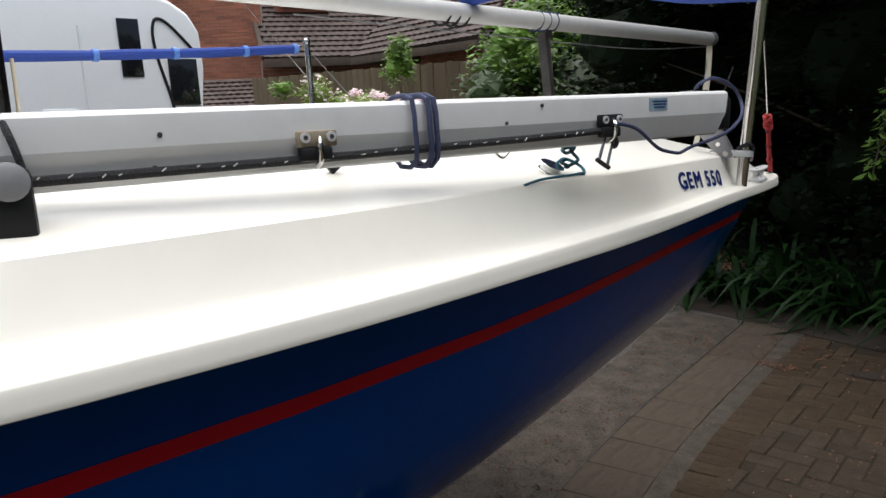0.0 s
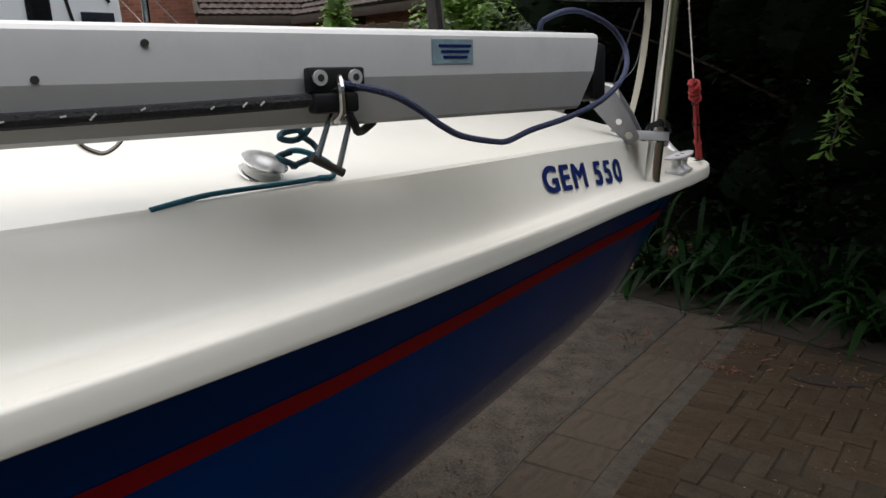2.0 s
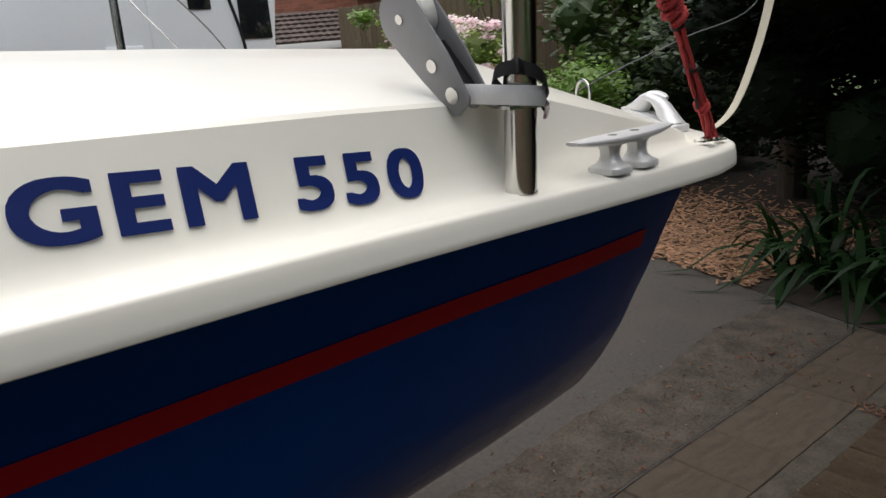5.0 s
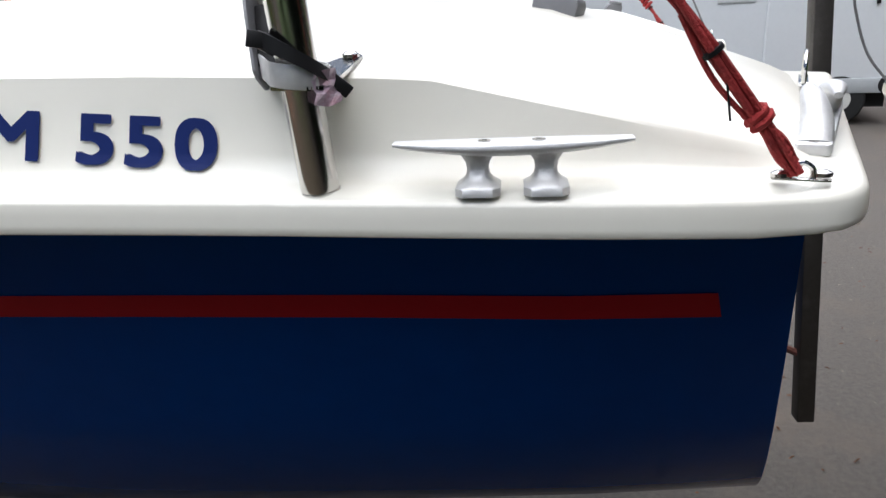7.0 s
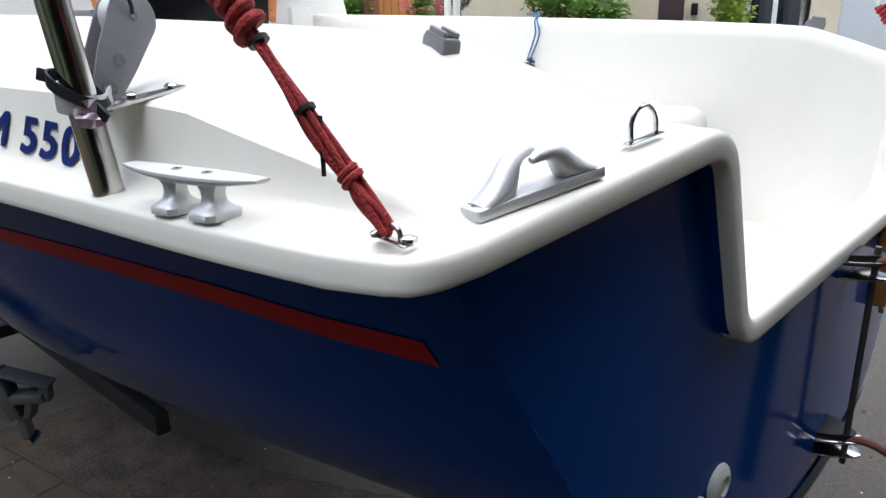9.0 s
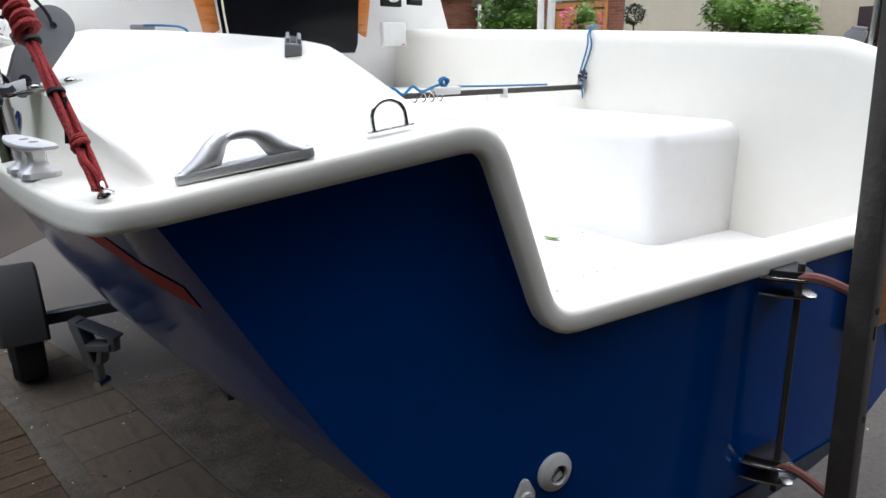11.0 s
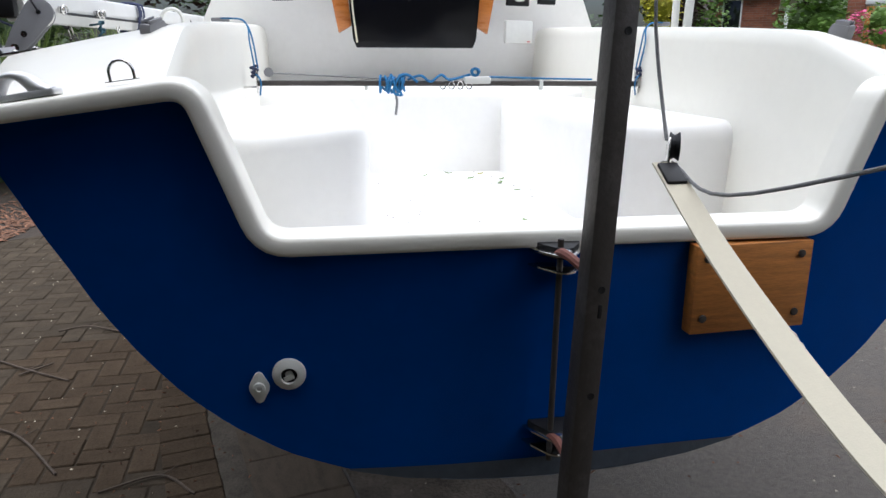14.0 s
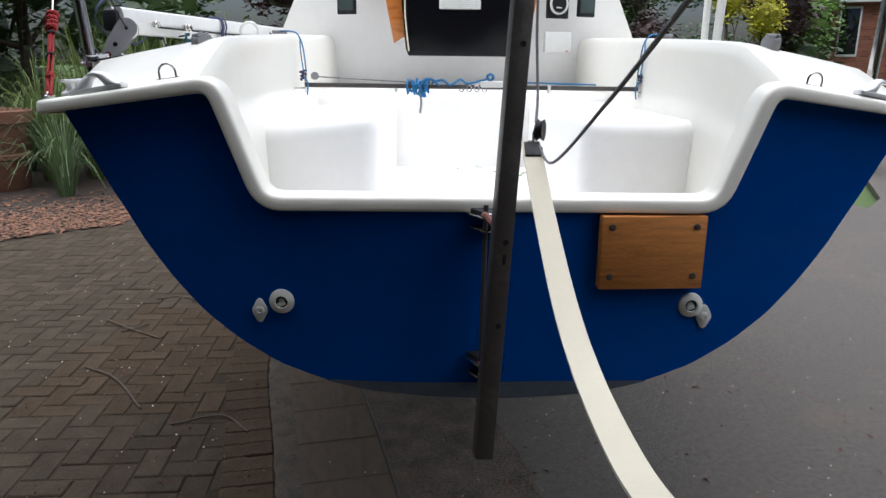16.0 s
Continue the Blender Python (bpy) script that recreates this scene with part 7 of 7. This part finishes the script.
window(cream, on(a, d, n, 1.3, 1.55, 0.02), ang, 1.1, 1.9, 2)
# Flat panel: the recess's shade is put into a darker render colour.
part("porch_recess", box_bm((1.3, 0.10, 2.6), Matrix.Translation(on(a, d, n, 3.75, 1.30, 0.0)) @ pose(0, 0, 0, 0, 0, ang), 0.01), material("shaded_render", (0.52, 0.44, 0.32), 0.9, vary=0.1), cream, "porch recess panel with its shade in the colour")
part("front_door", box_bm((0.55, 0.14, 2.3), Matrix.Translation(on(a, d, n, 3.44, 1.15, 0.0)) @ pose(0, 0, 0, 0, 0, ang), 0.01), material("dark_door", (0.03, 0.012, 0.012), 0.5), cream, "dark brown front door")
part("wall_lantern", box_bm((0.14, 0.12, 0.26), Matrix.Translation(on(a, d, n, 2.95, 1.95, 0.08)) @ pose(0, 0, 0, 0, 0, ang), 0.02), BLACKP, cream, "black wall lantern")
for s in (6.42, 8.14):
    tp = thing("topiary_ball", "clipped topiary ball on a stem in a pot", "topiary", None, "topiary pair")
    p = on(a, d, n, s, 0, 0.7)
    part("pot", lathe([(0.0, 0), (0.16, 0), (0.22, 0.35), (0.24, 0.42), (0.0, 0.40)], Matrix.Translation(p), 18), TERRA, tp)
    tube("stem", [p + Vector((0, 0, 0.4)), p + Vector((0, 0, 2.15))], 0.02, BARK, tp, seg=6, curve=False)
    leafy("ball", 900, blob_pick([((p.x, p.y, 2.32), (0.21, 0.21, 0.21))], 0.8), 0.06, TOPIARY, tp, int(s * 10))
p = on(a, d, n, 5.35, 0, 0.9)
tree("wall_shrub", "green shrub with white flowers against cream wall", tuple(p), 2.6, cluster(401, 7, (p.x - 0.7, p.x + 0.5), (p.y - 0.6, p.y + 0.7), (0.7, 2.4), (0.4, 0.6), (0.4, 0.6), (0.4, 0.6)), 3500, 0.12, LEAF_B, 402, 0.05)
p = on(a, d, n, 2.3, 0, 1.2)
tree("golden_conifer", "upright golden-green conifer beside the house", tuple(p), 3.2, cluster(411, 8, (p.x - 0.15, p.x + 0.15), (p.y - 0.15, p.y + 0.15), (0.4, 3.0), (0.3, 0.42), (0.3, 0.42), (0.4, 0.6)), 4000, 0.10, material("lime_leaf", (0.22, 0.30, 0.03), 0.5, vary=0.2, island=0.6, thin=0.25), 412, 0.06)
p = on(a, d, n, 1.6, 0, 1.2)
clump("spiky_plant", "spiky green plant below the window", "plant", tuple(p), 90, 1.7, 0.02, LEAF_B, 420, 0.75)
garage = part("garage_door", box_bm((1.45, 0.08, 2.68), Matrix.Translation(on(a, d, n, 9.69, 1.34, 0.03)) @ pose(0, 0, 0, 0, 0, ang), 0.01), ORANGE, cream, "orange stained timber garage door")
for i in range(7):
    part("plank_gap", box_bm((0.012, 0.088, 2.6), Matrix.Translation(on(a, d, n, 9.09 + 0.2 * i, 1.32, 0.03)) @ pose(0, 0, 0, 0, 0, ang)), BARK, garage)
for i in (9.2, 10.15):
    part("door_hinge", box_bm((0.30, 0.10, 0.03), Matrix.Translation(on(a, d, n, i, 2.52, 0.03)) @ pose(0, 0, 0, 0, 0, ang)), BLACKP, garage)
part("lintel", box_bm((1.5, 0.14, 0.12), Matrix.Translation(on(a, d, n, 9.69, 2.78, 0.03)) @ pose(0, 0, 0, 0, 0, ang), 0.01), WHITEP, cream, "white painted lintel")
for s0, s1 in ((8.58, 8.95), (10.43, 10.83)):
    q0, q1 = on(a, d, n, s1, 0, 0.06), on(a, d, n, s0, 0, 0.06)
    brick_wall(cream, (q1.x, q1.y), (q0.x, q0.y), 0, 2.9)
far, a3, d3, n3, ang3, L3 = facade("far_brick_house", "distant red brick house with white window and porch", (15.6, 20.8), (12.1, 22.75), 3.75, BRICKW, 4.0)
window(far, on(a3, d3, n3, 3.35, 2.75, 0.02), ang3, 0.62, 1.55, 1)
part("eave_board", box_bm((L3 + 0.7, 0.04, 0.16), Matrix.Translation(on(a3, d3, n3, L3 / 2, 3.70, 0.36)) @ pose(0, 0, 0, 0, 0, ang3), 0.01), WHITEP, far, "white eave board")
part("porch_roof", box_bm((1.95, 1.5, 0.10), Matrix.Translation(on(a3, d3, n3, 0.95, 3.35, 0.75)) @ pose(0, 0, 0, 0, 0, ang3) @ pose(0, 0, 0, 16, 0, 0), 0.02), WHITEP, far, "white porch roof")
for s0 in (0.1, 0.6, 1.1, 1.75):
    part("porch_post", box_bm((0.10, 0.09, 3.1), Matrix.Translation(on(a3, d3, n3, s0, 1.55, 1.35)), 0.01), WHITEP, far)

# planting ahead
bl = cluster(501, 22, (0.5, 10.5), (17.5, 23), (0.4, 2.0), (0.8, 1.5), (0.7, 1.2), (0.5, 0.9))
tree("hedge_bank", "bank of mixed green shrubs ahead of the bow", (5, 20, 0), 2.4, bl, 11000, 0.17, LEAF_M, 502, 0.06)
bl = cluster(511, 24, (-6, 14), (30, 38), (1.0, 9), (1.6, 3.0), (1.4, 2.4), (1.2, 2.4))
tree("far_trees", "tall green trees far beyond the garden", (3, 34, 0), 10, bl, 14000, 0.36, LEAF_M, 512, 0.3)
bl = cluster(515, 10, (-3.5, 0.5), (13, 16), (0.6, 4.2), (0.7, 1.2), (0.7, 1.1), (0.6, 1.0))
tree("dark_shrub", "dark red-brown leaved shrub ahead of the bow", (-1.5, 14.5, 0), 4, bl, 4500, 0.16, material("copper_leaf", (0.045, 0.022, 0.018), 0.5, vary=0.2, island=0.8), 516, 0.08)
for k, (x, y, h) in enumerate(((6.1, 15.2, 4.6), (6.75, 15.0, 4.4), (4.05, 12.9, 1.55))):
    tree("golden_shrub", "bright golden evergreen shrub in the border", (x, y, 0), h, cluster(520 + k, 9, (x - 0.18, x + 0.18), (y - 0.2, y + 0.2), (0.3, h), (0.25, 0.42), (0.25, 0.42), (0.3, 0.55)), 3800, 0.10, LEAF_Y, 530 + k, 0.04)
for k, (x, y, h) in enumerate(((8.1, 17.2, 5.0), (4.7, 17.4, 4.6))):
    tree("copper_shrub", "dark copper-leaved shrub behind the border", (x, y, 0), h, cluster(550 + k, 8, (x - 0.5, x + 0.5), (y - 0.5, y + 0.5), (0.5, h), (0.45, 0.8), (0.45, 0.8), (0.5, 0.8)), 4000, 0.14, bpy.data.materials["copper_leaf"], 555 + k, 0.06)
for k, (x, y, h, w) in enumerate(((9.6, 19.8, 5.5, 0.9), (11.0, 22.5, 6.5, 1.0), (10.6, 15.4, 5.0, 0.6), (16.5, 22.5, 7.0, 1.2), (17.5, 19.5, 7.0, 1.0))):
    tree("garden_tree", "leafy green garden tree beyond the drive", (x, y, 0), h, cluster(570 + k, 9, (x - w, x + w), (y - w, y + w), (0.9, h), (0.6, 1.0), (0.6, 1.0), (0.6, 1.0)), 5000, 0.16, LEAF_M if k % 2 else LEAF_B, 575 + k, 0.08)
pk = tree("pink_rose", "tall garden rose with bright pink flowers", (6.8, 8.0, 0), 2.2, cluster(580, 5, (6.6, 7.0), (7.8, 8.2), (0.8, 2.1), (0.12, 0.25), (0.12, 0.25), (0.15, 0.25)), 500, 0.08, LEAF_B, 581, 0.02)
v, f = leaves(260, blob_pick(cluster(582, 6, (6.6, 7.0), (7.8, 8.2), (1.7, 2.2), (0.08, 0.14), (0.08, 0.14), (0.06, 0.12)), 0.5), 0.05, 1.2, 0.1, random.Random(583))
raw("blossom", v, f, material("hot_pink_petal", (0.65, 0.10, 0.25), 0.6, vary=0.1, island=0.5, thin=0.3), pk, "bright pink blossom", 0)
for i in range(14):
    clump("tall_grass", "tall arching ornamental grass in the border", "grass", (3.0 + 0.55 * i + rng.uniform(-.2, .2), 11.4 + 0.25 * i + rng.uniform(-.4, .4), 0), 130, rng.uniform(1.9, 2.4), 0.007, GRASSB, 560 + i, 0.65, "ornamental grasses")
for i in range(9):
    clump("tall_grass", "tall arching ornamental grass in the border", "grass", (-4.2 - 0.5 * i, 8.0 + 0.8 * rng.random(), 0), 130, rng.uniform(1.7, 2.3), 0.007, GRASSB, 590 + i, 0.55, "ornamental grasses")
for i in range(16):
    gx = -1.7 - 0.24 * i
    clump("tall_grass", "tall dense green grass behind the bow", "grass", (gx + rng.uniform(-.15, .15), 8.1 + rng.uniform(-.6, .9), 0), 190, rng.uniform(2.5, 3.0), 0.008, GRASSY, 620 + i, 0.42, "ornamental grasses")
bl = cluster(640, 18, (0.5, 6.5), (24, 27), (0.8, 6.4), (1.0, 1.6), (0.9, 1.3), (0.8, 1.3))
tree("hedge_tree", "tall leafy hedge closing the garden ahead", (3.5, 25.5, 0), 7, bl, 11000, 0.20, LEAF_M, 641, 0.16)
bl = cluster(540, 7, (5.2, 6.6), (9.6, 10.6), (0.4, 1.45), (0.5, 0.8), (0.5, 0.7), (0.3, 0.5))
tree("rounded_shrub", "low rounded green shrub on the lawn edge", (5.9, 10.1, 0), 1.3, bl, 3500, 0.09, LEAF_M, 541, 0.03)

# ---- concrete edging strip and herringbone blocks ----
bm = box_bm((1.0, 0.296, 0.05), None, 0.006, 1)
sme = bpy.data.meshes.new("edging_slab")
bm.to_mesh(sme)
bm.free()
sme.materials.append(SLAB)
y = -2.9
while y < 7.4:
    x0, x1 = haunch(y), haunch(y + 0.3)
    an = math.degrees(math.atan2(x1 - x0, 0.3))
    o = new("edging_slab", sme)
    o.parent = paving
    o.matrix_basis = pose((x0 + x1) / 2 + 0.222, y + 0.15, -0.022 + rng.uniform(-0.0015, 0.0015), rng.uniform(-0.3, 0.3), rng.uniform(-0.3, 0.3), -an + rng.uniform(-0.5, 0.5)) @ Matrix.Diagonal((0.34, 1, 1, 1))
    y += 0.3 * math.cos(math.radians(an)) - 0.002
v = []
hy = [-2.95 + 0.05 * i for i in range(208)]
for i, y in enumerate(hy):
    h = haunch(y)
    j1, j2 = rng.uniform(-0.014, 0.014), rng.uniform(-0.016, 0.016)
    v += [(h - 0.064, y, -0.007), (h - 0.034 + j1, y, 0.0015 + rng.uniform(-0.0015, 0.0015)), (h + 0.032 + j2, y, 0.0025 + rng.uniform(-0.0015, 0.0015)), (h + 0.062, y, -0.004)]
raw("haunching", v, grid_faces(len(hy), 4), material("pale_mortar", (0.082, 0.071, 0.057), 0.95, spec=0.08, vary=0.5, scale=12, bump=0.8, bump_scale=60, stain=(0.05, 0.042, 0.034), stain_amount=0.8, stain_scale=4), paving, "pale rough mortar line along the edging")

W = 0.1045
TURN = radians(5)
ct, st = math.cos(TURN), math.sin(TURN)
bm = box_bm((0.2, 0.1, 0.05), None, 0.005, 1)
pme = bpy.data.meshes.new("brick")
bm.to_mesh(pme)
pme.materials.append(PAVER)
tv = [v.co.copy() for v in bm.verts]
tf = [[v.index for v in q.verts] for q in bm.faces]
bm.free()
sv, sf = [], []
count = 0
# a course of headers along the mortar line
y = -2.7
while y < 6.6:
    an = math.degrees(math.atan2(haunch(y + 0.1) - haunch(y), 0.1))
    m = pose(haunch(y) - 0.155 / math.cos(radians(an)), y, -0.0225 + rng.uniform(-0.003, 0.003), rng.uniform(-0.9, 0.9), rng.uniform(-0.9, 0.9), -an + rng.uniform(-1, 1))
    o = new("brick", pme)
    o.parent = paving
    o.matrix_basis = m
    count += 1
    y += 0.105 * math.cos(radians(an))
for i in range(-75, 45):
    for j in range(-65, 85):
        k = (i - j) % 4
        if k not in (0, 2):
            continue
        u, w_ = ((i + 1.0) * W, (j + 0.5) * W) if k == 0 else ((i + 0.5) * W, j * W)
        x, y = u * ct - w_ * st - 0.8, u * st + w_ * ct
        if not (-5.4 < x < seam(y) - 0.40 - 0.05 - 0.215 + 0.04 and bed_edge(x) + 0.18 < y < 7.2):
            continue
        if x < -3.3 and y > 5.3 - (x + 3.36) * -0.92 - 0.1:
            continue
        near = (-1.3 < x and -2.6 < y < -1.3) or (-2.1 < x and 1.4 < y < 2.9)
        m = pose(x, y, -0.0245 + rng.uniform(-0.003, 0.003), rng.uniform(-0.9, 0.9), rng.uniform(-0.9, 0.9), math.degrees(TURN) + (0 if k == 0 else 90) + rng.uniform(-0.8, 0.8))
        if near and count < 300:
            o = new("brick", pme)
            o.parent = paving
            o.matrix_basis = m
            count += 1
        else:
            b = len(sv)
            sv += [m @ q for q in tv]
            sf += [tuple(b + q for q in fc_) for fc_ in tf]
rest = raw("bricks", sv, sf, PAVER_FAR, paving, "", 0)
rest["kind"] = "stuff"
